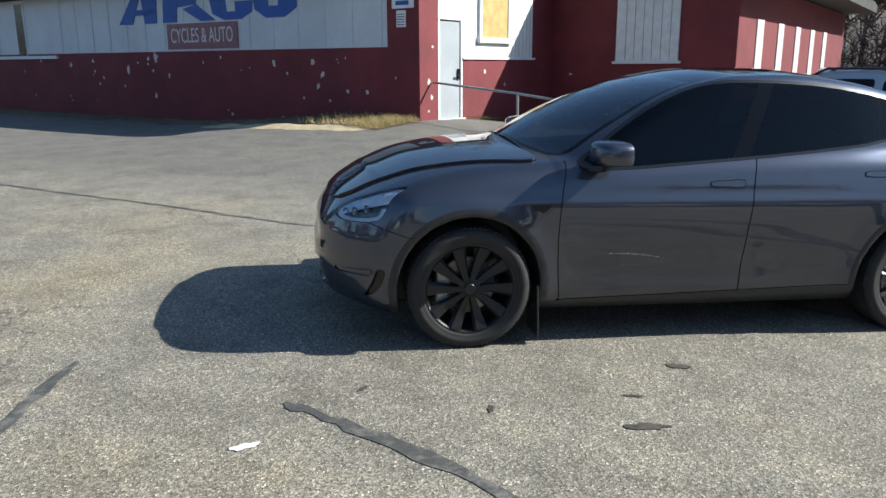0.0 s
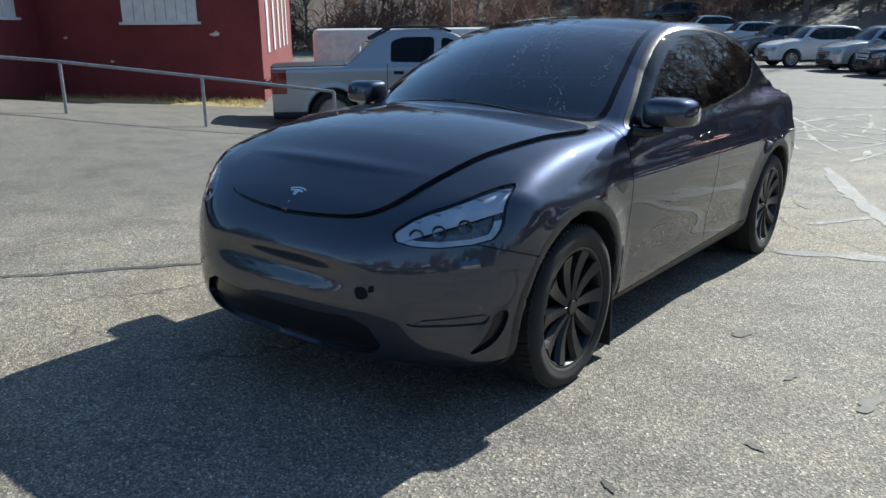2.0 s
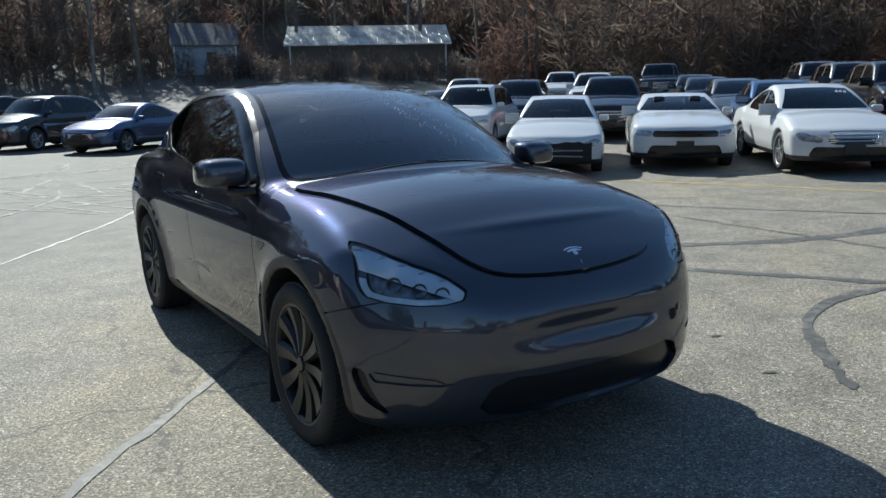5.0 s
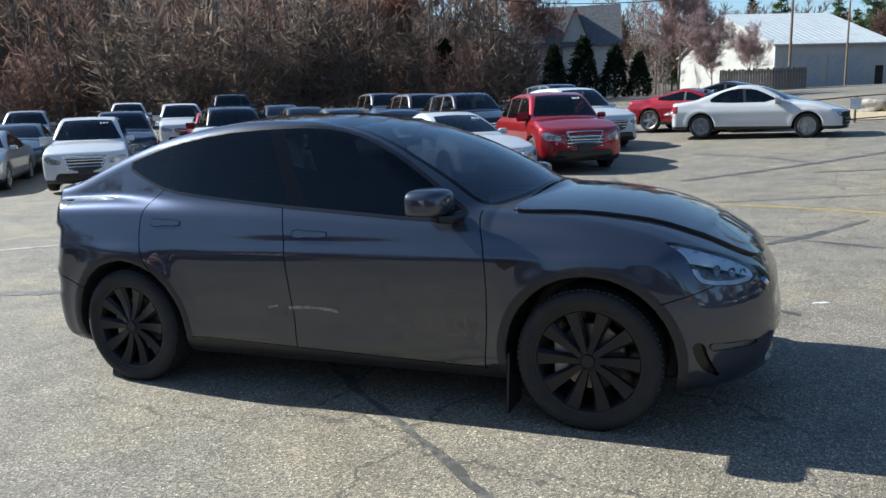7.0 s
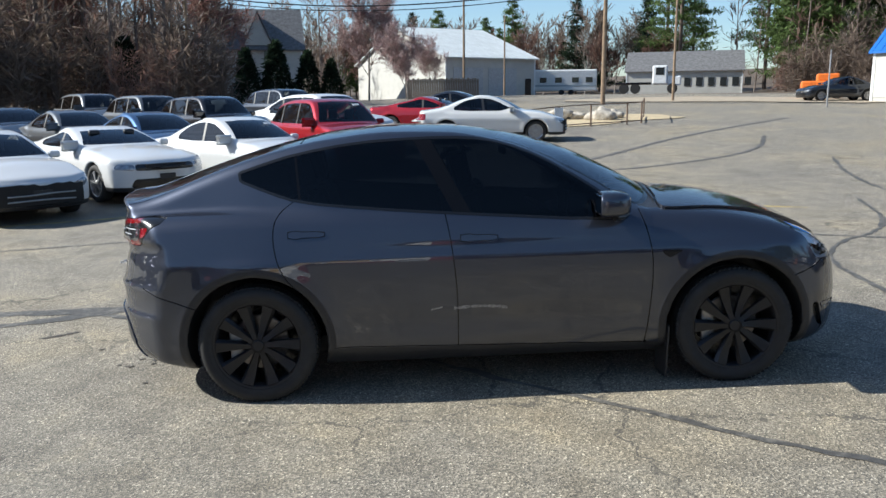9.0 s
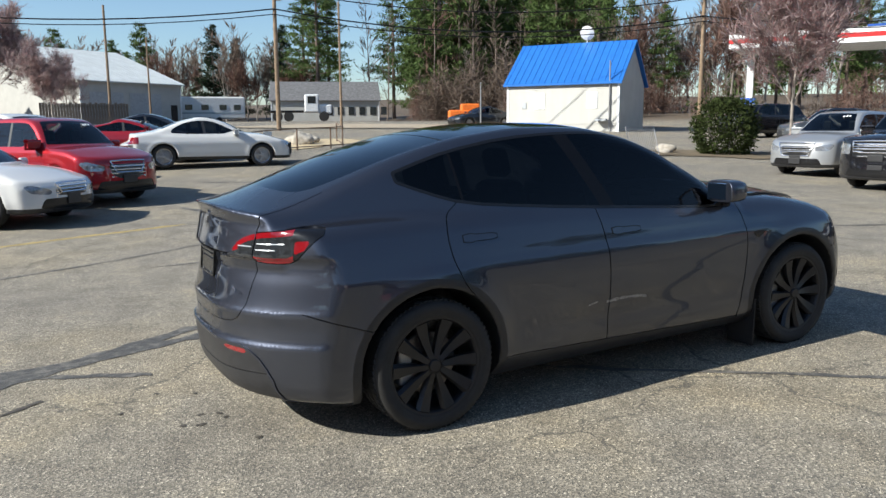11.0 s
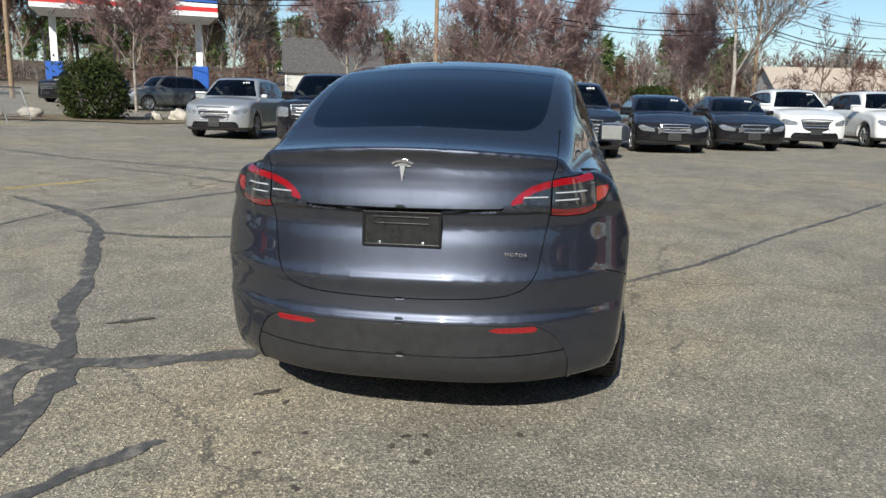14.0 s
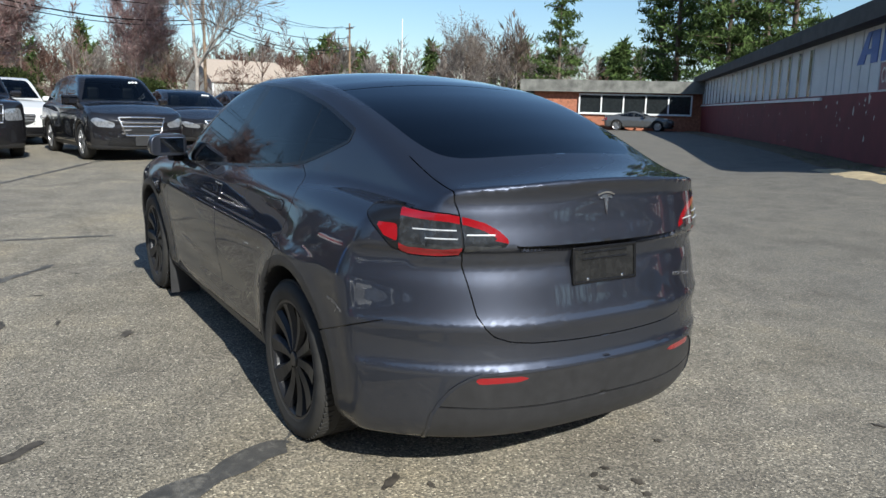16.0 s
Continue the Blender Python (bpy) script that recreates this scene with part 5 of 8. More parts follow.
def silver_pickup():
    """Crew-cab pickup with sloping bed sides and a black bed cover."""
    z = float(lie(-6.98, -6.86))
    hd = 136.0
    root = group_root("pickup_truck", pose(-6.98, -6.86, z - 0.02, 0, 0, hd), "silver crew-cab pickup truck with a black bed cover", "pickup truck")
    k = dict(L=5.25, W=1.98, H=1.79, wb=3.10, r=0.365)
    roof = curve_of([(-3, 0.9), (-1.52, 1.06), (-1.28, 1.20), (-0.72, 1.66), (-0.45, 1.745), (0.1, 1.765), (0.55, 1.70), (0.85, 1.53), (1.38, 1.15), (1.8, 0.85)])
    hood = curve_of([(-3, 1.17), (-1.2, 1.19), (1.2, 1.17), (1.38, 1.15), (2.2, 1.06), (2.45, 1.00), (2.62, 0.85)])

    def field(x, y, z):
        y = np.abs(y)
        rr = np.minimum(np.hypot(x - 1.55, z - 0.37), np.hypot(x + 1.55, z - 0.37))
        f = smax(y - 0.975 + 0.05 * np.clip(np.abs(z - 0.75) - 0.2, 0, 1) - 0.025 * np.exp(-(((rr - 0.44) / 0.06) ** 2)), z - hood(x) + 0.03 * y**2, 0.06)
        f = smax(f, (x - 2.60 + 0.14 * np.abs(y) ** 3 + 0.15 * np.clip(z - 0.75, 0, 1)) * 0.9, 0.08)
        f = smax(f, -x - 2.60 + 0.04 * np.abs(y) ** 3, 0.05)
        f = smax(f, 0.30 - z, 0.05)
        up = smax(smax((z - roof(x)) * 0.8, (y - 0.90 + 0.42 * np.clip(z - 1.15, 0, 1)) * 0.92, 0.05), 0.8 - z, 0.03)
        f = smin(f, up, 0.03)
        return smax(f, -smax(rr - 0.435, 0.62 - y, 0.02), 0.01)

    st = 0.035
    v, f = level_mesh(field, (-2.75, -2 * st, 0.2), (2.75, 1.08, 1.85), st)
    s = Shell(v, f, field)
    s.cut(lambda x, y, z: y, "off")
    keep = [i for i, t in enumerate(s.tag) if t != "off"]
    s.faces, s.tag = [s.faces[i] for i in keep], ["body"] * len(keep)
    rr = lambda x, z: np.minimum(np.hypot(x - 1.55, z - 0.37), np.hypot(x + 1.55, z - 0.37))
    s.rename(lambda x, y, z: (rr(x, z) < 0.433) & (y > 0.5), "under")
    s.cut(lambda x, y, z: z - 0.42, "under", {"body"})
    sw = lambda x, y, z: (y > 0.55) & (z > 1.1)
    for poly, nm in (([(0.33, 1.19), (1.10, 1.19), (0.72, 1.50), (0.50, 1.60), (0.36, 1.62)], "front_window"), ([(0.20, 1.20), (0.24, 1.63), (-0.30, 1.63), (-0.52, 1.56), (-0.55, 1.22)], "rear_door_window")):
        d = poly_dist(eased(poly, 0.05))
        s.cut(lambda x, y, z: d(x, z), nm, {"body"}, sw)
    d = poly_dist([(-0.4, 1.18), (0.80, 1.18), (0.64, 1.66), (-0.4, 1.69)])
    s.cut(lambda x, y, z: d(y, z), "windshield", {"body"}, lambda x, y, z: (x > 0.45) & (x < 1.6) & (z > 1.1))
    d = poly_dist([(-0.4, 1.25), (0.7, 1.25), (0.6, 1.6), (-0.4, 1.62)])
    s.cut(lambda x, y, z: d(y, z), "rear_window", {"body"}, lambda x, y, z: (x < -0.6) & (x > -1.5) & (z > 1.21))
    gap = lambda px: s.strip(lambda x, y, z: x - px - 0.1 * (z - 0.8) ** 2, 0.006, "under", {"body"}, lambda x, y, z: (y > 0.7) & (z < 1.2) & (z > 0.45) & (np.abs(x - px) < 0.2))
    gap(1.12), gap(0.27), gap(-0.62)
    s.cut(lambda x, y, z: poly_dist([(0.78, 1.12), (1.2, 1.12), (1.2, 0.72), (0.80, 0.72)])(y, z), "tail_lamp", {"body"}, lambda x, y, z: x < -2.30)
    s.cut(lambda x, y, z: poly_dist(rounded([(0.62, 0.96), (0.95, 0.98), (0.98, 0.74), (0.66, 0.74)], 1))(y, z), "headlight", {"body"}, lambda x, y, z: x > 2.2)
    s.cut(lambda x, y, z: poly_dist([(-0.4, 0.93), (0.60, 0.93), (0.58, 0.76), (-0.4, 0.74)])(y, z), "grille", {"body"}, lambda x, y, z: x > 2.2)
    s.rename(lambda x, y, z: (x < -1.30) & (z > 1.15) & (y < 0.9), "bed_cover", {"body"})
    mats = dict(body=(paint("silver_car_paint", (0.42, 0.43, 0.44), 0.6), True), under=(SATIN, True), windshield=(tinted("car_windshield_glass", (0.25, 0.28, 0.29)), True), rear_window=(DARK_GLASS, True), bed_cover=(SATIN, True), grille=(SATIN, True), front_window=(DARK_GLASS, False), rear_door_window=(DARK_GLASS, False), tail_lamp=(RED_LENS, False), headlight=(plain("lamp_glass", (0.34, 0.355, 0.38), 0.10, 0.5, coat=1.0, vary=0.5, scale=24), False))
    for nm, (mat, joined) in mats.items():
        emit_shell(s, root, "underbody" if nm == "under" else nm, {nm}, mat, joined=joined, rim=0.01, shift=0.012 if nm == "bed_cover" else 0)
    for px in (0.42, -0.48):
        for sg in (1, -1):
            bm = bmesh.new()
            box(bm, px - 0.02, px + 0.14, sg * 0.955, sg * 1.0, 1.02, 1.07, 0.01)
            part("door_handle", bm, BLACK, root, "black door handle")
    for sg in (1, -1):
        bm = bmesh.new()
        tube(bm, [(-0.85, sg * 0.62, 1.60), (-0.5, sg * 0.60, 1.79), (0.3, sg * 0.60, 1.79), (0.55, sg * 0.60, 1.72)], 0.022)
        part("roof_rail", bm, BLACK, root, "black roof rail")
        bm = bmesh.new()
        box(bm, 0.98, 1.10, sg * 0.94, sg * 1.16, 1.14, 1.30, 0.03)
        part("mirror", bm, BLACK, root)
        bm = bmesh.new()
        box(bm, 2.30, 2.62, sg * 0.35, sg * 0.90, 0.42, 0.58, 0.05)
        part("bumper_corner", bm, plain("grey_plastic", (0.16, 0.16, 0.165), 0.6), root)
    _, _, tyre, rim = BUILT["large_suv"]
    for wx in (1.55, -1.55):
        for sg in (1, -1):
            w = new("wheel", tyre)
            w.parent = root
            w.matrix_basis = pose(wx, sg * 0.86, 0.37, 0, 0, 0 if sg > 0 else 180) @ Matrix.Scale(0.95, 4)
            o = new("rim", rim)
            o.parent = w
    return root


ROW = [  # the near row that faces the lot: kind, colour, place, heading, note
    ("sedan", "white", -8.3, 8.9, -43, "with its front bumper missing, parked in a row"),
    ("coupe", "white", -6.9, 10.9, -44, "with a buckled hood, parked in a row"),
    ("sedan", "white", -4.3, 11.6, -40, "with a dented door, parked in a row"),
    ("suv", "red", -2.6, 13.9, -58, "parked beside a white sedan"),
    ("sedan", "white", 1.9, 19.6, -8, "with a broken front corner, parked"),
    ("suv", "white", -13.7, 10.4, -48, "with a black grille, parked in a row"),
    ("sedan", "silver", -16.9, 9.7, -50, "parked in a row"),
    ("suv", "red", -18.6, 8.6, -50, "parked in a row"),
    ("suv", "dark", -21.0, 6.2, -50, "parked in a row"),
    ("sedan", "blue", -21.9, 2.8, -48, "parked in a row"),
    ("suv", "dark", -24.6, 0.6, -48, "parked in a row"),
    ("suv", "dark", -28.2, -1.2, -50, "parked in a row"),
    ("suv", "silver", -30.6, -3.0, -50, "parked in a row"),
    ("suv", "white", -32.6, -5.9, -50, "parked in a row"),
    ("suv", "grey", -41.5, -9.8, -50, "parked in a far row"),
    ("suv", "white", -45.5, -12.8, -50, "parked in a far row"),
    ("suv", "white", -50.0, -17.0, -50, "parked in a far row"),
    ("large_suv", "black", -57.0, -22.0, -50, "parked in a far row"),
    # rows behind
    ("sedan", "grey", -10.2, 17.2, -44, "parked in a second row"), ("suv", "black", -12.6, 14.6, -44, "parked in a second row"), ("sedan", "red", -15.5, 17.6, -46, "parked in a second row"),
    ("sedan", "dark", -13.2, 19.6, -45, "parked in a second row"), ("suv", "grey", -9.6, 21.9, -45, "parked in a second row"), ("suv", "black", -6.9, 19.4, -44, "parked in a second row"),
    ("sedan", "blue", -7.3, 15.0, -44, "parked in a second row"), ("suv", "dark", -16.4, 14.2, -46, "parked in a second row"), ("sedan", "teal", -19.6, 13.1, -47, "parked in a second row"),
    ("suv", "silver", -24.6, 17.6, -46, "parked in a third row"), ("suv", "white", -19.5, 20.4, -45, "parked in a third row"), ("sedan", "dark", -16.2, 22.6, -45, "parked in a third row"),
    ("suv", "grey", -13.0, 25.5, -45, "parked in a third row"), ("sedan", "white", -4.6, 23.6, -44, "parked in a second row"), ("suv", "white", -3.2, 18.3, -46, "parked behind a red suv"),
    ("coupe", "red", 0.2, 22.4, -20, "with a wrecked front, parked"), ("sedan", "dark", 1.2, 25.2, -15, "parked at the edge of the lot"), ("suv", "dark", -5.8, 27.0, -44, "parked in a third row"),
    ("suv", "grey", -28.5, 9.5, -48, "parked in a far row"), ("suv", "white", -26.2, 24.5, -46, "parked in a far row"), ("sedan", "silver", -30.8, 14.5, -48, "parked in a far row"), ("large_suv", "dark", -22.6, 27.6, -45, "parked in a far row"),
    # the row at the street side, facing the lot
    ("suv", "silver", 16.9, 9.2, 185, "with a broad chrome grille, parked by the shrubs"),
    ("large_suv", "black", 15.0, 5.7, 185, "with a bright mesh grille, parked"),
    ("large_suv", "black", 15.0, 2.25, 185, "with chrome grille bars, parked"),
    ("suv", "black", 13.9, -0.6, 187, "with a chrome grille frame, parked"),
    ("sedan", "black", 16.6, -2.9, 186, "parked in a row"),
    ("sedan", "black", 18.2, -5.1, 186, "parked in a row"),
    ("suv", "white", 20.2, -7.2, 186, "with a black grille, parked in a row"),
    ("suv", "white", 21.6, -10.2, 187, "parked in a row"),
    ("sedan", "silver", 25.2, -12.9, 188, "parked in a row"), ("sedan", "blue", 28.0, -15.4, 188, "parked in a row"), ("suv", "dark", 31.0, -17.8, 188, "parked in a row"),
    ("sedan", "blue", 34.5, -20.2, 188, "parked in a row"), ("sedan", "white", 39.5, -24.0, 188, "parked at the end of a row"), ("sedan", "black", 44.5, -28.0, 190, "parked near the far office"),
    ("suv", "white", 19.5, 1.2, 185, "parked behind black cars"), ("sedan", "dark", 20.5, 3.9, 185, "parked behind black cars"),
    ("suv", "silver", 49.5, -37.0, 165, "parked near the far office"),
    ("coupe", "grey", 35.2, -38.4, 216, "parked side-on at the far wall"),
    ("suv", "grey", 31.0, 19.5, 150, "parked by the street"), ("sedan", "dark", 36.0, 21.5, 0, "parked by the street"), ("large_suv", "black", 33.5, 25.5, 170, "parked by the street"),
    ("sedan", "dark", 25.0, 41.6, 178, "parked beside the blue-roofed shop"),
]
def front_of(parts, y, z):
    """How far forward the nose reaches near a place on it."""
    best = 1.5
    for name, me, mat, label in parts:
        if name in ("body", "grille", "intake", "headlight"):
            co = np.empty(len(me.vertices) * 3)
            me.vertices.foreach_get("co", co)
            co = co.reshape(-1, 3)
            near = (np.abs(np.abs(co[:, 1]) - abs(y)) < 0.05) & (np.abs(co[:, 2]) > 0) & (np.abs(co[:, 2] - z) < 0.05)
            if near.any():
                best = max(best, float(co[near, 0].max()))
    return best


FRONTS = {}


def front_dress(root, kind, half, z0, z1, bars, carrier=True, metal=None, frame=True):
    """Grille frame, bars and plate carrier on a parked car's nose."""
    parts = BUILT[kind][1]
    metal = metal or CHROME
    on = lambda y, z, out=0.012: (FRONTS.setdefault((kind, round(y, 2), round(z, 2)), front_of(parts, y, z)) + out, y, z)
    low = 0.96 if kind == "large_suv" else 0.74
    if frame:
        ring = [(-half, z1), (-half * 0.5, z1 + 0.01), (half * 0.5, z1 + 0.01), (half, z1), (half * low ** 0.5, (z0 + z1) / 2), (half * low, z0), (-half * low, z0), (-half * low ** 0.5, (z0 + z1) / 2), (-half, z1)]
        bm = bmesh.new()
        tube(bm, [on(y, z) for y, z in ring], 0.016, 6)
        part("grille_frame", bm, metal, root, "bright grille frame")
    for k in range(bars):
        z = z0 + (z1 - z0) * (k + 1) / (bars + 1)
        w = half * (low + (0.97 - low) * (k + 1) / (bars + 1))
        bm = bmesh.new()
        tube(bm, [on(y, z) for y in (-w, -w / 2, 0, w / 2, w)], 0.013, 6)
        part("grille_bar", bm, metal, root, "bright grille bar")
    if carrier:
        x = on(0, z0 - 0.14)[0]
        bm = bmesh.new()
        box(bm, x - 0.03, x + 0.012, -0.16, 0.16, z0 - 0.20, z0 - 0.06, 0.006)
        part("plate_carrier", bm, SATIN, root, "black plate carrier without a plate")
    # stock mark on the glass, as plain bars
    ws = [m for n_, m, a_, b_ in parts if n_ == "windshield"]
    if ws:
        co = np.empty(len(ws[0].vertices) * 3)
        ws[0].vertices.foreach_get("co", co)
        co = co.reshape(-1, 3)
        top = co[:, 2].max() - 0.10
        for k in range(3):
            y = 0.30 + 0.07 * k
            i = np.argmin(np.abs(co[:, 1] - y) + np.abs(co[:, 2] - top))
            x, z = co[i, 0] + 0.02, co[i, 2] + 0.02
            bm = bmesh.new()
            box(bm, -0.003, 0.003, y - 0.022, y + 0.022, -0.03, 0.03, m=pose(x, 0, z, 0, -55, 0))
            part("stock_mark", bm, plain("white_marker", (0.75, 0.75, 0.75), 0.8), root, "white marker stroke")


def torn_front(root, kind, y0, y1, z0=0.30, z1=0.62):
    """A dark cavity with a bent steel beam where the bumper is gone."""
    parts = BUILT[kind][1]
    n, v, f = 12, [], []
    on = lambda y, z, out: (FRONTS.setdefault((kind, round(y, 2), round(z, 2)), front_of(parts, y, z)) + out, y, z)
    rng = random.Random(5)
    for k in range(n + 1):
        y = y0 + (y1 - y0) * k / n
        top = z1 + rng.uniform(-0.03, 0.03)
        for z, out in ((z0, -0.02), (z0, 0.008), ((z0 + top) / 2, 0.012), (top, 0.008), (top, -0.02)):
            p = on(y, min(z, 0.66), out)
            v.append((p[0], y, z))
    for k in range(n):
        for j in range(4):
            a = k * 5 + j
            f.append((a, a + 5, a + 6, a + 1))
    from_arrays("torn_cavity", v, f, plain("cavity_black", (0.012, 0.012, 0.012), 0.8), root, "dark cavity behind a missing bumper", False)
    for z in (z0 + 0.08, z0 + 0.17):
        bm = bmesh.new()
        tube(bm, [(lambda p: (p[0], p[1], z + rng.uniform(-0.015, 0.015)))(on(y0 + (y1 - y0) * t, z, 0.022)) for t in (0.12, 0.35, 0.6, 0.88)], 0.014, 6)
        part("bumper_beam", bm, plain("grey_steel_beam", (0.35, 0.35, 0.34), 0.5, 0.5), root, "bare grey bumper beam")


DRESS = {(16.9, 9.2): (0.50, 0.52, 0.86, 2), (15.0, 5.7): (0.52, 0.82, 1.04, 3), (15.0, 2.25): (0.58, 0.72, 1.06, 1), (13.9, -0.6): (0.44, 0.50, 0.84, 1), (16.6, -2.9): (0.36, 0.52, 0.70, 2), (18.2, -5.1): (0.36, 0.50, 0.68, 1), (20.2, -7.2): (0.44, 0.60, 0.82, 0), (21.6, -10.2): (0.44, 0.60, 0.82, 2), (25.2, -12.9): (0.36, 0.50, 0.66, 1),
         (-2.6, 13.9): (0.40, 0.62, 0.84, 1), (-4.3, 11.6): (0.40, 0.55, 0.70, 2), (-13.7, 10.4): (0.46, 0.60, 0.84, 0), (-16.9, 9.7): (0.40, 0.54, 0.70, 2), (-18.6, 8.6): (0.40, 0.62, 0.84, 1), (-21.0, 6.2): (0.42, 0.60, 0.82, 2), (-24.6, 0.6): (0.42, 0.60, 0.82, 2), (-28.2, -1.2): (0.42, 0.60, 0.82, 1)}
for row in ROW:
    car = parked(*row)
    if row[2:4] in DRESS:
        front_dress(car, row[0], *DRESS[row[2:4]])
    if row[2:4] == (-8.3, 8.9):
        torn_front(car, "sedan", -0.70, 0.70)
    if row[2:4] == (1.9, 19.6):
        torn_front(car, "sedan", -0.72, -0.10, 0.34, 0.66)
silver_pickup()

# ---- the red and white building ----
RED_WALL = plain("dark_red_painted_block", (0.17, 0.025, 0.030), 0.75, vary=0.18, scale=1.2, relief=0.002)
PEELED = plain("bare_block_patch", (0.62, 0.58, 0.52), 0.85, vary=0.25, scale=20)
WHITE_METAL = plain("dull_white_siding", (0.62, 0.64, 0.66), 0.5, vary=0.10, scale=0.8, relief=0.001)
DARK_EAVE = plain("weathered_dark_fascia", (0.055, 0.052, 0.050), 0.8, vary=0.35, scale=2.0)
GREY_DOOR = plain("grey_steel_door", (0.36, 0.38, 0.40), 0.45, vary=0.08, scale=2.0)
PLYWOOD = plain("pale_plywood", (0.55, 0.36, 0.13), 0.7, vary=0.2, scale=5.0)
BLUE_PAINT = plain("blue_sign_paint", (0.02, 0.09, 0.38), 0.5, vary=0.1)
STEEL = plain("galvanised_pipe", (0.36, 0.36, 0.37), 0.45, 0.7, vary=0.2, scale=12)
GRASS_DRY = plain("dry_straw", (0.42, 0.33, 0.15), 0.9, vary=0.3, scale=4)


def wall_m(a, b, z=0.0):
    """A pose in the wall's own axes: x along the long wall, y into the building."""
    p = CORNER + a * WA + b * WB
    return Matrix(((WA.x, WB.x, 0, p.x), (WA.y, WB.y, 0, p.y), (0, 0, 1, z), (0, 0, 0, 1)))


def slab(name, a0, a1, b0, b1, z0, z1, mat, parent=None, label="", bevel=0.0):
    bm = bmesh.new()
    box(bm, a0, a1, b0, b1, z0, z1, bevel, m=wall_m(0, 0))
    return part(name, bm, mat, parent, label)


def red_building():
    root = group_root("red_building", Matrix.Identity(4), "low dark red block building with white metal siding and flaking paint", "building")
    S = lambda *k, **q: slab(*k[:7], k[7], root, *k[8:], **q)
    # long shaded wall
    S("wall", 0, 50, 0, 0.25, -1.5, 2.0, RED_WALL, "dark red lower wall with flaked paint")
    S("pier", 0, 0.80, -0.002, 0.26, 2.0, 3.6, RED_WALL)
    S("siding", 0.80, 12.9, 0.03, 0.20, 2.0, 3.6, WHITE_METAL, "dull white metal siding")
    S("siding", 12.9, 50, 0.03, 0.20, 1.88, 3.6, WHITE_METAL, "dull white metal siding")
    S("ledge", 12.9, 50, -0.07, 0.03, 1.86, 1.95, plain("white_sill", (0.75, 0.76, 0.76), 0.5), "white ledge under the windows")
    for k in range(16):
        a = 0.95 + k * 0.78
        if a < 12.8:
            S("siding_rib", a, a + 0.02, 0.015, 0.03, 2.02, 3.58, WHITE_METAL)
    for k in range(22):
        a = 14.6 + k * 1.6
        w = S("tall_window", a, a + 0.46, 0.015, 0.05, 1.98, 3.45, plain("old_window_glass", (0.06, 0.065, 0.065), 0.15, vary=0.4), "narrow dark window")
        S("window_frame", a - 0.06, a, 0.0, 0.04, 1.96, 3.5, WHITE_METAL)
    S("fascia", -0.3, 50, -0.45, 0.3, 3.56, 3.90, DARK_EAVE, "weathered dark roof fascia")
    S("roof", -0.3, 50, -0.40, 22, 3.90, 4.02, plain("roof_felt", (0.07, 0.07, 0.07), 0.9, vary=0.3), "flat felt roof")
    # the lit short wall with the door
    S("wall", 0, 0.25, 0.25, 0.66, -0.5, 3.6, RED_WALL)
    S("wall", 0, 0.25, 1.54, 5.93, -0.5, 1.78, RED_WALL, "red lower wall")
    S("wall", 0, 0.25, 4.80, 5.93, 1.78, 3.6, RED_WALL)
    S("siding", 0.03, 0.22, 1.54, 4.80, 1.80, 3.6, plain("white_board_siding", (0.78, 0.77, 0.74), 0.55, vary=0.08), "white board siding")
    S("siding", 0.03, 0.22, 0.66, 1.54, 2.56, 3.6, plain("white_board_siding", (0.78, 0.77, 0.74), 0.55, vary=0.08))
    S("ledge", -0.04, 0.03, 1.56, 4.86, 1.76, 1.81, plain("white_sill", (0.75, 0.76, 0.76), 0.5))
    for k in range(18):
        b = 1.6 + k * 0.18
        if not 2.2 < b < 3.65:
            S("siding_groove", 0.022, 0.03, b, b + 0.012, 1.82, 3.58, plain("white_groove", (0.55, 0.55, 0.53), 0.6))
    door = S("door", 0.02, 0.07, 0.70, 1.50, 0.53, 2.52, GREY_DOOR, "grey steel door")
    S("door_frame", -0.01, 0.10, 0.64, 0.70, 0.50, 2.57, plain("white_sill", (0.75, 0.76, 0.76), 0.5))
    S("door_frame", -0.01, 0.10, 1.50, 1.56, 0.50, 2.57, plain("white_sill", (0.75, 0.76, 0.76), 0.5))
    S("threshold", -0.10, 0.10, 0.64, 1.56, 0.47, 0.53, plain("pale_concrete", (0.55, 0.53, 0.49), 0.8))
    bm = bmesh.new()
    tube(bm, [(-0.05, 1.42, 1.42), (-0.05, 1.30, 1.42)], 0.02)
    box(bm, -0.02, 0.02, 1.38, 1.46, 1.34, 1.56, 0.005)
    bmesh.ops.transform(bm, matrix=wall_m(0, 0), verts=bm.verts)
    part("door_handle", bm, BLACK, root, "black lever handle")
    S("boarded_window", -0.01, 0.05, 2.34, 3.50, 2.24, 3.50, PLYWOOD, "window boarded with plywood")
    S("window_frame", -0.03, 0.04, 2.24, 2.34, 2.15, 3.55, WHITE_METAL)
    S("window_frame", -0.03, 0.04, 3.50, 3.64, 2.15, 3.55, WHITE_METAL)
    S("window_frame", -0.06, 0.04, 2.20, 3.68, 2.12, 2.24, WHITE_METAL)
    # set-back wall with a white shutter
    S("wall", -4.60, 0.25, 5.93, 6.15, -0.6, 3.6, RED_WALL, "dark red set-back wall")
    S("shutter", -3.27, -1.72, 5.88, 5.93, 1.72, 3.4, plain("white_shutter", (0.66, 0.68, 0.69), 0.5, vary=0.1), "white boarded opening")
    S("ledge", -3.34, -1.65, 5.84, 5.93, 1.66, 1.72, WHITE_METAL)
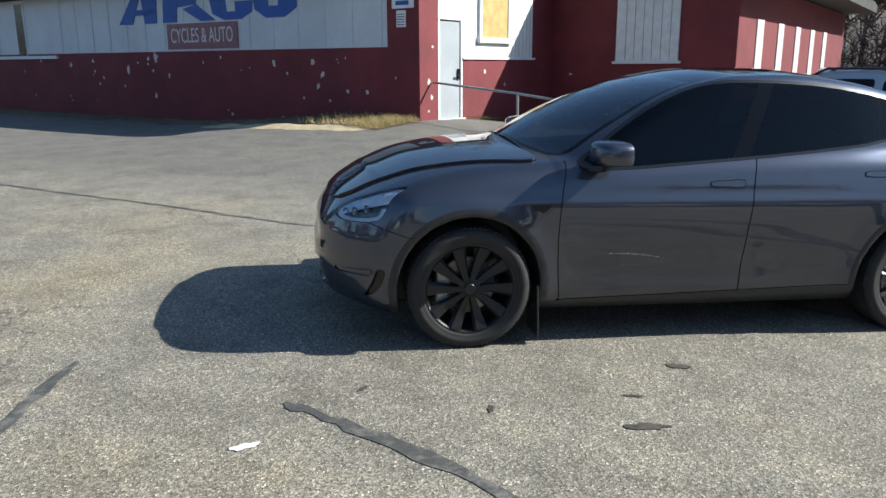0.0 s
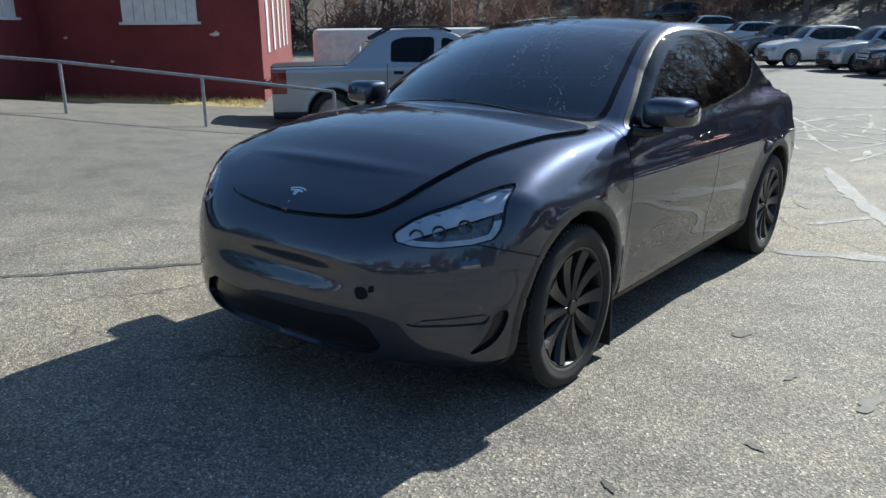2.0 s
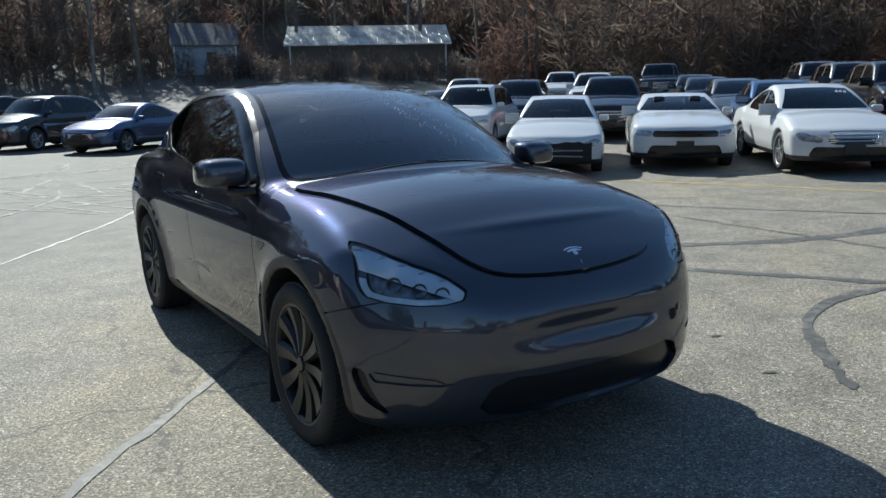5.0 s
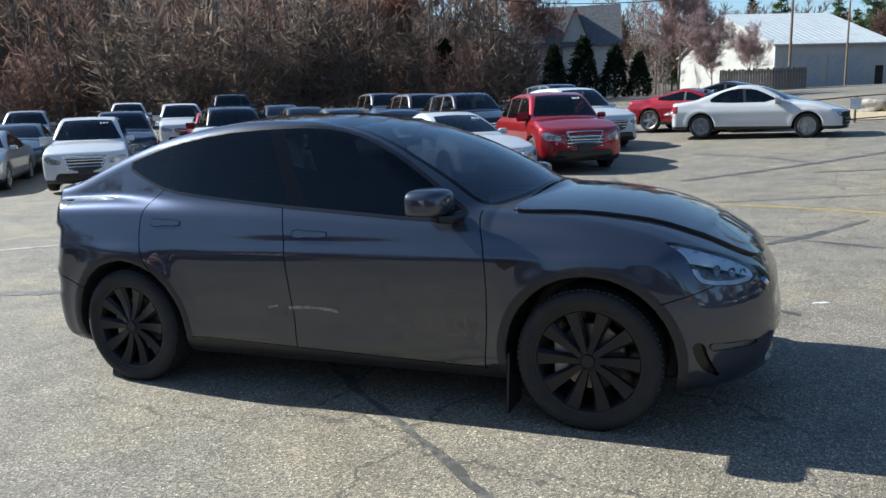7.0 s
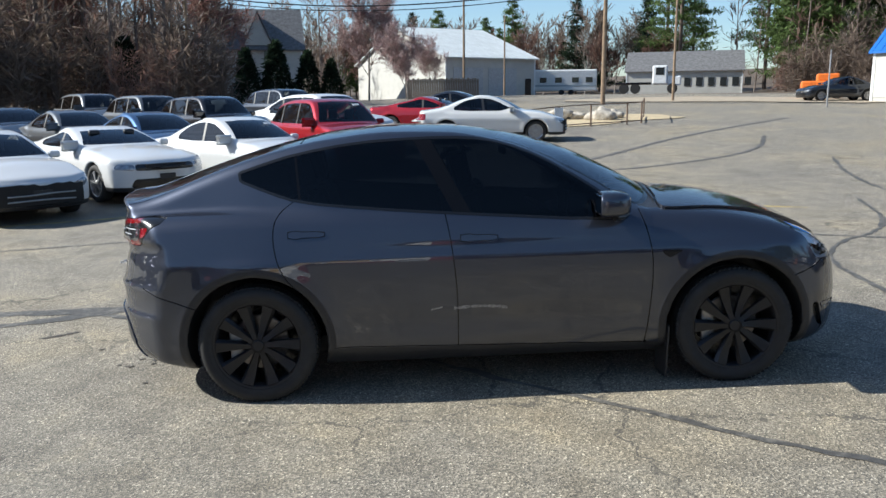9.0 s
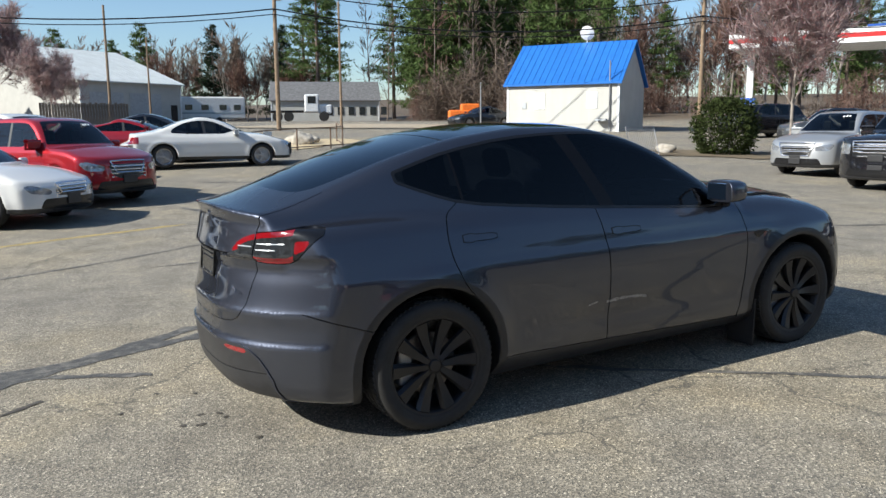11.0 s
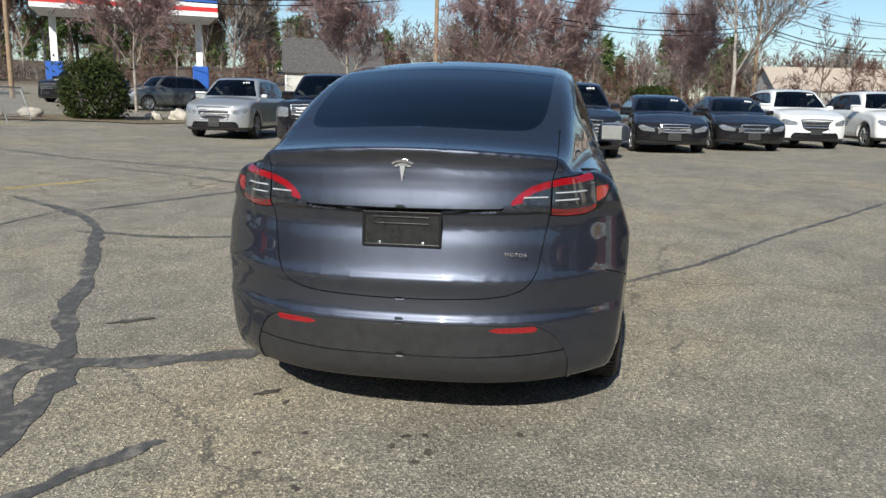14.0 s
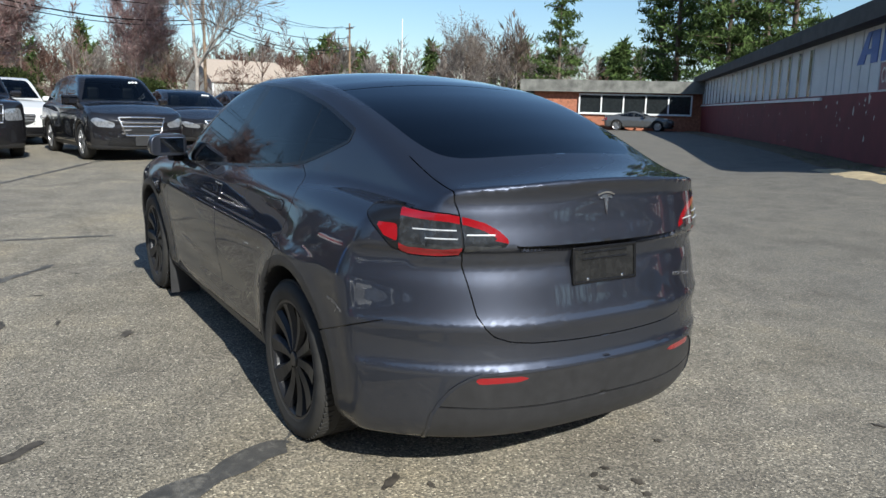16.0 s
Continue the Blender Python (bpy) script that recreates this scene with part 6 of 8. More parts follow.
    for k in range(6):
        a = -3.27 + (k + 0.9) * 0.22
        S("shutter_groove", a, a + 0.012, 5.872, 5.882, 1.74, 3.38, plain("dark_groove", (0.30, 0.31, 0.32), 0.6))
    S("wall", -4.60, -4.38, 6.15, 22.0, -0.8, 3.5, RED_WALL, "red end wall")
    for k in range(5):
        b = 7.6 + k * 2.4
        S("end_window", -4.63, -4.58, b, b + 0.7, 1.0, 2.7, plain("pale_frame", (0.6, 0.6, 0.58), 0.5), "pale narrow window")
    S("fascia", -5.6, 0.2, 5.5, 22.5, 3.56, 3.85, DARK_EAVE, "weathered dark overhanging eave")
    S("roof", -5.55, 0.2, 5.55, 22.4, 3.85, 3.95, DARK_EAVE)
    # far office of brick
    S("office_wall", 46.6, 50.2, -12, 0.0, -1.5, 1.3, plain("brick_red", (0.36, 0.14, 0.08), 0.8, vary=0.3, scale=6), "brick office wall")
    S("office_window_band", 46.5, 46.62, -8.6, -0.8, 1.25, 2.5, plain("office_glass", (0.02, 0.024, 0.026), 0.1, vary=0.3), "row of dark office windows")
    for k in range(6):
        b = -8.7 + k * 1.58
        S("window_frame", 46.42, 46.55, b, b + 0.10, 1.2, 2.55, plain("white_sill", (0.75, 0.76, 0.76), 0.5))
    S("window_frame", 46.42, 46.55, -8.7, -0.7, 1.12, 1.25, plain("white_sill", (0.75, 0.76, 0.76), 0.5))
    S("window_frame", 46.42, 46.55, -8.7, -0.7, 2.5, 2.6, plain("white_sill", (0.75, 0.76, 0.76), 0.5))
    S("office_wall", 46.6, 50.2, -12, -8.7, 1.3, 2.7, plain("brick_red", (0.36, 0.14, 0.08), 0.8, vary=0.3, scale=6))
    S("office_wall", 46.9, 50.2, -8.7, 0.0, 1.3, 2.7, plain("brick_red", (0.36, 0.14, 0.08), 0.8, vary=0.3, scale=6))
    S("office_fascia", 46.0, 58, -13, 0.5, 2.7, 3.55, plain("weathered_grey_fascia", (0.17, 0.17, 0.155), 0.8, vary=0.4, scale=1.5), "weathered grey roof fascia")
    # flaked paint
    rnd = random.Random(5)
    spots = [(9.6, 1.55, 0.16), (8.4, 1.85, 0.17), (8.7, 1.83, 0.12), (11.2, 1.78, 0.10), (4.1, 1.70, 0.13), (2.9, 1.72, 0.10), (2.6, 1.45, 0.12), (2.75, 1.2, 0.09), (2.75, 0.42, 0.17), (3.9, 0.45, 0.1), (7.9, 1.42, 0.09), (8.5, 0.9, 0.10), (5.9, 1.85, 0.07), (5.6, 0.5, 0.07), (12.3, 1.7, 0.1), (1.9, 1.1, 0.06)]
    bm = bmesh.new()
    for a, z, r in spots + [(rnd.uniform(0.5, 30), rnd.uniform(0.5, 1.8), rnd.uniform(0.02, 0.07)) for _ in range(60)]:
        ring = []
        n = rnd.randint(6, 9)
        for j in range(n):
            t = 2 * math.pi * j / n
            q = r * rnd.uniform(0.35, 1.0)
            ring.append(bm.verts.new((a + q * math.cos(t) * 0.8, -0.004, z + q * math.sin(t))))
        bm.faces.new(ring)
    for b, z, r in [(0.32, 1.30, 0.09), (0.4, 1.0, 0.07), (0.3, 0.72, 0.05), (2.5, 1.5, 0.07), (3.4, 1.2, 0.05), (0.45, 2.0, 0.05)]:
        ring = [bm.verts.new((-0.004, b + r * rnd.uniform(0.4, 1) * math.cos(2 * math.pi * j / 7), z + r * rnd.uniform(0.4, 1) * math.sin(2 * math.pi * j / 7))) for j in range(7)]
        bm.faces.new(ring)
    for a, z, r in [(-3.62, 1.45, 0.14), (-0.5, 1.4, 0.07), (-1.4, 0.9, 0.06)]:
        ring = [bm.verts.new((a + r * rnd.uniform(0.4, 1) * math.cos(2 * math.pi * j / 7), 5.925, z + 0.6 * r * rnd.uniform(0.4, 1) * math.sin(2 * math.pi * j / 7))) for j in range(7)]
        bm.faces.new(ring)
    bmesh.ops.transform(bm, matrix=wall_m(0, 0), verts=bm.verts)
    tagged(part("flaked_paint", bm, PEELED, root, "bare patches where paint flaked"), kind="stuff")
    return root


def signs():
    root = group_root("wall_lettering", Matrix.Identity(4), "large blue slanted lettering shapes painted on white siding", "sign")
    def glyph(polys):
        bm = bmesh.new()
        for pts in polys:
            ring = [bm.verts.new((a, 0.012, z)) for a, z in pts]
            bm.faces.new(ring)
        bmesh.ops.recalc_face_normals(bm, faces=bm.faces)
        ret = bmesh.ops.extrude_face_region(bm, geom=bm.faces[:])
        bmesh.ops.translate(bm, verts=[e for e in ret["geom"] if isinstance(e, bmesh.types.BMVert)], vec=(0, 0.012, 0))
        bmesh.ops.transform(bm, matrix=wall_m(0, 0), verts=bm.verts)
        part("letter_shape", bm, BLUE_PAINT, root)
    zb, zt = 2.70, 3.46
    glyph([[(9.85, zb), (9.25, zb), (8.85, zt), (9.15, zt)], [(8.75, zb), (8.25, zb), (8.20, zt), (8.85, zt)], [(9.2, 2.92), (8.3, 2.92), (8.3, 3.05), (9.1, 3.05)]])
    glyph([[(8.0, zb), (7.45, zb), (7.35, zt), (7.9, zt)], [(7.4, 3.05), (6.7, 3.10), (6.6, zt), (7.35, zt)], [(7.2, 3.0), (6.55, zb), (6.0, zb), (6.7, 3.1)]])
    glyph([[(6.1, 2.85), (5.7, zb), (5.1, zb), (4.75, 2.85), (4.7, 3.1), (5.3, 3.1), (5.3, 2.88), (5.6, 2.88), (5.65, 3.3), (5.3, zt), (5.9, zt), (6.2, 3.2)]])
    glyph([[(4.65, 2.90), (4.3, zb), (3.7, zb), (3.3, 2.90), (3.3, 3.3), (3.6, zt), (3.85, 3.2), (3.9, 2.95), (4.2, 2.95), (4.2, zt), (4.5, zt), (4.7, 3.3)]])
    plate = group_root("trade_sign", Matrix.Identity(4), "faded red board with pale lettering on the siding", "sign")
    slab("board", 5.25, 7.85, 0.0, 0.02, 2.05, 2.66, plain("faded_red_sign", (0.28, 0.12, 0.13), 0.6, vary=0.12), plate)
    cu = bpy.data.curves.new("lettering", "FONT")
    cu.body, cu.size, cu.align_x, cu.align_y, cu.extrude = "CYCLES & AUTO", 0.50, "CENTER", "CENTER", 0.004
    txt = new("lettering", cu)
    txt.parent = plate
    cu.materials.append(plain("pale_letters", (0.72, 0.70, 0.66), 0.6))
    p = CORNER + 6.55 * WA - 0.006 * WB
    txt.matrix_basis = Matrix(((-WA.x, 0, -WB.x, p.x), (-WA.y, 0, -WB.y, p.y), (0, 1, 0, 2.355), (0, 0, 0, 1))) @ Matrix.Diagonal((0.62, 1, 1, 1))
    arrow = group_root("arrow_sign", Matrix.Identity(4), "small white sign with a blue arrow", "sign")
    slab("plate", 0.12, 0.66, -0.02, -0.005, 2.74, 3.0, plain("white_sign", (0.8, 0.8, 0.8), 0.4), arrow)
    slab("arrow", 0.24, 0.56, -0.026, -0.020, 2.80, 2.88, BLUE_PAINT, arrow)
    note = group_root("notice", Matrix.Identity(4), "small white notice fixed to the pier", "sign")
    slab("plate", 0.32, 0.55, -0.02, -0.005, 2.38, 2.70, plain("white_sign", (0.8, 0.8, 0.8), 0.4), note)
    for k in range(5):
        slab("text_bar", 0.35, 0.52, -0.024, -0.020, 2.42 + k * 0.05, 2.435 + k * 0.05, SATIN, note)
    # the letters on the small plates stay as bars


def hand_rail():
    root = group_root("pipe_railing", Matrix.Identity(4), "grey galvanised pipe railing from the door down the ramp", "railing")
    w = CORNER + 0.35 * WB
    tops = [Vector((w.x - 0.05, w.y, 1.30)), Vector((-1.60, -9.28, 1.11)), Vector((-3.0, -7.80, 0.86)), Vector((-4.42, -6.43, 0.60))]
    bm = bmesh.new()
    tube(bm, tops, 0.024)
    part("rail", bm, STEEL, root)
    for p in tops[1:]:
        bm = bmesh.new()
        tube(bm, [(p.x, p.y, float(lie(p.x, p.y)) - 0.1), (p.x, p.y, p.z)], 0.026)
        part("post", bm, STEEL, root)


red_building()
signs()
hand_rail()

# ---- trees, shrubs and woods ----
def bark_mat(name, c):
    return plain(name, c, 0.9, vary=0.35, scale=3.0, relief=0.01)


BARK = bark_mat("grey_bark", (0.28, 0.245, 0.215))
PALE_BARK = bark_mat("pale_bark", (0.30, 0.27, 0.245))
PINE_BARK = bark_mat("pine_bark", (0.13, 0.095, 0.075))


def leaf_mat(name, c, vary=0.35, through_share=0.5):
    m, n, l, b = nodes_of(name)
    g = n.new("ShaderNodeNewGeometry")
    r = ramp(n, l, g.outputs["Random Per Island"], [(0.0, tuple(v * (1 - vary) for v in c)), (0.6, c), (1.0, tuple(v * (1 + vary) for v in c))])
    l.new(r.outputs[0], b.inputs["Base Color"])
    b.inputs["Roughness"].default_value = 0.8
    b.inputs["Specular IOR Level"].default_value = 0.2
    thru, mx = n.new("ShaderNodeBsdfTranslucent"), n.new("ShaderNodeMixShader")
    mx.inputs[0].default_value = through_share
    l.new(r.outputs[0], thru.inputs[0])
    l.new(b.outputs[0], mx.inputs[1]), l.new(thru.outputs[0], mx.inputs[2])
    l.new(mx.outputs[0], n["Material Output"].inputs[0])
    return m


NEEDLES = leaf_mat("pine_needles", (0.080, 0.120, 0.036), 0.5, 0.25)
DARK_NEEDLES = leaf_mat("cedar_needles", (0.022, 0.036, 0.020), 0.5)
SHRUB_LEAF = leaf_mat("shrub_leaf", (0.050, 0.066, 0.020), 0.6)
RED_BUD = leaf_mat("red_bud", (0.34, 0.165, 0.16))
MAPLE_TWIG = leaf_mat("maple_twigs", (0.36, 0.275, 0.265))
TWIG_BROWN = leaf_mat("brown_twigs", (0.20, 0.155, 0.125))
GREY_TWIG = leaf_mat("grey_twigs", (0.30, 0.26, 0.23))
ASH_TWIG = leaf_mat("ash_twigs", (0.27, 0.22, 0.19))
STEM_BARK = bark_mat("stem_bark", (0.19, 0.150, 0.125))
RUST_TWIG = leaf_mat("rust_twigs", (0.20, 0.125, 0.10))


def grow(rng, height, spread, levels=4, lean=0.05, first=0.25, radius=None):
    """A bare tree as tapered sticks: (start, end, r0, r1), and its twig ends."""
    sticks, ends = [], []

    def limb(p, d, length, r, level):
        steps = 4 if level == 0 else 3
        q = p
        for s in range(steps):
            d = (d + Vector((rng.gauss(0, 0.10), rng.gauss(0, 0.10), 0.05 + (0.05 if level else 0)))).normalized()
            nq = q + d * (length / steps)
            r1 = r * (1 - 0.55 * (s + 1) / steps)
            sticks.append((q.copy(), nq.copy(), r * (1 - 0.55 * s / steps), r1))
            if level < levels and (s > 0 or level > 0):
                for _ in range(2 if level < 2 else rng.randint(1, 2)):
                    a = rng.uniform(0, 2 * math.pi)
                    side = d.orthogonal().normalized()
                    side = (Matrix.Rotation(a, 3, d) @ side)
                    nd = (d * rng.uniform(0.45, 0.9) + side * rng.uniform(0.5, 0.9) * spread).normalized()
                    limb(nq, nd, length * rng.uniform(0.50, 0.72), r1 * 0.72, level + 1)
            q = nq
        if level >= levels - 1:
            ends.append((q.copy(), d.copy()))

    r = radius or height * 0.0095
    base = Vector((0, 0, 0))
    up = Vector((rng.gauss(0, lean), rng.gauss(0, lean), 1)).normalized()
    top = base + up * height * first
    sticks.append((base - Vector((0, 0, 0.3)), top, r * 1.15, r))
    limb(top, up, height * 0.42, r, 0)
    for _ in range(3):
        a = rng.uniform(0, 6.28)
        limb(top, (up + Vector((math.cos(a), math.sin(a), 0)) * 0.8 * spread).normalized(), height * 0.34, r * 0.6, 1)
    return sticks, ends


def stick_mesh(name, sticks, mat, thin=0.0):
    v, f = [], []
    for p, q, r0, r1 in sticks:
        d = (q - p).normalized()
        s = d.orthogonal().normalized()
        u = d.cross(s)
        n = 6 if r0 > 0.06 else 3
        r0, r1 = max(r0, thin), max(r1, thin * 0.7)
        k = len(v)
        for c, r in ((p, r0), (q, r1)):
            for j in range(n):
                a = 2 * math.pi * j / n
                v.append(c + r * (math.cos(a) * s + math.sin(a) * u))
        for j in range(n):
            f.append((k + j, k + (j + 1) % n, k + n + (j + 1) % n, k + n + j))
    me = bpy.data.meshes.new(name)
    me.from_pydata([tuple(q) for q in v], [], f)
    me.polygons.foreach_set("use_smooth", [True] * len(f))
    me.materials.append(mat)
    return me


def flake_mesh(name, spots, mat, rng, size, long=1.0):
    """Many small leaf blades at the given spots."""
    v, f = [], []
    for p in spots:
        a, t = rng.uniform(0, 6.28), rng.uniform(-1.2, 1.2)
        d = Vector((math.cos(a) * math.cos(t), math.sin(a) * math.cos(t), math.sin(t)))
        s = d.orthogonal().normalized()
        s = Matrix.Rotation(rng.uniform(0, 6.28), 3, d) @ s
        z = size * rng.uniform(0.6, 1.4)
        k = len(v)
        v += [p - s * z * 0.35, p + d * z * long * 0.5 - s * 0.1 * z, p + d * z * long, p + d * z * 0.4 * long + s * z * 0.4]
        f.append((k, k + 1, k + 2, k + 3))
    me = bpy.data.meshes.new(name)
    me.from_pydata([tuple(q) for q in v], [], f)
    me.materials.append(mat)
    return me


def twig_mesh(name, spots, mat, rng, size, width):
    """Thin twigs: (place, direction) each becomes a slender blade."""
    v, f = [], []
    for p, d in spots:
        s = d.orthogonal().normalized()
        s = Matrix.Rotation(rng.uniform(0, 6.28), 3, d) @ s
        z, w = size * rng.uniform(0.5, 1.4), width * rng.uniform(0.7, 1.2)
        bend = Vector((rng.gauss(0, 0.12), rng.gauss(0, 0.12), 0.08)) * z
        k = len(v)
        v += [p - s * w, p + s * w, p + d * z * 0.55 + s * w * 0.6, p + d * z + bend]
        f += [(k, k + 1, k + 2), (k, k + 2, k + 3)]
    me = bpy.data.meshes.new(name)
    me.from_pydata([tuple(q) for q in v], [], f)
    me.materials.append(mat)
    return me


def tree_thing(name, meshes, x, y, turn, size, label, group, sink=0.1):
    root = group_root(name, pose(x, y, float(lie(x, y)) - sink, 0, 0, turn) @ Matrix.Scale(size, 4), label, "tree", group)
    for nm, me in meshes:
        o = new(nm, me)
        o.parent = root
        if nm != "trunk" or name == "brush":
            o["kind"] = "stuff"
    return root


def stem_kind(seed, height, bark, twig, branches=30, twigs=7, length=1.0, width=0.010, low=0.18, reach=0.17):
    """A slender woodland tree: one straight stem with thin rising branches."""
    rng = random.Random(seed)
    r = height * rng.uniform(0.0070, 0.0095)
    pts, p = [Vector((0, 0, -0.4))], Vector((0, 0, 0))
    lean = Vector((rng.gauss(0, 0.03), rng.gauss(0, 0.03), 0))
    for k in range(6):
        pts.append(p.copy())
        p = p + Vector((lean.x + rng.gauss(0, 0.02), lean.y + rng.gauss(0, 0.02), 1)) * height / 6
    pts.append(p)
    rad = [r * 1.25] + [r * (1 - 0.15 * k) for k in range(7)]
    trunk = [(a, b, r0, r1) for a, b, r0, r1 in zip(pts, pts[1:], rad, rad[1:])]
    thin, spots = [], []
    for k in range(branches):
        t = low + (0.98 - low) * (k + rng.random()) / branches
        f = t * 6
        i = min(5, int(f))
        base = pts[i + 1].lerp(pts[i + 2], f - i) if i + 2 < len(pts) else pts[-1]
        a = rng.uniform(0, 6.28)
        d = Vector((math.cos(a), math.sin(a), rng.uniform(0.35, 1.3))).normalized()
        ln = height * reach * (1.15 - 0.8 * t) * rng.uniform(0.5, 1.2)
        mid = base + d * ln * 0.5
        end = mid + (d + Vector((rng.gauss(0, 0.2), rng.gauss(0, 0.2), 0.3))).normalized() * ln * 0.5
        br = max(width, r * 0.30 * (1 - t * 0.6))
        thin += [(base, mid, br, br * 0.7), (mid, end, br * 0.7, width * 0.6)]
        for _ in range(twigs):
            w = rng.random()
            q = base.lerp(mid, w * 2) if w < 0.5 else mid.lerp(end, w * 2 - 1)
            e = (d + Vector((rng.gauss(0, 0.6), rng.gauss(0, 0.6), rng.gauss(0.25, 0.4)))).normalized()
            spots.append((q, e))
    return [("trunk", stick_mesh("trunk", trunk, bark)), ("branchwork", stick_mesh("branchwork", thin, twig)), ("twiggery", twig_mesh("twiggery", spots, twig, rng, length, width))]


def thicket_kind(seed, height, spread, stems, bark, twig, twigs=26, width=0.010):
    """A clump of thin upright shoots with a haze of twigs."""
    rng = random.Random(seed)
    thin, spots = [], []
    for _ in range(stems):
        a, q = rng.uniform(0, 6.28), spread * math.sqrt(rng.random())
        p = Vector((q * math.cos(a), q * math.sin(a), -0.2))
        h = height * rng.uniform(0.4, 1.0)
        d = Vector((rng.gauss(0, 0.12), rng.gauss(0, 0.12), 1)).normalized()
        top = p + d * h
        thin.append((p, top, rng.uniform(0.012, 0.035), 0.006))
        for _ in range(twigs):
            t = rng.uniform(0.12, 1.0)
            e = (d * 0.6 + Vector((rng.gauss(0, 1.0), rng.gauss(0, 1.0), rng.gauss(0.0, 0.5)))).normalized()
            spots.append((p.lerp(top, t), e))
    return [("trunk", stick_mesh("trunk", thin, bark)), ("twiggery", twig_mesh("twiggery", spots, twig, rng, height * 0.16, width))]


def bare_kind(seed, height, spread, bark, twig, twigs=8, length=0.9, levels=3, width=0.010, buds=None, bud_count=0, bud_size=0.05, first=0.25):
    rng = random.Random(seed)
    sticks, ends = grow(rng, height, spread, levels, first=first)
    out = [("trunk", stick_mesh("trunk", [s for s in sticks if s[2] > 0.03], bark)), ("branchwork", stick_mesh("branchwork", [s for s in sticks if s[2] <= 0.03], twig, width))]
    spots, tips = [], []
    for p, d in ends + [(s[1], (s[1] - s[0]).normalized()) for s in sticks if s[2] < 0.05]:
        for _ in range(twigs):
            e = (d * 0.9 + Vector((rng.gauss(0, 0.5), rng.gauss(0, 0.5), rng.gauss(0.15, 0.4)))).normalized()
            q = p - d * rng.uniform(0, 0.6)
            spots.append((q, e))
            for _ in range(bud_count):
                tips.append(q + e * length * rng.uniform(0.2, 1.2) + Vector((rng.gauss(0, 0.05), rng.gauss(0, 0.05), rng.gauss(0, 0.05))))
    out.append(("twiggery", twig_mesh("twiggery", spots, twig, rng, length, width)))
    if tips:
        out.append(("crown", flake_mesh("crown", tips, buds, rng, bud_size, 1.6)))
    return out


def pine_kind(seed, height, bare=0.35, mat=None, width=0.2, share=1.0, blade=0.24):
    rng = random.Random(seed)
    sticks = [(Vector((0, 0, -0.3)), Vector((0, 0, height * 0.6)), height * 0.014, height * 0.009), (Vector((0, 0, height * 0.6)), Vector((0, 0, height)), height * 0.009, 0.03)]
    spots = []
    z = height * bare
    while z < height * 0.99:
        t = (z / height - bare) / (1 - bare)
        reach = height * width * (1 - t) ** 0.75 * rng.uniform(0.55, 1.1) + 0.3
        for _ in range(rng.randint(4, 6)):
            a = rng.uniform(0, 6.28)
            d = Vector((math.cos(a), math.sin(a), rng.uniform(0.0, 0.22))) * rng.uniform(0.7, 1.15)
            p, q = Vector((0, 0, z)), Vector((0, 0, z)) + d * reach
            sticks.append((p, q, 0.06, 0.015))
            for _ in range(int((16 + reach * 18) * share)):
                w = rng.uniform(0.3, 1.05)
                spots.append(p + d * reach * w + Vector((rng.gauss(0, 0.25), rng.gauss(0, 0.25), rng.gauss(0.03, 0.065))) * (0.6 + reach * 0.16))
        z += height * 0.036 * rng.uniform(0.8, 1.3)
    return [("trunk", stick_mesh("trunk", sticks, PINE_BARK)), ("crown", flake_mesh("crown", spots, mat or NEEDLES, rng, blade, 2.2))]


def cedar_kind(seed, height):
    rng = random.Random(seed)
    spots = []
    for _ in range(2600):
        t = rng.random() ** 0.8
        r = height * 0.31 * (1 - t) ** 0.7 * rng.uniform(0.75, 1.05) + 0.05
        a = rng.uniform(0, 6.28)
        r *= 1 + 0.15 * math.sin(3 * a + 9 * t)
        spots.append(Vector((r * math.cos(a), r * math.sin(a), 0.2 + t * height)))
    return [("trunk", stick_mesh("trunk", [(Vector((0, 0, -0.3)), Vector((0, 0, height * 0.9)), 0.16, 0.03)], PINE_BARK)), ("crown", flake_mesh("crown", spots, DARK_NEEDLES, rng, 0.32, 1.5))]


def shrub(x, y, w, d, h, seed, label):
    rng = random.Random(seed)
    spots, sticks = [], []
    for _ in range(5200):
        u, v = rng.uniform(0, 6.28), rng.random()
        rr = (1 - (v - 0.45) ** 2 * 1.6) * rng.uniform(0.72, 1.0) * (1 + 0.12 * math.sin(4 * u + 5 * v))
        spots.append(Vector((w / 2 * rr * math.cos(u) * math.sqrt(max(0.05, 1 - max(0, v - 0.6) ** 2 * 5)), d / 2 * rr * math.sin(u) * math.sqrt(max(0.05, 1 - max(0, v - 0.6) ** 2 * 5)), v * h * rng.uniform(0.9, 1.05))))
    for _ in range(900):
        spots.append(Vector((rng.gauss(0, w * 0.2), rng.gauss(0, d * 0.2), h * rng.uniform(0.8, 1.02))))
    for _ in range(14):
        a = rng.uniform(0, 6.28)
        sticks.append((Vector((0.2 * math.cos(a), 0.2 * math.sin(a), -0.1)), Vector((w * 0.35 * math.cos(a), d * 0.35 * math.sin(a), h * 0.8)), 0.03, 0.01))
    root = group_root("shrub", pose(x, y, float(lie(x, y))), label, "shrub", "clipped shrubs")
    for nm, me in (("branchwork", stick_mesh("branchwork", sticks, BARK)), ("foliage", flake_mesh("foliage", spots, SHRUB_LEAF, rng, 0.11, 1.5))):
        new(nm, me).parent = root


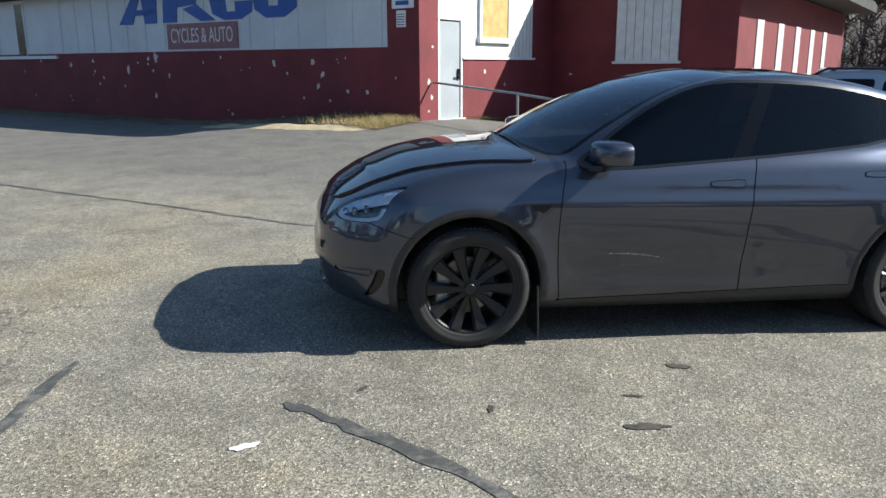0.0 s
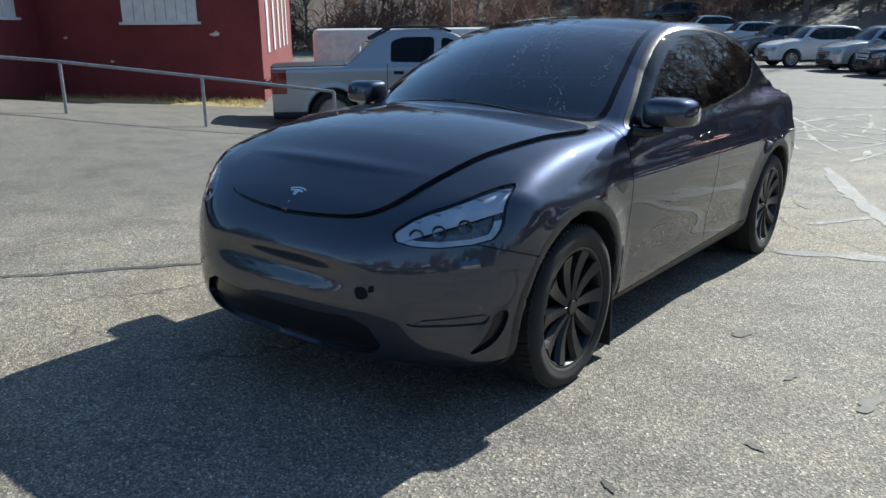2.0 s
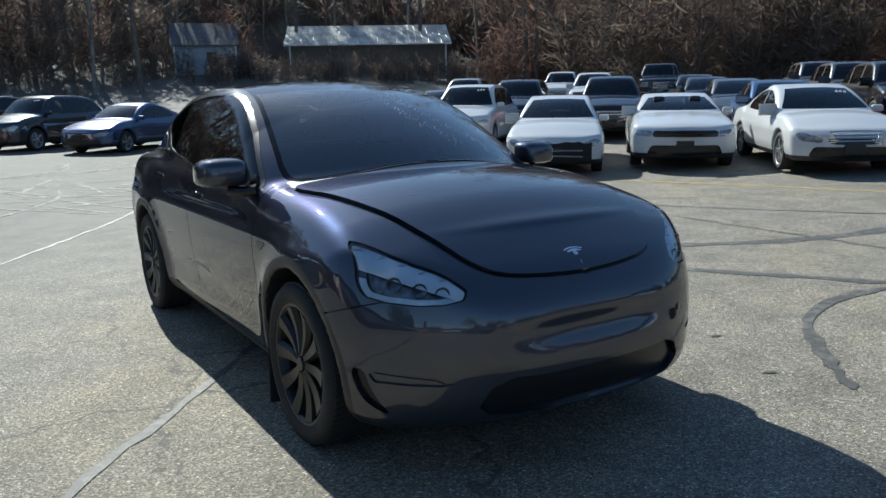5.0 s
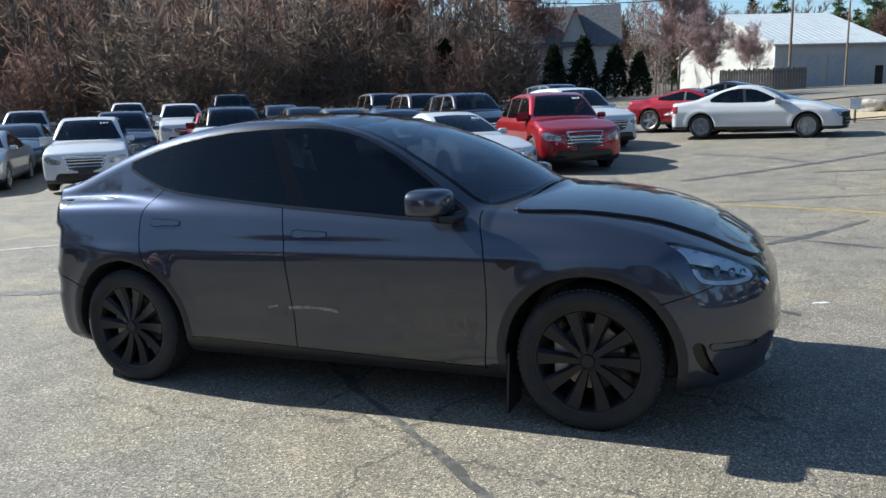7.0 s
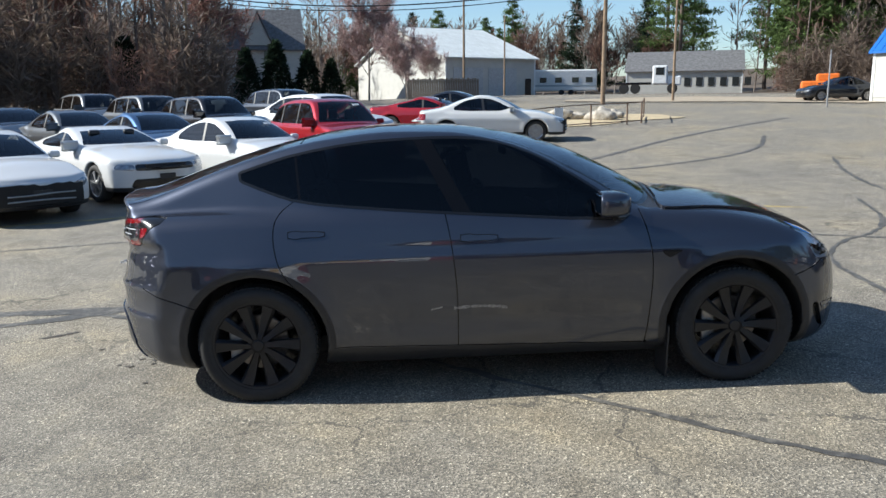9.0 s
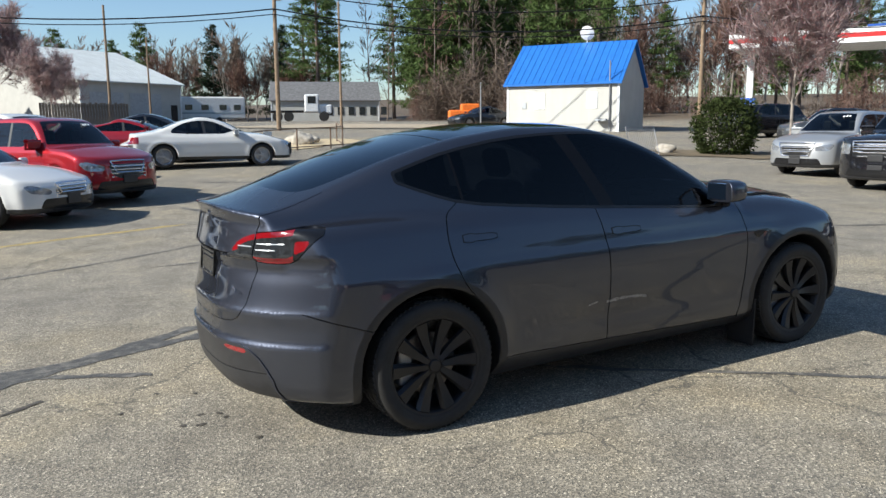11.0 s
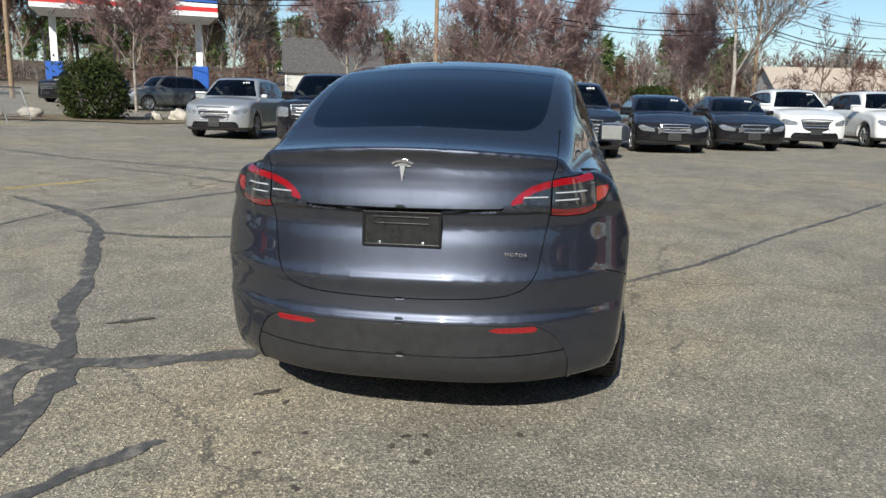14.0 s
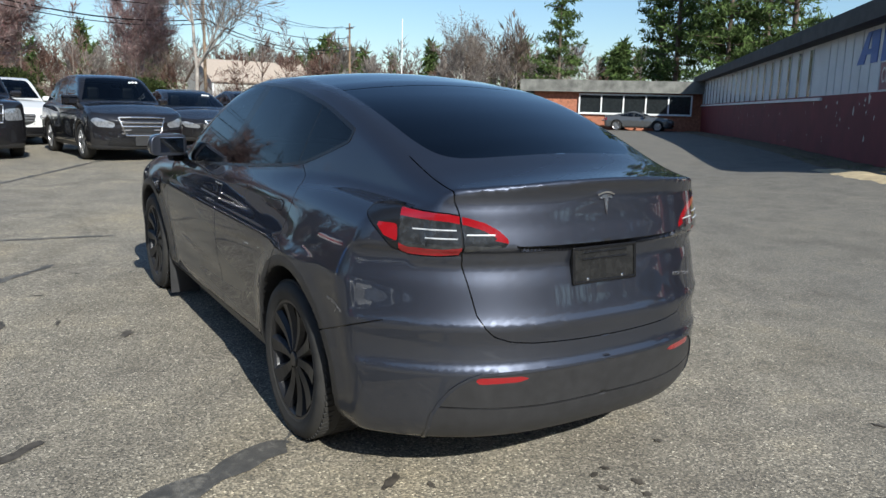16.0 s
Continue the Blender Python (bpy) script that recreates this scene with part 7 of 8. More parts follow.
KIND = {
    "maple_a": bare_kind(11, 8.5, 0.75, BARK, MAPLE_TWIG, 2, 0.5, 4, 0.006, RED_BUD, 1, 0.06), "maple_b": bare_kind(12, 9.0, 0.8, BARK, MAPLE_TWIG, 2, 0.5, 4, 0.006, RED_BUD, 1, 0.06), "maple_c": bare_kind(17, 8.0, 0.85, BARK, MAPLE_TWIG, 2, 0.5, 4, 0.006, RED_BUD, 1, 0.06),
    "rust_maple": bare_kind(18, 13.0, 0.8, BARK, RUST_TWIG, 1, 0.8, 4, 0.010, RED_BUD, 2, 0.10),
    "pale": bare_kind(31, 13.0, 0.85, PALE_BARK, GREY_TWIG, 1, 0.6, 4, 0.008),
    "wood_a": stem_kind(21, 17.0, STEM_BARK, ASH_TWIG), "wood_b": stem_kind(22, 20.0, STEM_BARK, TWIG_BROWN), "wood_c": stem_kind(23, 15.0, BARK, ASH_TWIG, 36, 8), "wood_d": stem_kind(24, 14.0, STEM_BARK, RUST_TWIG, 36, 9, reach=0.22), "wood_e": stem_kind(25, 18.0, BARK, TWIG_BROWN, 26, 7), "wood_f": stem_kind(26, 12.0, STEM_BARK, RUST_TWIG, 32, 8, low=0.1, reach=0.24),
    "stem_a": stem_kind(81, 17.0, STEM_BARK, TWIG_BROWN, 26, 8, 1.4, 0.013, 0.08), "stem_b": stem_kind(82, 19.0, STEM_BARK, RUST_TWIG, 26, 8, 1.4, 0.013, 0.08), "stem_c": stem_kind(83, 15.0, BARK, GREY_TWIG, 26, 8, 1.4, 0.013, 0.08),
    "brush": thicket_kind(41, 2.6, 1.6, 26, BARK, TWIG_BROWN, 30, 0.007), "thicket": thicket_kind(42, 5.0, 2.2, 34, STEM_BARK, RUST_TWIG, 34, 0.007), "saplings": thicket_kind(43, 8.0, 2.6, 26, STEM_BARK, TWIG_BROWN, 46, 0.009),
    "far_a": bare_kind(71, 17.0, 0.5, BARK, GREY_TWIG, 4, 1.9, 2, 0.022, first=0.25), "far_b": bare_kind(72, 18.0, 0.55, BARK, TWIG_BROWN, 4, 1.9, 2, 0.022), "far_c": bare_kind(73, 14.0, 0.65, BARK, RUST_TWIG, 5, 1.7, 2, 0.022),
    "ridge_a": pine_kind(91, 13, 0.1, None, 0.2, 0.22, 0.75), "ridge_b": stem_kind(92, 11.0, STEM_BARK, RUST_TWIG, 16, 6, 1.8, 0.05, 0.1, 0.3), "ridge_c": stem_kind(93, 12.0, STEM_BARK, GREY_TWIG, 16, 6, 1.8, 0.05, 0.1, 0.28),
    "pine_a": pine_kind(51, 22, 0.25), "pine_b": pine_kind(52, 25, 0.30), "pine_c": pine_kind(53, 17, 0.12, None, 0.24), "pine_d": pine_kind(54, 16, 0.06, DARK_NEEDLES, 0.24), "cedar": cedar_kind(61, 5.6),
}
WOODS = "bare woods round the lot"
rng_w = random.Random(77)
far_trees = []


def plant(kind, x, y, size=1.0, label=None, group=WOODS):
    name = "pine_tree" if kind.startswith("pine") else ("cedar_tree" if kind == "cedar" else ("brush" if kind in ("brush", "thicket", "saplings") else "bare_tree"))
    words = {"pine_tree": "tall green pine tree with a bare lower trunk", "cedar_tree": "dense dark evergreen tree", "brush": "low brown bare brush at the wood's edge", "bare_tree": "bare grey deciduous tree in early spring"}
    lab = label or ("young maple with red spring buds" if "maple" in kind else words[name])
    return tree_thing(name, KIND[kind], x, y, rng_w.uniform(0, 360), size * rng_w.uniform(0.9, 1.1), lab, group)


# sectors kept free of brush and stems in front of buildings: from and to degrees, out to a distance
OPEN = ((63.5, 91, 118), (91, 106, 100), (145, 161, 71.5), (161, 169, 68))


def belt_of(kinds, count, a0, a1, r0, r1, size=(0.8, 1.2), far=False):
    """Scatters trees over a sector round the lot: angles in degrees from +x."""
    for k in range(count):
        a = radians(a0 + (a1 - a0) * (k + rng_w.uniform(0.1, 0.9)) / count)
        r = rng_w.uniform(r0, r1)
        x, y, kind, z = r * math.cos(a), r * math.sin(a), rng_w.choice(kinds), rng_w.uniform(*size)
        if any(lo < math.degrees(a) < hi and r < out for lo, hi, out in OPEN):
            continue
        if far:
            far_trees.append((kind, x, y, rng_w.uniform(0, 360), z))
        else:
            plant(kind, x, y, z)


def join_far(name, label):
    """All the farthest trees, past counting, as one mesh."""
    cache, mats, vs, loops, starts, slots, base, pos = {}, [], [], [], [], [], 0, 0
    for kind, x, y, turn, z in far_trees:
        m = pose(x, y, float(lie(x, y)) - 0.1, 0, 0, turn) @ Matrix.Scale(z, 4)
        for nm, me in KIND[kind]:
            if me.name not in cache:
                co, li, st = np.empty(len(me.vertices) * 3), np.empty(len(me.loops), int), np.empty(len(me.polygons), int)
                me.vertices.foreach_get("co", co), me.loops.foreach_get("vertex_index", li), me.polygons.foreach_get("loop_start", st)
                cache[me.name] = (co.reshape(-1, 3), li, st, me.materials[0])
            co, li, st, mat = cache[me.name]
            if mat not in mats:
                mats.append(mat)
            r = np.array(m)
            vs.append(co @ r[:3, :3].T + r[:3, 3])
            loops.append(li + base), starts.append(st + pos), slots.append(np.full(len(st), mats.index(mat)))
            base += len(co)
            pos += len(li)
    v, l_, s_, k_ = np.vstack(vs), np.concatenate(loops), np.concatenate(starts), np.concatenate(slots)
    me = bpy.data.meshes.new(name)
    me.vertices.add(len(v)), me.loops.add(len(l_)), me.polygons.add(len(s_))
    me.vertices.foreach_set("co", v.ravel()), me.loops.foreach_set("vertex_index", l_), me.polygons.foreach_set("loop_start", s_)
    for mat in mats:
        me.materials.append(mat)
    me.polygons.foreach_set("material_index", k_)
    me.update(calc_edges=True)
    return tagged(new(name, me), label, "woods", kind="stuff")


bare = ["wood_a", "wood_b", "wood_c", "wood_e", "wood_b", "wood_d"]
stems = ["stem_a", "stem_b", "stem_c", "stem_a", "stem_b"]
# behind the lot: bare woods on the rise
belt_of(bare, 80, 142, 206, 57, 76)
belt_of(stems, 210, 138, 208, 76, 122, (0.8, 1.2), True)
belt_of(["thicket", "brush", "saplings", "brush"], 44, 140, 206, 54, 72, (0.6, 1.1))
belt_of(["thicket", "saplings"], 70, 138, 208, 72, 112, (0.8, 1.2), True)
for k in range(26):
    a = radians(144 + 25 * (k + rng_w.uniform(0.1, 0.9)) / 26)
    plant("brush", 64 * math.cos(a) + rng_w.gauss(0, 1.5), 64 * math.sin(a) + rng_w.gauss(0, 1.5), rng_w.uniform(0.8, 1.3))
plant("pine_d", -60.3, -2.8, 1.0), plant("pine_d", -65.0, -2.0, 1.05), plant("pine_c", -66.5, -5.0, 1.0)
belt_of(["wood_d", "wood_f", "wood_a", "wood_b"], 60, 108, 142, 54, 72)
belt_of(stems, 170, 96, 140, 74, 120, (0.7, 1.1), True)
belt_of(["thicket", "saplings", "brush"], 30, 106, 142, 50, 64, (0.7, 1.2))
belt_of(["thicket", "saplings"], 60, 96, 140, 70, 100, (0.9, 1.4), True)
plant("rust_maple", -26.5, 56.0, 1.0, "broad maple hazed with rust-red spring buds"), plant("rust_maple", -31.0, 60.0, 1.0, "broad maple hazed with rust-red spring buds"), plant("rust_maple", -20.0, 70.0, 0.9, "broad maple hazed with rust-red spring buds")
# across the street: pines and woods
belt_of(["pine_a", "pine_b", "pine_c"], 46, 49, 76, 90, 112, (0.85, 1.1))
belt_of(["saplings", "thicket", "saplings"], 60, 46, 80, 80, 94, (0.6, 1.0), True)
belt_of(["pine_a", "pine_b", "stem_a"], 30, 48, 74, 112, 130, (0.9, 1.1), True)
belt_of(["stem_a", "stem_c", "stem_b"], 70, 44, 78, 86, 116, (0.5, 0.9), True)
belt_of(["far_b", "far_c", "far_b", "far_c", "pine_c"], 46, 72, 100, 118, 150, (0.55, 0.75), True)
belt_of(["pine_c", "pine_d"], 9, 72, 98, 125, 150, (0.8, 1.0))
belt_of(["far_b", "far_c", "far_a", "pine_a"], 30, 22, 50, 75, 110, (0.5, 0.8), True)
belt_of(["thicket", "brush"], 16, 30, 60, 70, 84, (0.7, 1.1))
# beyond the street-side row
belt_of(["far_c", "far_b", "far_c", "far_a"], 70, -32, 24, 95, 150, (0.35, 0.6), True)
belt_of(["wood_f", "wood_d", "thicket"], 24, -24, 8, 66, 92, (0.45, 0.7))
belt_of(["brush", "thicket"], 26, -35, 30, 56, 80, (0.6, 1.1))
belt_of(["far_a", "far_b"], 10, -41, -31, 95, 115, (0.5, 0.65))
belt_of(["ridge_a", "ridge_b", "ridge_c", "ridge_b"], 420, -46, 62, 170, 250, (0.8, 1.2), True)
for x, y, s in ((57.0, -49.0, 0.8), (45.9, -53.5, 1.0), (39.5, -52.5, 0.95), (53.8, -59.7, 1.0), (44.0, -57.0, 1.05), (41.5, -60.0, 1.1), (36.0, -56.0, 1.0)):
    plant(rng_w.choice(["pine_a", "pine_c"]), x, y, s)
belt_of(["far_b", "far_c", "far_a"], 44, 206, 262, 60, 100, (0.8, 1.1), True)
belt_of(["brush", "thicket"], 30, 205, 250, 50, 66, (0.8, 1.3))
join_far("distant_woods", "bare woods and pines far round the lot")
for kind, x, y, s in (("maple_a", 27.6, 19.0, 0.85), ("maple_b", 38.8, 12.2, 1.0), ("maple_c", 46.5, 1.2, 1.05), ("maple_a", 53.9, -8.3, 1.0), ("maple_b", 34.0, 3.0, 0.8), ("maple_c", -1.1, 47.5, 0.62), ("maple_a", -4.5, 60.0, 1.05)):
    plant(kind, x, y, s, group="young maples along the street")
plant("maple_b", 0.7, 65.0, 0.5, "small bare tree by the fence")
plant("pale", 43.5, -9.9, 1.0, "large pale bare tree with drooping twigs")
plant("pale", 66.6, -44.2, 0.85, "pale bare tree by the office")
for x, y, s in ((-25.3, 55.5, 0.85), (-22.9, 56.5, 0.95), (-14.3, 59.2, 0.72), (-12.0, 59.8, 0.85), (-9.5, 60.2, 0.78), (-7.6, 60.5, 0.62)):
    plant("cedar", x, y, s, group="dark evergreens by the house")
shrub(19.9, 16.0, 2.6, 2.3, 2.0, 1, "dense rounded green shrub on a mulched bed")
shrub(23.5, 7.2, 2.6, 2.0, 1.9, 2, "rounded green shrub behind parked cars")
shrub(22.0, 1.0, 2.6, 2.2, 1.9, 3, "rounded green shrub behind parked cars")
shrub(26.0, -3.6, 3.2, 2.2, 1.8, 4, "rounded green shrub behind parked cars")

# ---- buildings past the lot ----
WHITE_CLAP = plain("white_clapboard", (0.46, 0.45, 0.415), 0.6, vary=0.08, scale=1.0)
BLUE_ROOF = plain("blue_metal_roof", (0.03, 0.16, 0.52), 0.35, 0.2, vary=0.10, scale=1.5)
GREY_SHINGLE = plain("grey_shingle", (0.13, 0.13, 0.135), 0.85, vary=0.3, scale=3)
WHITE_ROOF = plain("pale_metal_roof", (0.55, 0.58, 0.58), 0.45, 0.2, vary=0.12, scale=1.0)


def gabled(name, m, w, d, eave, ridge, wall, roof, label, over=0.3, ribs=0, battens=0.0, category="building", clap=0.0):
    """A house on local axes: x along the front, y to the back, ridge along x."""
    root = group_root(name, m, label, category)
    bm = bmesh.new()
    pts = [(0, 0, -1), (w, 0, -1), (w, d, -1), (0, d, -1), (0, 0, eave), (w, 0, eave), (w, d, eave), (0, d, eave), (0, d / 2, ridge), (w, d / 2, ridge)]
    vs = [bm.verts.new(p) for p in pts]
    for q in ((0, 1, 5, 4), (2, 3, 7, 6), (1, 2, 6, 9, 5), (3, 0, 4, 8, 7), (4, 5, 9, 8), (6, 7, 8, 9)):
        bm.faces.new([vs[i] for i in q])
    part("wall", bm, wall, root)
    slope = (ridge - eave) / (d / 2)
    for sgn in (0, 1):
        bm = bmesh.new()
        y0, y1 = (-over, d / 2) if sgn == 0 else (d + over, d / 2)
        z0, z1 = eave - over * slope + 0.06, ridge + 0.06
        a = [bm.verts.new((x, y, z + t)) for t in (0, 0.12) for x, y, z in ((-over, y0, z0), (w + over, y0, z0), (w + over, y1, z1), (-over, y1, z1))]
        for q in ((0, 1, 2, 3), (7, 6, 5, 4), (0, 4, 5, 1), (1, 5, 6, 2), (2, 6, 7, 3), (3, 7, 4, 0)):
            bm.faces.new([a[i] for i in q])
        bmesh.ops.recalc_face_normals(bm, faces=bm.faces)
        part("roof", bm, roof, root)
        if ribs:
            bm = bmesh.new()
            tube(bm, [(0, y0, z0 + 0.125), (0, y1, z1 + 0.125)], 0.025, 4)
            first = part("roof_rib", bm, roof, root)
            first.location.x = -over + 0.5 * (w + 2 * over) / ribs
            for k in range(1, ribs):
                o = new("roof_rib", first.data)
                o.parent = root
                o.location.x = -over + (k + 0.5) * (w + 2 * over) / ribs
    if clap:
        bm = bmesh.new()
        vs = [bm.verts.new((x, y, z)) for x in (-0.02, w + 0.02) for y, z in ((0.01, 0), (-0.034, 0), (-0.012, clap), (0.01, clap))]
        for q in ((0, 1, 5, 4), (1, 2, 6, 5), (2, 3, 7, 6), (0, 3, 2, 1), (4, 5, 6, 7)):
            bm.faces.new([vs[i] for i in q])
        bmesh.ops.recalc_face_normals(bm, faces=bm.faces)
        first, z = part("clapboard", bm, wall, root), 0.1
        first.location.z = z
        while z + 2 * clap < eave - 0.03:
            z += clap
            o = new("clapboard", first.data)
            o.parent = root
            o.location.z = z
    for x in (0, w):
        bm = bmesh.new()
        box(bm, x - 0.07, x + 0.07, -0.05, 0.06, -0.5, eave)
        part("corner_board", bm, plain("white_sill", (0.75, 0.76, 0.76), 0.5), root)
    return root


def panel(root, name, x0, x1, z0, z1, mat, y=-0.06, label="", depth=0.06):
    bm = bmesh.new()
    box(bm, x0, x1, y, y + depth, z0, z1, 0.01)
    return part(name, bm, mat, root, label)


def facing(x, y, x2, y2, z=None):
    """A pose whose local x runs from the first to the second place."""
    return pose(x, y, float(lie(x, y)) if z is None else z, 0, 0, math.degrees(math.atan2(y2 - y, x2 - x)))


WHITE_TRIM = plain("white_sill", (0.75, 0.76, 0.76), 0.5)
DARK_PANE = plain("dark_pane", (0.03, 0.034, 0.036), 0.1, vary=0.3)
shed = gabled("shop", facing(26.1, 39.9, 30.2, 33.6, 1.66), 7.55, 6.4, 2.72, 5.35, WHITE_CLAP, BLUE_ROOF, "small white clapboard shop with a bright blue metal roof", 0.25, 18, clap=0.11)
panel(shed, "boarded_window", 1.95, 2.65, 1.05, 2.1, WHITE_TRIM, label="boarded window")
panel(shed, "boarded_window", 5.5, 6.2, 1.05, 2.1, WHITE_TRIM, label="boarded window")
panel(shed, "meter_box", 1.05, 1.35, 1.1, 1.5, plain("grey_box", (0.4, 0.42, 0.44), 0.5))
panel(shed, "bench", 6.2, 6.9, 0.25, 0.40, plain("grey_box", (0.4, 0.42, 0.44), 0.5), -0.5, depth=0.4)
bm = bmesh.new()
tube(bm, [(7.0, -0.12, -0.3), (7.0, -0.12, 4.0)], 0.045)
part("conduit", bm, STEEL, shed)
bm = bmesh.new()
lathe(bm, [(0.0, 0.0), (0.25, 0.02), (0.48, 0.10), (0.49, 0.12), (0.25, 0.045), (0.0, 0.03)], 24, pose(4.4, 3.1, 6.1, 20, 0, 0))
tube(bm, [(4.4, 3.2, 5.2), (4.4, 3.2, 6.1)], 0.03)
part("satellite_dish", bm, WHITE_TRIM, shed, "white satellite dish")
barn = gabled("barn", facing(2.5, 77.0, 12.6, 82.5, 2.0), 11.5, 22, 4.2, 8.0, WHITE_CLAP, WHITE_ROOF, "long white barn with a pale metal roof and garage doors", 0.4, 20)
for x in (0.9, 5.3):
    panel(barn, "garage_door", x, x + 3.7, 0.0, 3.2, plain("grey_garage_door", (0.42, 0.43, 0.44), 0.5), label="grey garage door")
panel(barn, "side_door", 10.2, 11.0, 0, 2.1, DARK_PANE)
farm = gabled("house", facing(-23.6, 79.5, -13.1, 81.9, 2.2), 10.8, 8.0, 5.4, 9.6, WHITE_CLAP, GREY_SHINGLE, "white two-storey house with steep dark gables", 0.4, category="house")
for x in (1.2, 4.0, 6.8):
    panel(farm, "window", x, x + 0.9, 3.6, 5.0, DARK_PANE)
    panel(farm, "window", x, x + 0.9, 0.9, 2.3, DARK_PANE)
for x in (1.6, 6.2):
    bm = bmesh.new()
    vs = [bm.verts.new(p) for p in ((x - 1.5, -0.1, 5.6), (x + 1.5, -0.1, 5.6), (x, -0.1, 9.0), (x - 1.5, 3.0, 5.6), (x + 1.5, 3.0, 5.6), (x, 3.0, 9.0))]
    for q in ((0, 1, 2), (5, 4, 3), (0, 2, 5, 3), (2, 1, 4, 5)):
        bm.faces.new([vs[i] for i in q])
    part("gable", bm, WHITE_CLAP, farm)
    for sg in (-1, 1):
        bm = bmesh.new()
        box(bm, 0, 3.9, -0.35, 3.2, 0, 0.12, m=pose(x, 0, 9.1, 0, 0, 0) @ pose(0, 0, 0, 0, 66 if sg > 0 else 114, 0))
        part("gable_roof", bm, GREY_SHINGLE, farm)
white_b = gabled("workshop", facing(27.9, 101.0, 41.7, 96.0, 2.4), 14.7, 9, 3.0, 5.6, WHITE_CLAP, GREY_SHINGLE, "long white workshop with a grey roof", 0.3)
for k in range(6):
    panel(white_b, "window", 7.5 + k * 1.5, 8.3 + k * 1.5, 1.0, 2.1, DARK_PANE)
hut = gabled("garage", facing(-63.5, 14.5, -62.2, 19.3, 2.6), 5.0, 6, 2.6, 4.4, plain("grey_blue_siding", (0.35, 0.38, 0.42), 0.7), GREY_SHINGLE, "small grey garage among bare trees", 0.3)
panel(hut, "window", 2.6, 3.4, 1.0, 2.0, DARK_PANE)
gh = gabled("low_building", facing(-65.3, 25.4, -58.8, 38.3, 3.4), 14.5, 9, 2.0, 3.8, plain("brown_siding", (0.16, 0.12, 0.09), 0.8), plain("streaked_metal_roof", (0.62, 0.62, 0.57), 0.42, 0.3, vary=0.4, scale=0.8), "low building with a streaked metal roof among trees", 0.5, 26)
white_gable = gabled("cottage", facing(59.8, 24.0, 62.6, 16.1, 1.6), 8.4, 7, 2.2, 5.0, WHITE_CLAP, plain("dark_shingle", (0.075, 0.07, 0.068), 0.85, vary=0.3, scale=4), "white cottage with a steep grey roof", 0.3)
far_shop = gabled("far_shop", facing(92.0, -24.0, 94.0, -38.0, 0.4), 14, 8, 3.4, 6.0, WHITE_CLAP, plain("tan_roof", (0.36, 0.30, 0.25), 0.8), "white shop far along the street", 0.3)


def canopy():
    root = group_root("fuel_canopy", facing(37.4, 31.4, 43.0, 22.2), "fuel station canopy striped white, red and blue", "canopy")
    W_ = 10.8
    for z0, z1, mat, dy in ((5.25, 5.55, plain("canopy_white", (0.8, 0.8, 0.8), 0.4), 0), (5.55, 5.82, plain("canopy_red", (0.55, 0.03, 0.03), 0.4), -0.02), (5.82, 6.12, plain("canopy_white", (0.8, 0.8, 0.8), 0.4), 0)):
        bm = bmesh.new()
        box(bm, 0, W_, dy, 6, z0, z1)
        part("band", bm, mat, root)
    bm = bmesh.new()
    box(bm, W_ * 0.72, W_, -0.03, 0.1, 6.12, 6.25)
    part("blue_band", bm, BLUE_PAINT, root)
    for x in (1.0, W_ - 1.0):
        bm = bmesh.new()
        box(bm, x - 0.2, x + 0.2, 2.5, 2.9, -0.5, 5.3)
        part("column", bm, WHITE_TRIM, root)
        bm = bmesh.new()
        box(bm, x - 0.5, x + 0.5, 1.8, 2.3, 0.5, 2.2, 0.05)
        part("pump", bm, BLUE_PAINT, root, "blue fuel pump")


canopy()


def trailer(m, label, L=7.5, H=2.7):
    root = group_root("camper_trailer", m, label, "trailer")
    bm = bmesh.new()
    box(bm, 0, L, 0, 2.4, 0.5, H, 0.15)
    part("body", bm, plain("camper_white", (0.74, 0.74, 0.72), 0.45), root)
    for x in (0.8, 2.6, 4.6, 6.2):
        if x < L - 0.8:
            panel(root, "window", x, x + 0.8, 1.5, 2.1, DARK_PANE, -0.03)
    panel(root, "stripe", 0.1, L - 0.1, 1.05, 1.25, plain("camper_stripe", (0.35, 0.40, 0.42), 0.5), -0.012, depth=0.02)
    for x in (L * 0.45, L * 0.6):
        bm = bmesh.new()
        lathe(bm, [(0.0, -0.1), (0.33, -0.1), (0.35, 0), (0.33, 0.1), (0.0, 0.1)], 18, pose(x, 0.1, 0.35))
        part("wheel", bm, RUBBER, root)


trailer(facing(13.3, 88.4, 20.1, 87.3), "white camper trailer with small dark windows", 7.5, 3.0)
trailer(facing(51.6, -44.9, 53.8, -42.1), "white camper trailer near the brick office", 3.6, 2.7)
trailer(facing(-15.9, -11.1, -12.6, -15.2, -0.5), "white enclosed trailer behind the pickup", 5.2, 2.05)


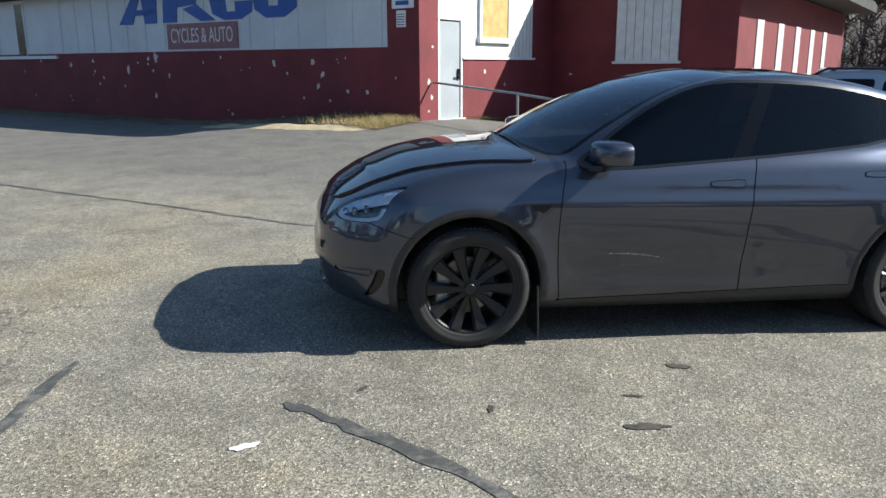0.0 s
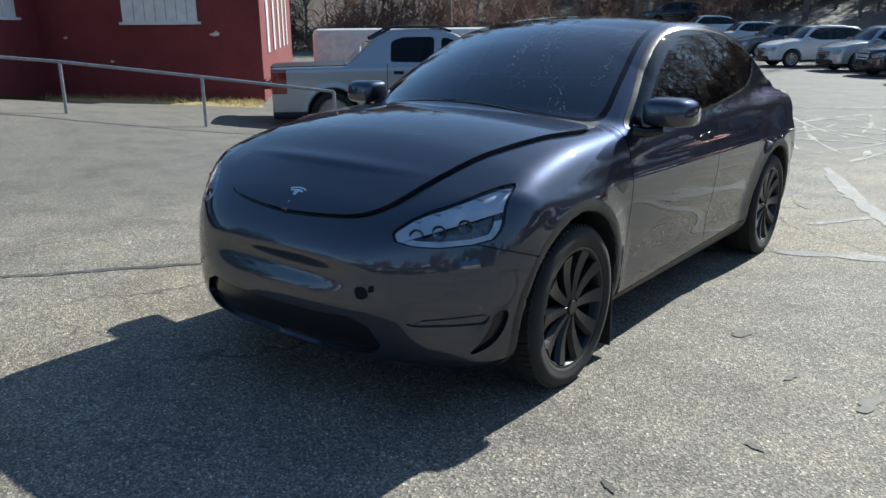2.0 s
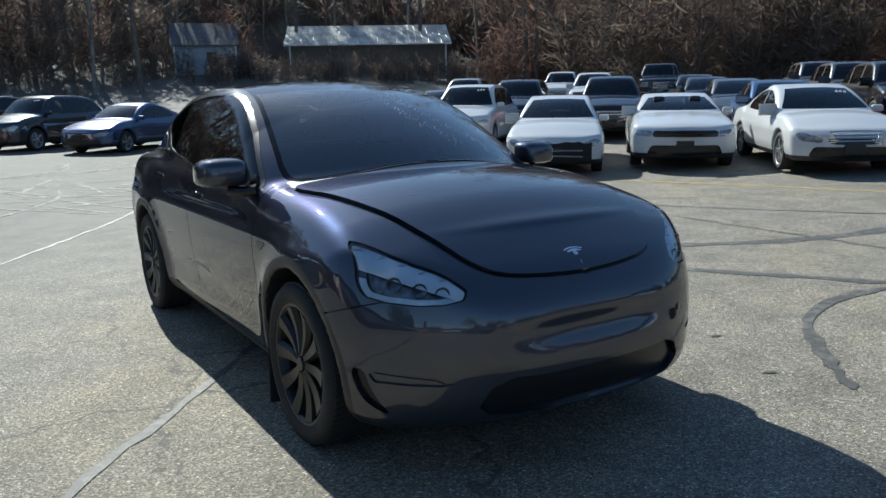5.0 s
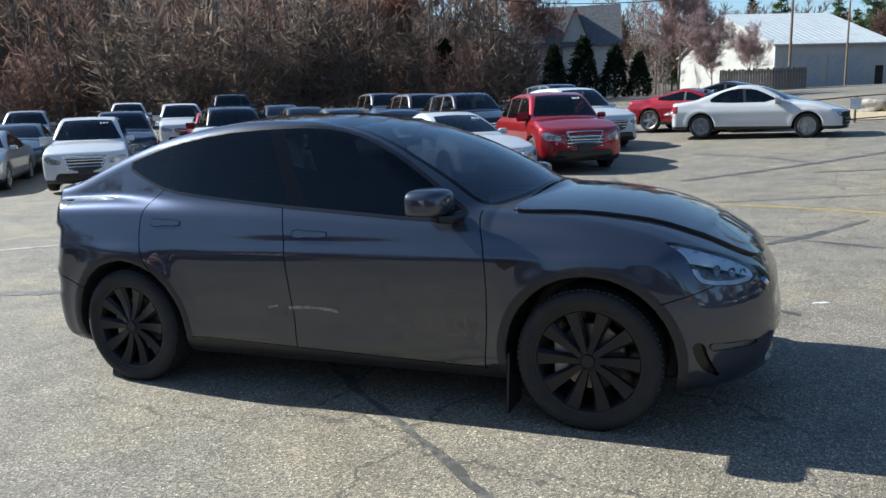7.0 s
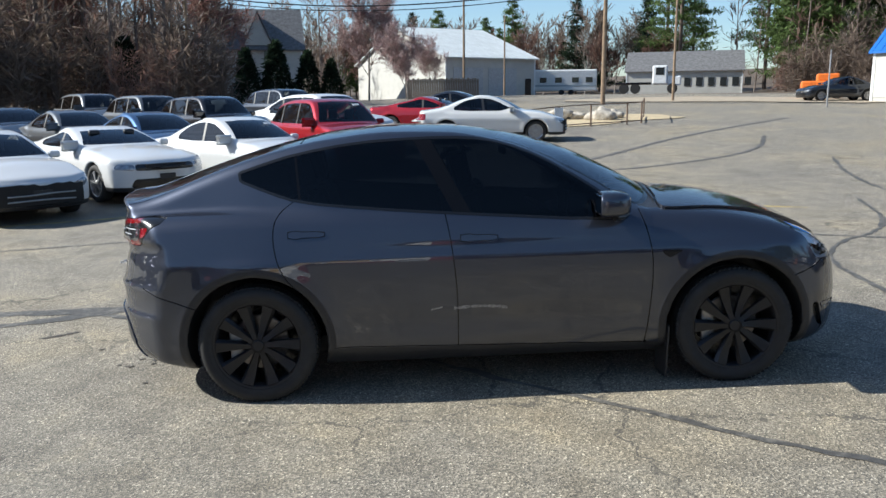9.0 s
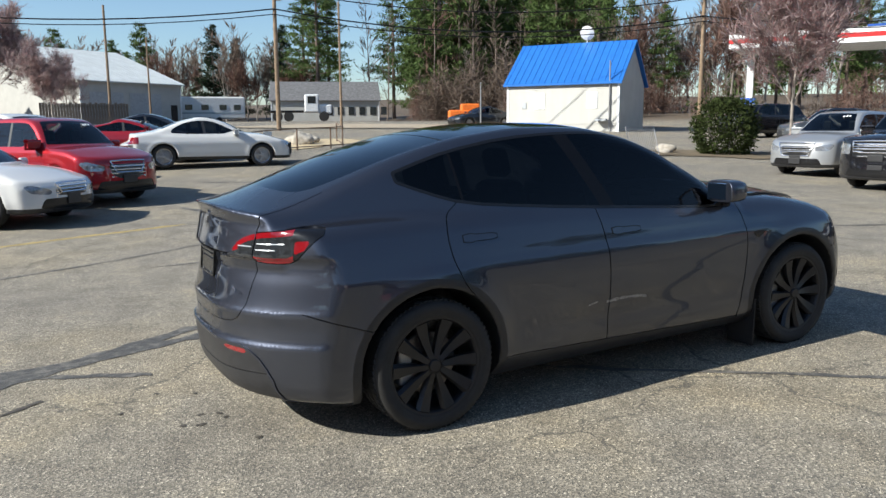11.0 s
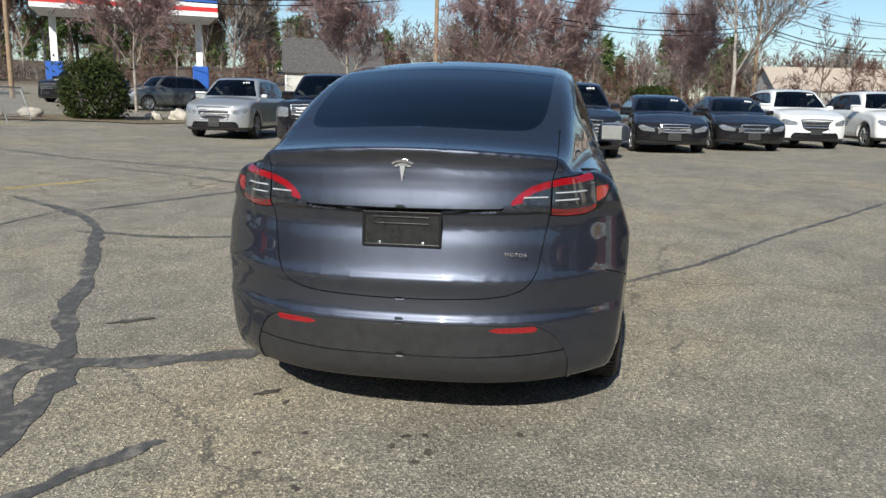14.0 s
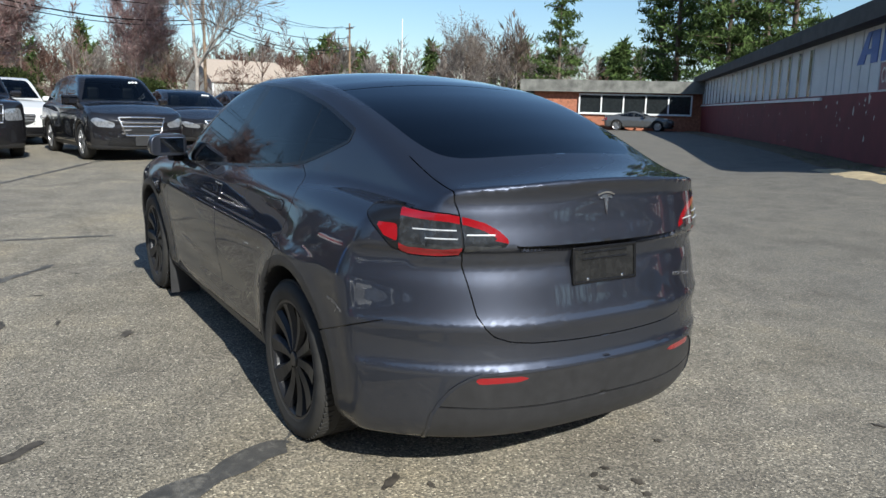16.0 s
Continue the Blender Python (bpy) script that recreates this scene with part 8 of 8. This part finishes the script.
def work_truck():
    root = group_root("work_truck", facing(19.1, 72.4, 23.9, 70.8), "white flatbed work truck across the street", "truck")
    for nm, dims, mat in (("cab", (3.6, 5.0, 0, 2.3, 0.9, 2.7), WHITE_TRIM), ("nose", (5.0, 6.3, 0.2, 2.1, 0.8, 1.7), WHITE_TRIM), ("bed", (0, 3.5, 0, 2.3, 0.9, 1.1), BLACK)):
        bm = bmesh.new()
        box(bm, *dims, 0.12 if nm != "bed" else 0.02)
        part(nm, bm, mat, root)
    panel(root, "window", 3.9, 4.7, 1.8, 2.5, DARK_PANE, -0.02)
    for x in (0.9, 2.0, 5.5):
        bm = bmesh.new()
        lathe(bm, [(0.0, -0.14), (0.46, -0.14), (0.5, 0), (0.46, 0.14), (0.0, 0.14)], 20, pose(x, 0.15, 0.5))
        part("wheel", bm, RUBBER, root)


work_truck()
tractor = group_root("orange_machine", facing(24.2, 44.6, 26.4, 43.6), "small orange machine parked across the street", "vehicle")
bm = bmesh.new()
box(bm, 0, 2.6, 0, 1.4, 0.45, 1.15, 0.1)
box(bm, 0.9, 2.2, 0.1, 1.3, 1.1, 1.6, 0.08)
part("body", bm, plain("orange_paint", (0.75, 0.17, 0.02), 0.5), tractor)
for x in (0.5, 2.1):
    bm = bmesh.new()
    lathe(bm, [(0.0, -0.12), (0.36, -0.12), (0.4, 0), (0.36, 0.12), (0.0, 0.12)], 18, pose(x, 0.0, 0.4))
    part("wheel", bm, RUBBER, tractor)

# ---- poles and wires ----
POLE_WOOD = plain("pole_wood", (0.24, 0.17, 0.11), 0.85, vary=0.3, scale=3)


def utility_pole(x, y, h, r=0.14, gear=True, mat=None, name="utility_pole", label="weathered wooden utility pole"):
    z = float(lie(x, y))
    root = group_root(name, pose(x, y, z), label, "pole", "poles along the street")
    bm = bmesh.new()
    tube(bm, [(0, 0, -0.5), (0, 0, h)], [r, r * 0.7], 10)
    part("shaft", bm, mat or POLE_WOOD, root)
    if gear:
        bm = bmesh.new()
        tube(bm, [(0.25, 0, h - 2.1), (0.25, 0, h - 1.3)], 0.17, 12)
        part("transformer", bm, plain("grey_box", (0.4, 0.42, 0.44), 0.5), root, "grey transformer")
        bm = bmesh.new()
        box(bm, -0.9, 0.9, -0.06, 0.06, h - 0.6, h - 0.48)
        part("cross_arm", bm, mat or POLE_WOOD, root)


POLES = [(-16.9, 52.3, 10.5), (10.4, 40.5, 9.5), (33.0, 29.5, 9.5), (38.0, 7.0, 9.8), (57.0, -14.0, 10.0), (77.2, -35.4, 10.5)]
for x, y, h in POLES:
    utility_pole(x, y, h)
utility_pole(15.7, 44.0, 8.0, 0.09, False)
utility_pole(3.5, 62.0, 9.0, 0.12, False)
utility_pole(8.4, 75.0, 8.0, 0.10, False)
utility_pole(-28.0, -22.0, 8.5, 0.12, False)
utility_pole(61.5, -33.6, 9.5, 0.06, False, WHITE_TRIM, "flag_pole", "slim white flag pole")
utility_pole(20.8, 34.8, 2.9, 0.05, False, STEEL, "sign_post", "thin steel sign post")
cables = group_root("overhead_cables", Matrix.Identity(4), "black overhead cables slung between poles", "cable")
for (x0, y0, h0), (x1, y1, h1) in zip(POLES, POLES[1:]):
    for dz, off, r in ((-0.35, 0.7, 0.022), (-0.35, -0.7, 0.022), (-1.5, 0.1, 0.032), (-2.6, 0.1, 0.04), (-2.9, 0.15, 0.028)):
        a, b = Vector((x0, y0, float(lie(x0, y0)) + h0 + dz)), Vector((x1, y1, float(lie(x1, y1)) + h1 + dz))
        side = (b - a).cross(Vector((0, 0, 1))).normalized() * off
        bm = bmesh.new()
        tube(bm, [a.lerp(b, t / 12) + side - Vector((0, 0, 1.1 * 4 * t / 12 * (1 - t / 12))) for t in range(13)], r, 5)
        part("cable", bm, BLACK, cables)

# ---- ground marks ----
def worn_seal():
    m, n, l, b = nodes_of("tar_crack_seal")
    t1, t2, t3 = noise_tex(n, l, 2.2, 5, 0.7), noise_tex(n, l, 16, 5, 0.7), noise_tex(n, l, 220, 2)
    tar = ramp(n, l, t2.outputs[0], [(0.3, (0.045, 0.043, 0.040)), (0.7, (0.090, 0.085, 0.077))])
    grit = ramp(n, l, t3.outputs[0], [(0.3, (0.10, 0.095, 0.085)), (0.7, (0.24, 0.22, 0.185))])
    both = mixed(n, l, 0.45, t1.outputs[0], t2.outputs[0])
    gone = ramp(n, l, both, [(0.50, (0, 0, 0)), (0.60, (0.85, 0.85, 0.85))])
    l.new(mixed(n, l, gone.outputs[0], tar.outputs[0], grit.outputs[0]), b.inputs["Base Color"])
    b.inputs["Roughness"].default_value = 0.66
    b.inputs["Specular IOR Level"].default_value = 0.5
    bump(n, l, t3.outputs[0], 0.6, 0.004, b)
    return m


SEAL = worn_seal()
STAIN = plain("oil_stain", (0.070, 0.060, 0.048), 0.7, vary=0.5, scale=20)
YELLOW = plain("worn_yellow_line", (0.34, 0.26, 0.10), 0.85, vary=0.35, scale=9)
# pale colour that stands for low-sun glare on tar seals
SEAL_GLARE = plain("painted_seal_glare", (0.40, 0.375, 0.325), 0.9, vary=0.35, scale=9, spec=0.3)


def ribbon(name, pts, width, mat, label, seed=0, lift=0.004, wobble=0.35, kind="structure", category="crack"):
    rng = random.Random(seed)
    line = [Vector((*p, 0)) for p in smoothed(pts, 2)]
    fine = []
    for a, b in zip(line, line[1:]):
        n = max(1, int((b - a).length / 0.12))
        fine += [a.lerp(b, t / n) for t in range(n)]
    fine.append(line[-1])
    v, f = [], []
    for k, p in enumerate(fine):
        d = (fine[min(k + 1, len(fine) - 1)] - fine[max(k - 1, 0)]).normalized()
        s = Vector((-d.y, d.x, 0))
        c = p + s * rng.gauss(0, 0.010)
        w = width * (1 + wobble * (rng.uniform(-1, 1) + 0.5 * math.sin(k * 0.9) * math.sin(k * 0.37))) / 2 * min(1, 0.3 + k / 4, 0.3 + (len(fine) - 1 - k) / 4)
        for q in (c - s * w, c + s * w):
            v.append((q.x, q.y, float(lie(q.x, q.y)) + lift))
    for k in range(len(fine) - 1):
        f.append((2 * k, 2 * k + 2, 2 * k + 3, 2 * k + 1))
    return tagged(from_arrays(name, v, f, mat), label, category, kind=kind)


C = "dark tar-sealed crack in the asphalt"
ribbon("joint", [(14.0, -11.6), (6.1, -5.22), (4.18, -3.87), (2.35, -2.49), (1.37, -1.90), (0.55, -1.12), (0.11, -0.80), (-0.6, -0.1), (-1.5, 0.99)], 0.055, SEAL, "dark open joint between two asphalt lanes", 1)
ribbon("joint", [(-1.5, 0.99), (-1.72, 1.4), (-1.85, 1.85), (-1.9, 2.16), (-2.3, 2.05), (-3.54, 1.27), (-6, 0.4)], 0.16, SEAL, C, 2)
ribbon("sealed_crack", [(-1.88, 1.9), (-1.63, 2.72), (-0.85, 3.71), (-0.3, 4.6), (0.07, 5.61), (0.23, 6.93), (0.13, 9.1), (-0.6, 11)], 0.17, SEAL, C, 3)
ribbon("sealed_crack", [(-1.88, 2.0), (-1.5, 2.2), (-0.94, 2.64), (-0.45, 2.8), (0.65, 3.46), (2.2, 4.4), (3.4, 6.4)], 0.12, SEAL, C, 4)
ribbon("sealed_crack", [(-1.9, 1.9), (-2.32, 1.78), (-2.8, 1.66), (-3.6, 1.5), (-4.6, 1.55)], 0.16, SEAL, C, 5)
ribbon("sealed_crack", [(-3.3, 1.35), (-2.9, 1.15), (-2.62, 0.98)], 0.08, SEAL, C, 6)
ribbon("sealed_crack", [(2.48, 1.56), (2.3, 1.72), (2.08, 1.93), (1.87, 2.19), (1.6, 2.49), (1.4, 3.1), (1.5, 4.2)], 0.085, SEAL, C, 7)
ribbon("sealed_crack", [(0.73, 10.5), (2.6, 12.3), (5.0, 15.2), (7.2, 18.3), (11, 22.6), (15.0, 26.8)], 0.20, SEAL, C, 8)
ribbon("sealed_crack", [(3.0, 11.5), (5.0, 12.0), (8.4, 14.5), (10.5, 19.0)], 0.14, SEAL, C, 9)
ribbon("sealed_crack", [(3.3, 12.7), (2.0, 14.4), (0.5, 15.2)], 0.12, SEAL, C, 10)
ribbon("sealed_crack", [(6.4, 3.0), (7.5, 6.2), (8.0, 9.5), (9.5, 13.0)], 0.10, SEAL, C, 11)
ribbon("sealed_crack", [(2.6, 4.9), (5.6, 3.4), (9.0, 1.4), (13, -0.6), (18, -3.6)], 0.09, SEAL, C, 12)
ribbon("sealed_crack", [(-3.6, -2.2), (-5.2, -1.2), (-7.5, 0.2), (-10, 0.8)], 0.05, SEAL, C, 13)
ribbon("sealed_crack", [(3.6, 0.9), (3.9, 3.0), (5.8, 4.4), (6.8, 7.2)], 0.07, SEAL, C, 14)
ribbon("sealed_crack", [(-2.0, 5.4), (-0.4, 5.3), (2.6, 5.1)], 0.05, SEAL, C, 15)
ribbon("sealed_crack", [(-7.5, 4.5), (-3, 5.8), (0.4, 7.6), (4.0, 8.8)], 0.06, SEAL, C, 16)
Y = "worn faded yellow parking line"
ribbon("worn_line", [(-8.5, 6.6), (-3.63, 8.32), (-0.91, 8.94)], 0.14, YELLOW, Y, 20)
ribbon("worn_line", [(-0.6, 8.6), (2.73, 7.43), (5.5, 6.2)], 0.14, YELLOW, Y, 21)
P = "sun glare on sealed cracks, painted as a pale trace"
rng_t = random.Random(12)
for k in range(44):
    # sun glare on seals behind the car, painted as pale fanning lines
    x, y, a = rng_t.uniform(-14.5, -8.0), rng_t.uniform(-3.2, 2.6), rng_t.choice((0.35, 0.6, 2.3, 2.0, 0.1)) + rng_t.gauss(0, 0.22)
    n, bend, pts = rng_t.randint(3, 5), rng_t.gauss(0, 0.16), []
    for _ in range(n):
        pts.append((x, y))
        a += bend + rng_t.gauss(0, 0.10)
        x, y = x + 1.15 * math.cos(a), y + 1.15 * math.sin(a)
        if x > -6.4:
            break
    if len(pts) < 2:
        continue
    ribbon("glare_trace", pts, rng_t.uniform(0.035, 0.085), SEAL_GLARE, P, 30 + k, 0.0035 + 0.00005 * k, 0.8)
ribbon("glare_trace", [(-8.2, 2.2), (-7.2, 3.2), (-6.1, 4.2)], 0.12, SEAL_GLARE, P, 80, 0.0035, 0.7)


def blot(x, y, rx, ry, turn, seed, mat, name, label, lift=0.0045):
    rng = random.Random(seed)
    n, ca, sa = 22, math.cos(turn), math.sin(turn)
    ph = [rng.uniform(0, 6.28) for _ in range(3)]
    v = [(x, y, float(lie(x, y)) + lift)]
    for j in range(n):
        t = 2 * math.pi * j / n
        k = 1 + 0.22 * math.sin(2 * t + ph[0]) + 0.16 * math.sin(5 * t + ph[1]) + rng.uniform(-0.12, 0.12)
        px, py = rx * k * math.cos(t), ry * k * math.sin(t)
        qx, qy = x + px * ca - py * sa, y + px * sa + py * ca
        v.append((qx, qy, float(lie(qx, qy)) + lift))
    return tagged(from_arrays(name, v, [(0, 1 + j, 1 + (j + 1) % n) for j in range(n)], mat), label, "stain", kind="structure")


O = "dark oil stain soaked into asphalt"
for k, (x, y, rx, ry, t) in enumerate(((0.338, 1.344, 0.10, 0.035, 2.6), (0.75, 1.69, 0.06, 0.022, 2.8), (0.83, 2.02, 0.14, 0.04, 2.9), (2.09, 1.44, 0.045, 0.02, 1.0), (-1.11, 2.03, 0.17, 0.045, 2.2), (-2.53, -0.14, 0.045, 0.02, 0.4), (-2.62, -0.10, 0.03, 0.018, 1.2), (-2.50, 0.02, 0.03, 0.02, 0.3), (-2.40, -0.02, 0.03, 0.02, 2), (-2.38, -0.10, 0.025, 0.02, 1), (-2.66, 0.55, 0.02, 0.02, 0), (-2.45, 0.42, 0.02, 0.015, 0), (-2.05, 0.75, 0.09, 0.03, 2.4), (-2.15, 0.62, 0.03, 0.02, 0), (-2.9, 0.3, 0.03, 0.02, 0.5), (-3.1, -0.9, 0.03, 0.02, 0.5), (-2.7, -1.6, 0.04, 0.02, 0.5), (1.5, 1.75, 0.05, 0.02, 1.5), (-3.4, 0.75, 0.16, 0.04, 0.6), (-2.3, -0.5, 0.03, 0.02, 1))):
    blot(x, y, rx * 0.75, ry * 0.8, t, k, STAIN, "oil_stain", O)
blot(2.63, 1.98, 0.055, 0.03, 0.4, 60, plain("white_paint_spot", (0.62, 0.61, 0.58), 0.8), "paint_spot", "small white paint spot on asphalt")

# ---- verge by the building ----
def verge(name, pts, mat, label, lift=0.02):
    """A bed laid over the ground inside an outline in the wall's axes."""
    inside = poly_dist(pts)
    a0, a1 = min(p[0] for p in pts), max(p[0] for p in pts)
    b0, b1 = min(p[1] for p in pts), max(p[1] for p in pts)
    st = 0.22
    na, nb = int((a1 - a0) / st) + 2, int((b1 - b0) / st) + 2
    aa, bb = np.meshgrid(np.linspace(a0, a1, na), np.linspace(b0, b1, nb), indexing="ij")
    d = inside(aa.ravel(), bb.ravel()).reshape(na, nb)
    v, f = [], []
    rng = random.Random(9)
    for i in range(na):
        for j in range(nb):
            p = CORNER + float(aa[i, j]) * WA + float(bb[i, j]) * WB
            e = min(1.0, max(0.0, -d[i, j] / 0.35))
            v.append((p.x, p.y, float(lie(p.x, p.y)) - 0.03 + e * (lift + 0.035 + rng.uniform(0, 0.05))))
    for i in range(na - 1):
        for j in range(nb - 1):
            if min(d[i, j], d[i + 1, j], d[i, j + 1], d[i + 1, j + 1]) < 0:
                q = i * nb + j
                f.append((q, q + nb, q + nb + 1, q + 1))
    return tagged(from_arrays(name, v, f, mat), label, "verge", kind="structure")


SOIL = plain("dry_soil_and_moss", (0.15, 0.115, 0.07), 0.95, vary=0.4, scale=3.0, relief=0.02)
verge("verge_long", [(-0.1, 0.3), (-0.1, -1.2), (1.4, -1.5), (4.0, -1.5), (12, -1.3), (46, -1.5), (46, 0.3)], SOIL, "strip of dry soil and moss along the wall")
verge("verge_sand", [(-0.2, -1.1), (1.4, -1.3), (4.5, -1.45), (4.6, -2.2), (1.6, -2.4), (0.0, -2.0)], plain("pale_sand", (0.46, 0.37, 0.23), 0.95, vary=0.25, scale=5, relief=0.01), "pale washed sand at the lane's edge", 0.0)
verge("verge_recess", [(-4.6, 5.93), (-0.2, 5.93), (-0.2, 4.2), (-2.4, 4.3), (-4.8, 4.6)], GRASS_DRY, "strip of dry straw-coloured grass under the wall")


def tufts(name, places, n, size, mat, label):
    rng = random.Random(len(name))
    v, f = [], []
    for _ in range(n):
        a0, a1, b0, b1 = rng.choice(places)
        p = CORNER + rng.uniform(a0, a1) * WA + rng.uniform(b0, b1) * WB
        z = float(lie(p.x, p.y)) + 0.03
        t = rng.uniform(0, 6.28)
        h = size * rng.uniform(0.4, 1.2)
        d = Vector((math.cos(t), math.sin(t), 0))
        q = Vector((p.x, p.y, z))
        k = len(v)
        s = Vector((-d.y, d.x, 0)) * 0.008
        v += [q - s, q + s, q + d * h * 0.8 + Vector((0, 0, h * rng.uniform(0.2, 1)))]
        f.append((k, k + 1, k + 2))
    ob = from_arrays(name, v, f, mat, smooth=False)
    return tagged(ob, label, "grass", kind="stuff")


tufts("dry_grass", [(-0.1, 2.0, -1.5, -0.1), (-0.2, 0.6, -1.6, -0.2), (-4.6, -0.3, 4.4, 5.9), (-4.6, -0.3, 4.8, 5.9)], 5200, 0.16, leaf_mat("straw_blades", (0.45, 0.36, 0.17)), "tufts of dry yellow grass by the wall")
tufts("green_grass", [(-0.3, 0.1, 1.6, 5.6), (-4.4, -0.3, 5.0, 5.9), (0.5, 12, -1.2, -0.1)], 2600, 0.09, leaf_mat("green_blades", (0.13, 0.15, 0.045)), "short patchy green grass by the wall")


# ---- fences, rocks and beds at the lot's edge ----
def pipe_fence():
    root = group_root("pipe_fence", Matrix.Identity(4), "low rusty pipe fence at the lot's edge", "fence")
    rust = plain("rusty_pipe", (0.20, 0.14, 0.10), 0.7, 0.3, vary=0.4, scale=12)
    pts = [(3.2, 21.6), (4.7, 23.3), (6.1, 24.2), (7.6, 24.6), (8.3, 25.1), (9.4, 28.6)]
    tops = []
    for x, y in pts:
        z = float(lie(x, y))
        bm = bmesh.new()
        tube(bm, [(x, y, z - 0.2), (x, y, z + 0.84)], 0.035, 8)
        part("post", bm, rust, root)
        tops.append((x, y, z))
    for h in (0.82, 0.12):
        bm = bmesh.new()
        tube(bm, [(x, y, z + h) for x, y, z in tops], 0.022, 6)
        part("rail", bm, rust, root)
    bm = bmesh.new()
    x, y, z = tops[1]
    box(bm, x - 0.16, x + 0.16, y - 0.05, y - 0.04, z + 0.42, z + 0.78)
    part("notice", bm, WHITE_TRIM, root, "small pale notice board")


pipe_fence()


def board_fence(x0, y0, x1, y1, h):
    root = group_root("board_fence", facing(x0, y0, x1, y1), "weathered brown board fence before the barn", "fence")
    wood = plain("weathered_board", (0.26, 0.20, 0.15), 0.9, vary=0.4, scale=5)
    n = int(math.hypot(x1 - x0, y1 - y0) / 0.2)
    bm = bmesh.new()
    box(bm, 0.008, 0.192, -0.012, 0.012, -0.3, h)
    first = part("board", bm, wood, root)
    for k in range(1, n):
        o = new("board", first.data)
        o.parent = root
        o.matrix_basis = pose(k * 0.2, 0, 0.06 * math.sin(k * 2.7))
    for z in (0.4, h - 0.3):
        bm = bmesh.new()
        box(bm, 0, n * 0.2, 0.014, 0.06, z, z + 0.09)
        part("rail", bm, wood, root)


board_fence(-1.5, 61.0, 4.7, 61.0, 1.7)


def rock(x, y, r, seed):
    rng = random.Random(seed)
    bm = bmesh.new()
    bmesh.ops.create_icosphere(bm, subdivisions=3, radius=1.0)
    ph = [Vector((rng.gauss(0, 1), rng.gauss(0, 1), rng.gauss(0, 1))) for _ in range(7)]
    for v in bm.verts:
        d = v.co.normalized()
        k = 1 + sum(0.09 * math.sin(3.1 * d.dot(p) + i) for i, p in enumerate(ph))
        v.co = Vector((d.x * k * r, d.y * k * r * 0.8, d.z * k * r * 0.62))
    ob = part("rock", bm, plain("pale_granite", (0.42, 0.38, 0.32), 0.9, vary=0.35, scale=6, relief=0.01), None, "", True)
    ob.matrix_basis = pose(x, y, float(lie(x, y)) + r * 0.3, 0, 0, rng.uniform(0, 360))
    tagged(ob, "rough pale boulder on the verge", "rock", "boulders on the verge")


for k, (x, y, r) in enumerate(((5.6, 28.2, 0.5), (6.3, 28.0, 0.35), (7.3, 27.4, 0.55), (8.1, 28.4, 0.4), (21.8, 14.9, 0.38), (22.7, 14.3, 0.45), (18.2, 17.3, 0.35), (23.9, 14.0, 0.35), (17.2, 17.9, 0.3))):
    rock(x, y, r, k)
blot(20.6, 15.4, 5.2, 2.6, -0.5, 71, SOIL, "mulch_bed", "brown mulch bed under the shrub and maple", 0.03)
blot(6.5, 27.0, 4.6, 2.2, 0.35, 72, plain("pale_sand", (0.46, 0.37, 0.23), 0.95, vary=0.25, scale=5, relief=0.01), "sand_bed", "pale sandy soil at the lot's edge", 0.03)
blot(24.0, 44.0, 12.0, 5.5, -0.2, 73, plain("gravel_yard", (0.36, 0.30, 0.22), 0.95, vary=0.25, scale=5, relief=0.01), "sand_yard", "pale sandy yard by the shop", 0.05)


def barrier():
    root = group_root("crowd_barrier", pose(15.0, 15.6, float(lie(15.0, 15.6)), -14, 0, 20), "galvanised crowd barrier leaning by the bed", "barrier")
    bm = bmesh.new()
    tube(bm, [(0, 0, 0.0), (0, 0, 1.08), (2.1, 0, 1.08), (2.1, 0, 0.0)], 0.02, 6)
    part("barrier_frame", bm, STEEL, root)
    for z in (0.18,):
        bm = bmesh.new()
        tube(bm, [(0, 0, z), (2.1, 0, z)], 0.014, 6)
        part("rail", bm, STEEL, root)
    bm = bmesh.new()
    tube(bm, [(0, 0, 0.18), (0, 0, 1.08)], 0.008, 5)
    first = part("bar", bm, STEEL, root)
    first.location.x = 0.14
    for k in range(1, 14):
        o = new("bar", first.data)
        o.parent = root
        o.location.x = 0.14 * (k + 1)


barrier()
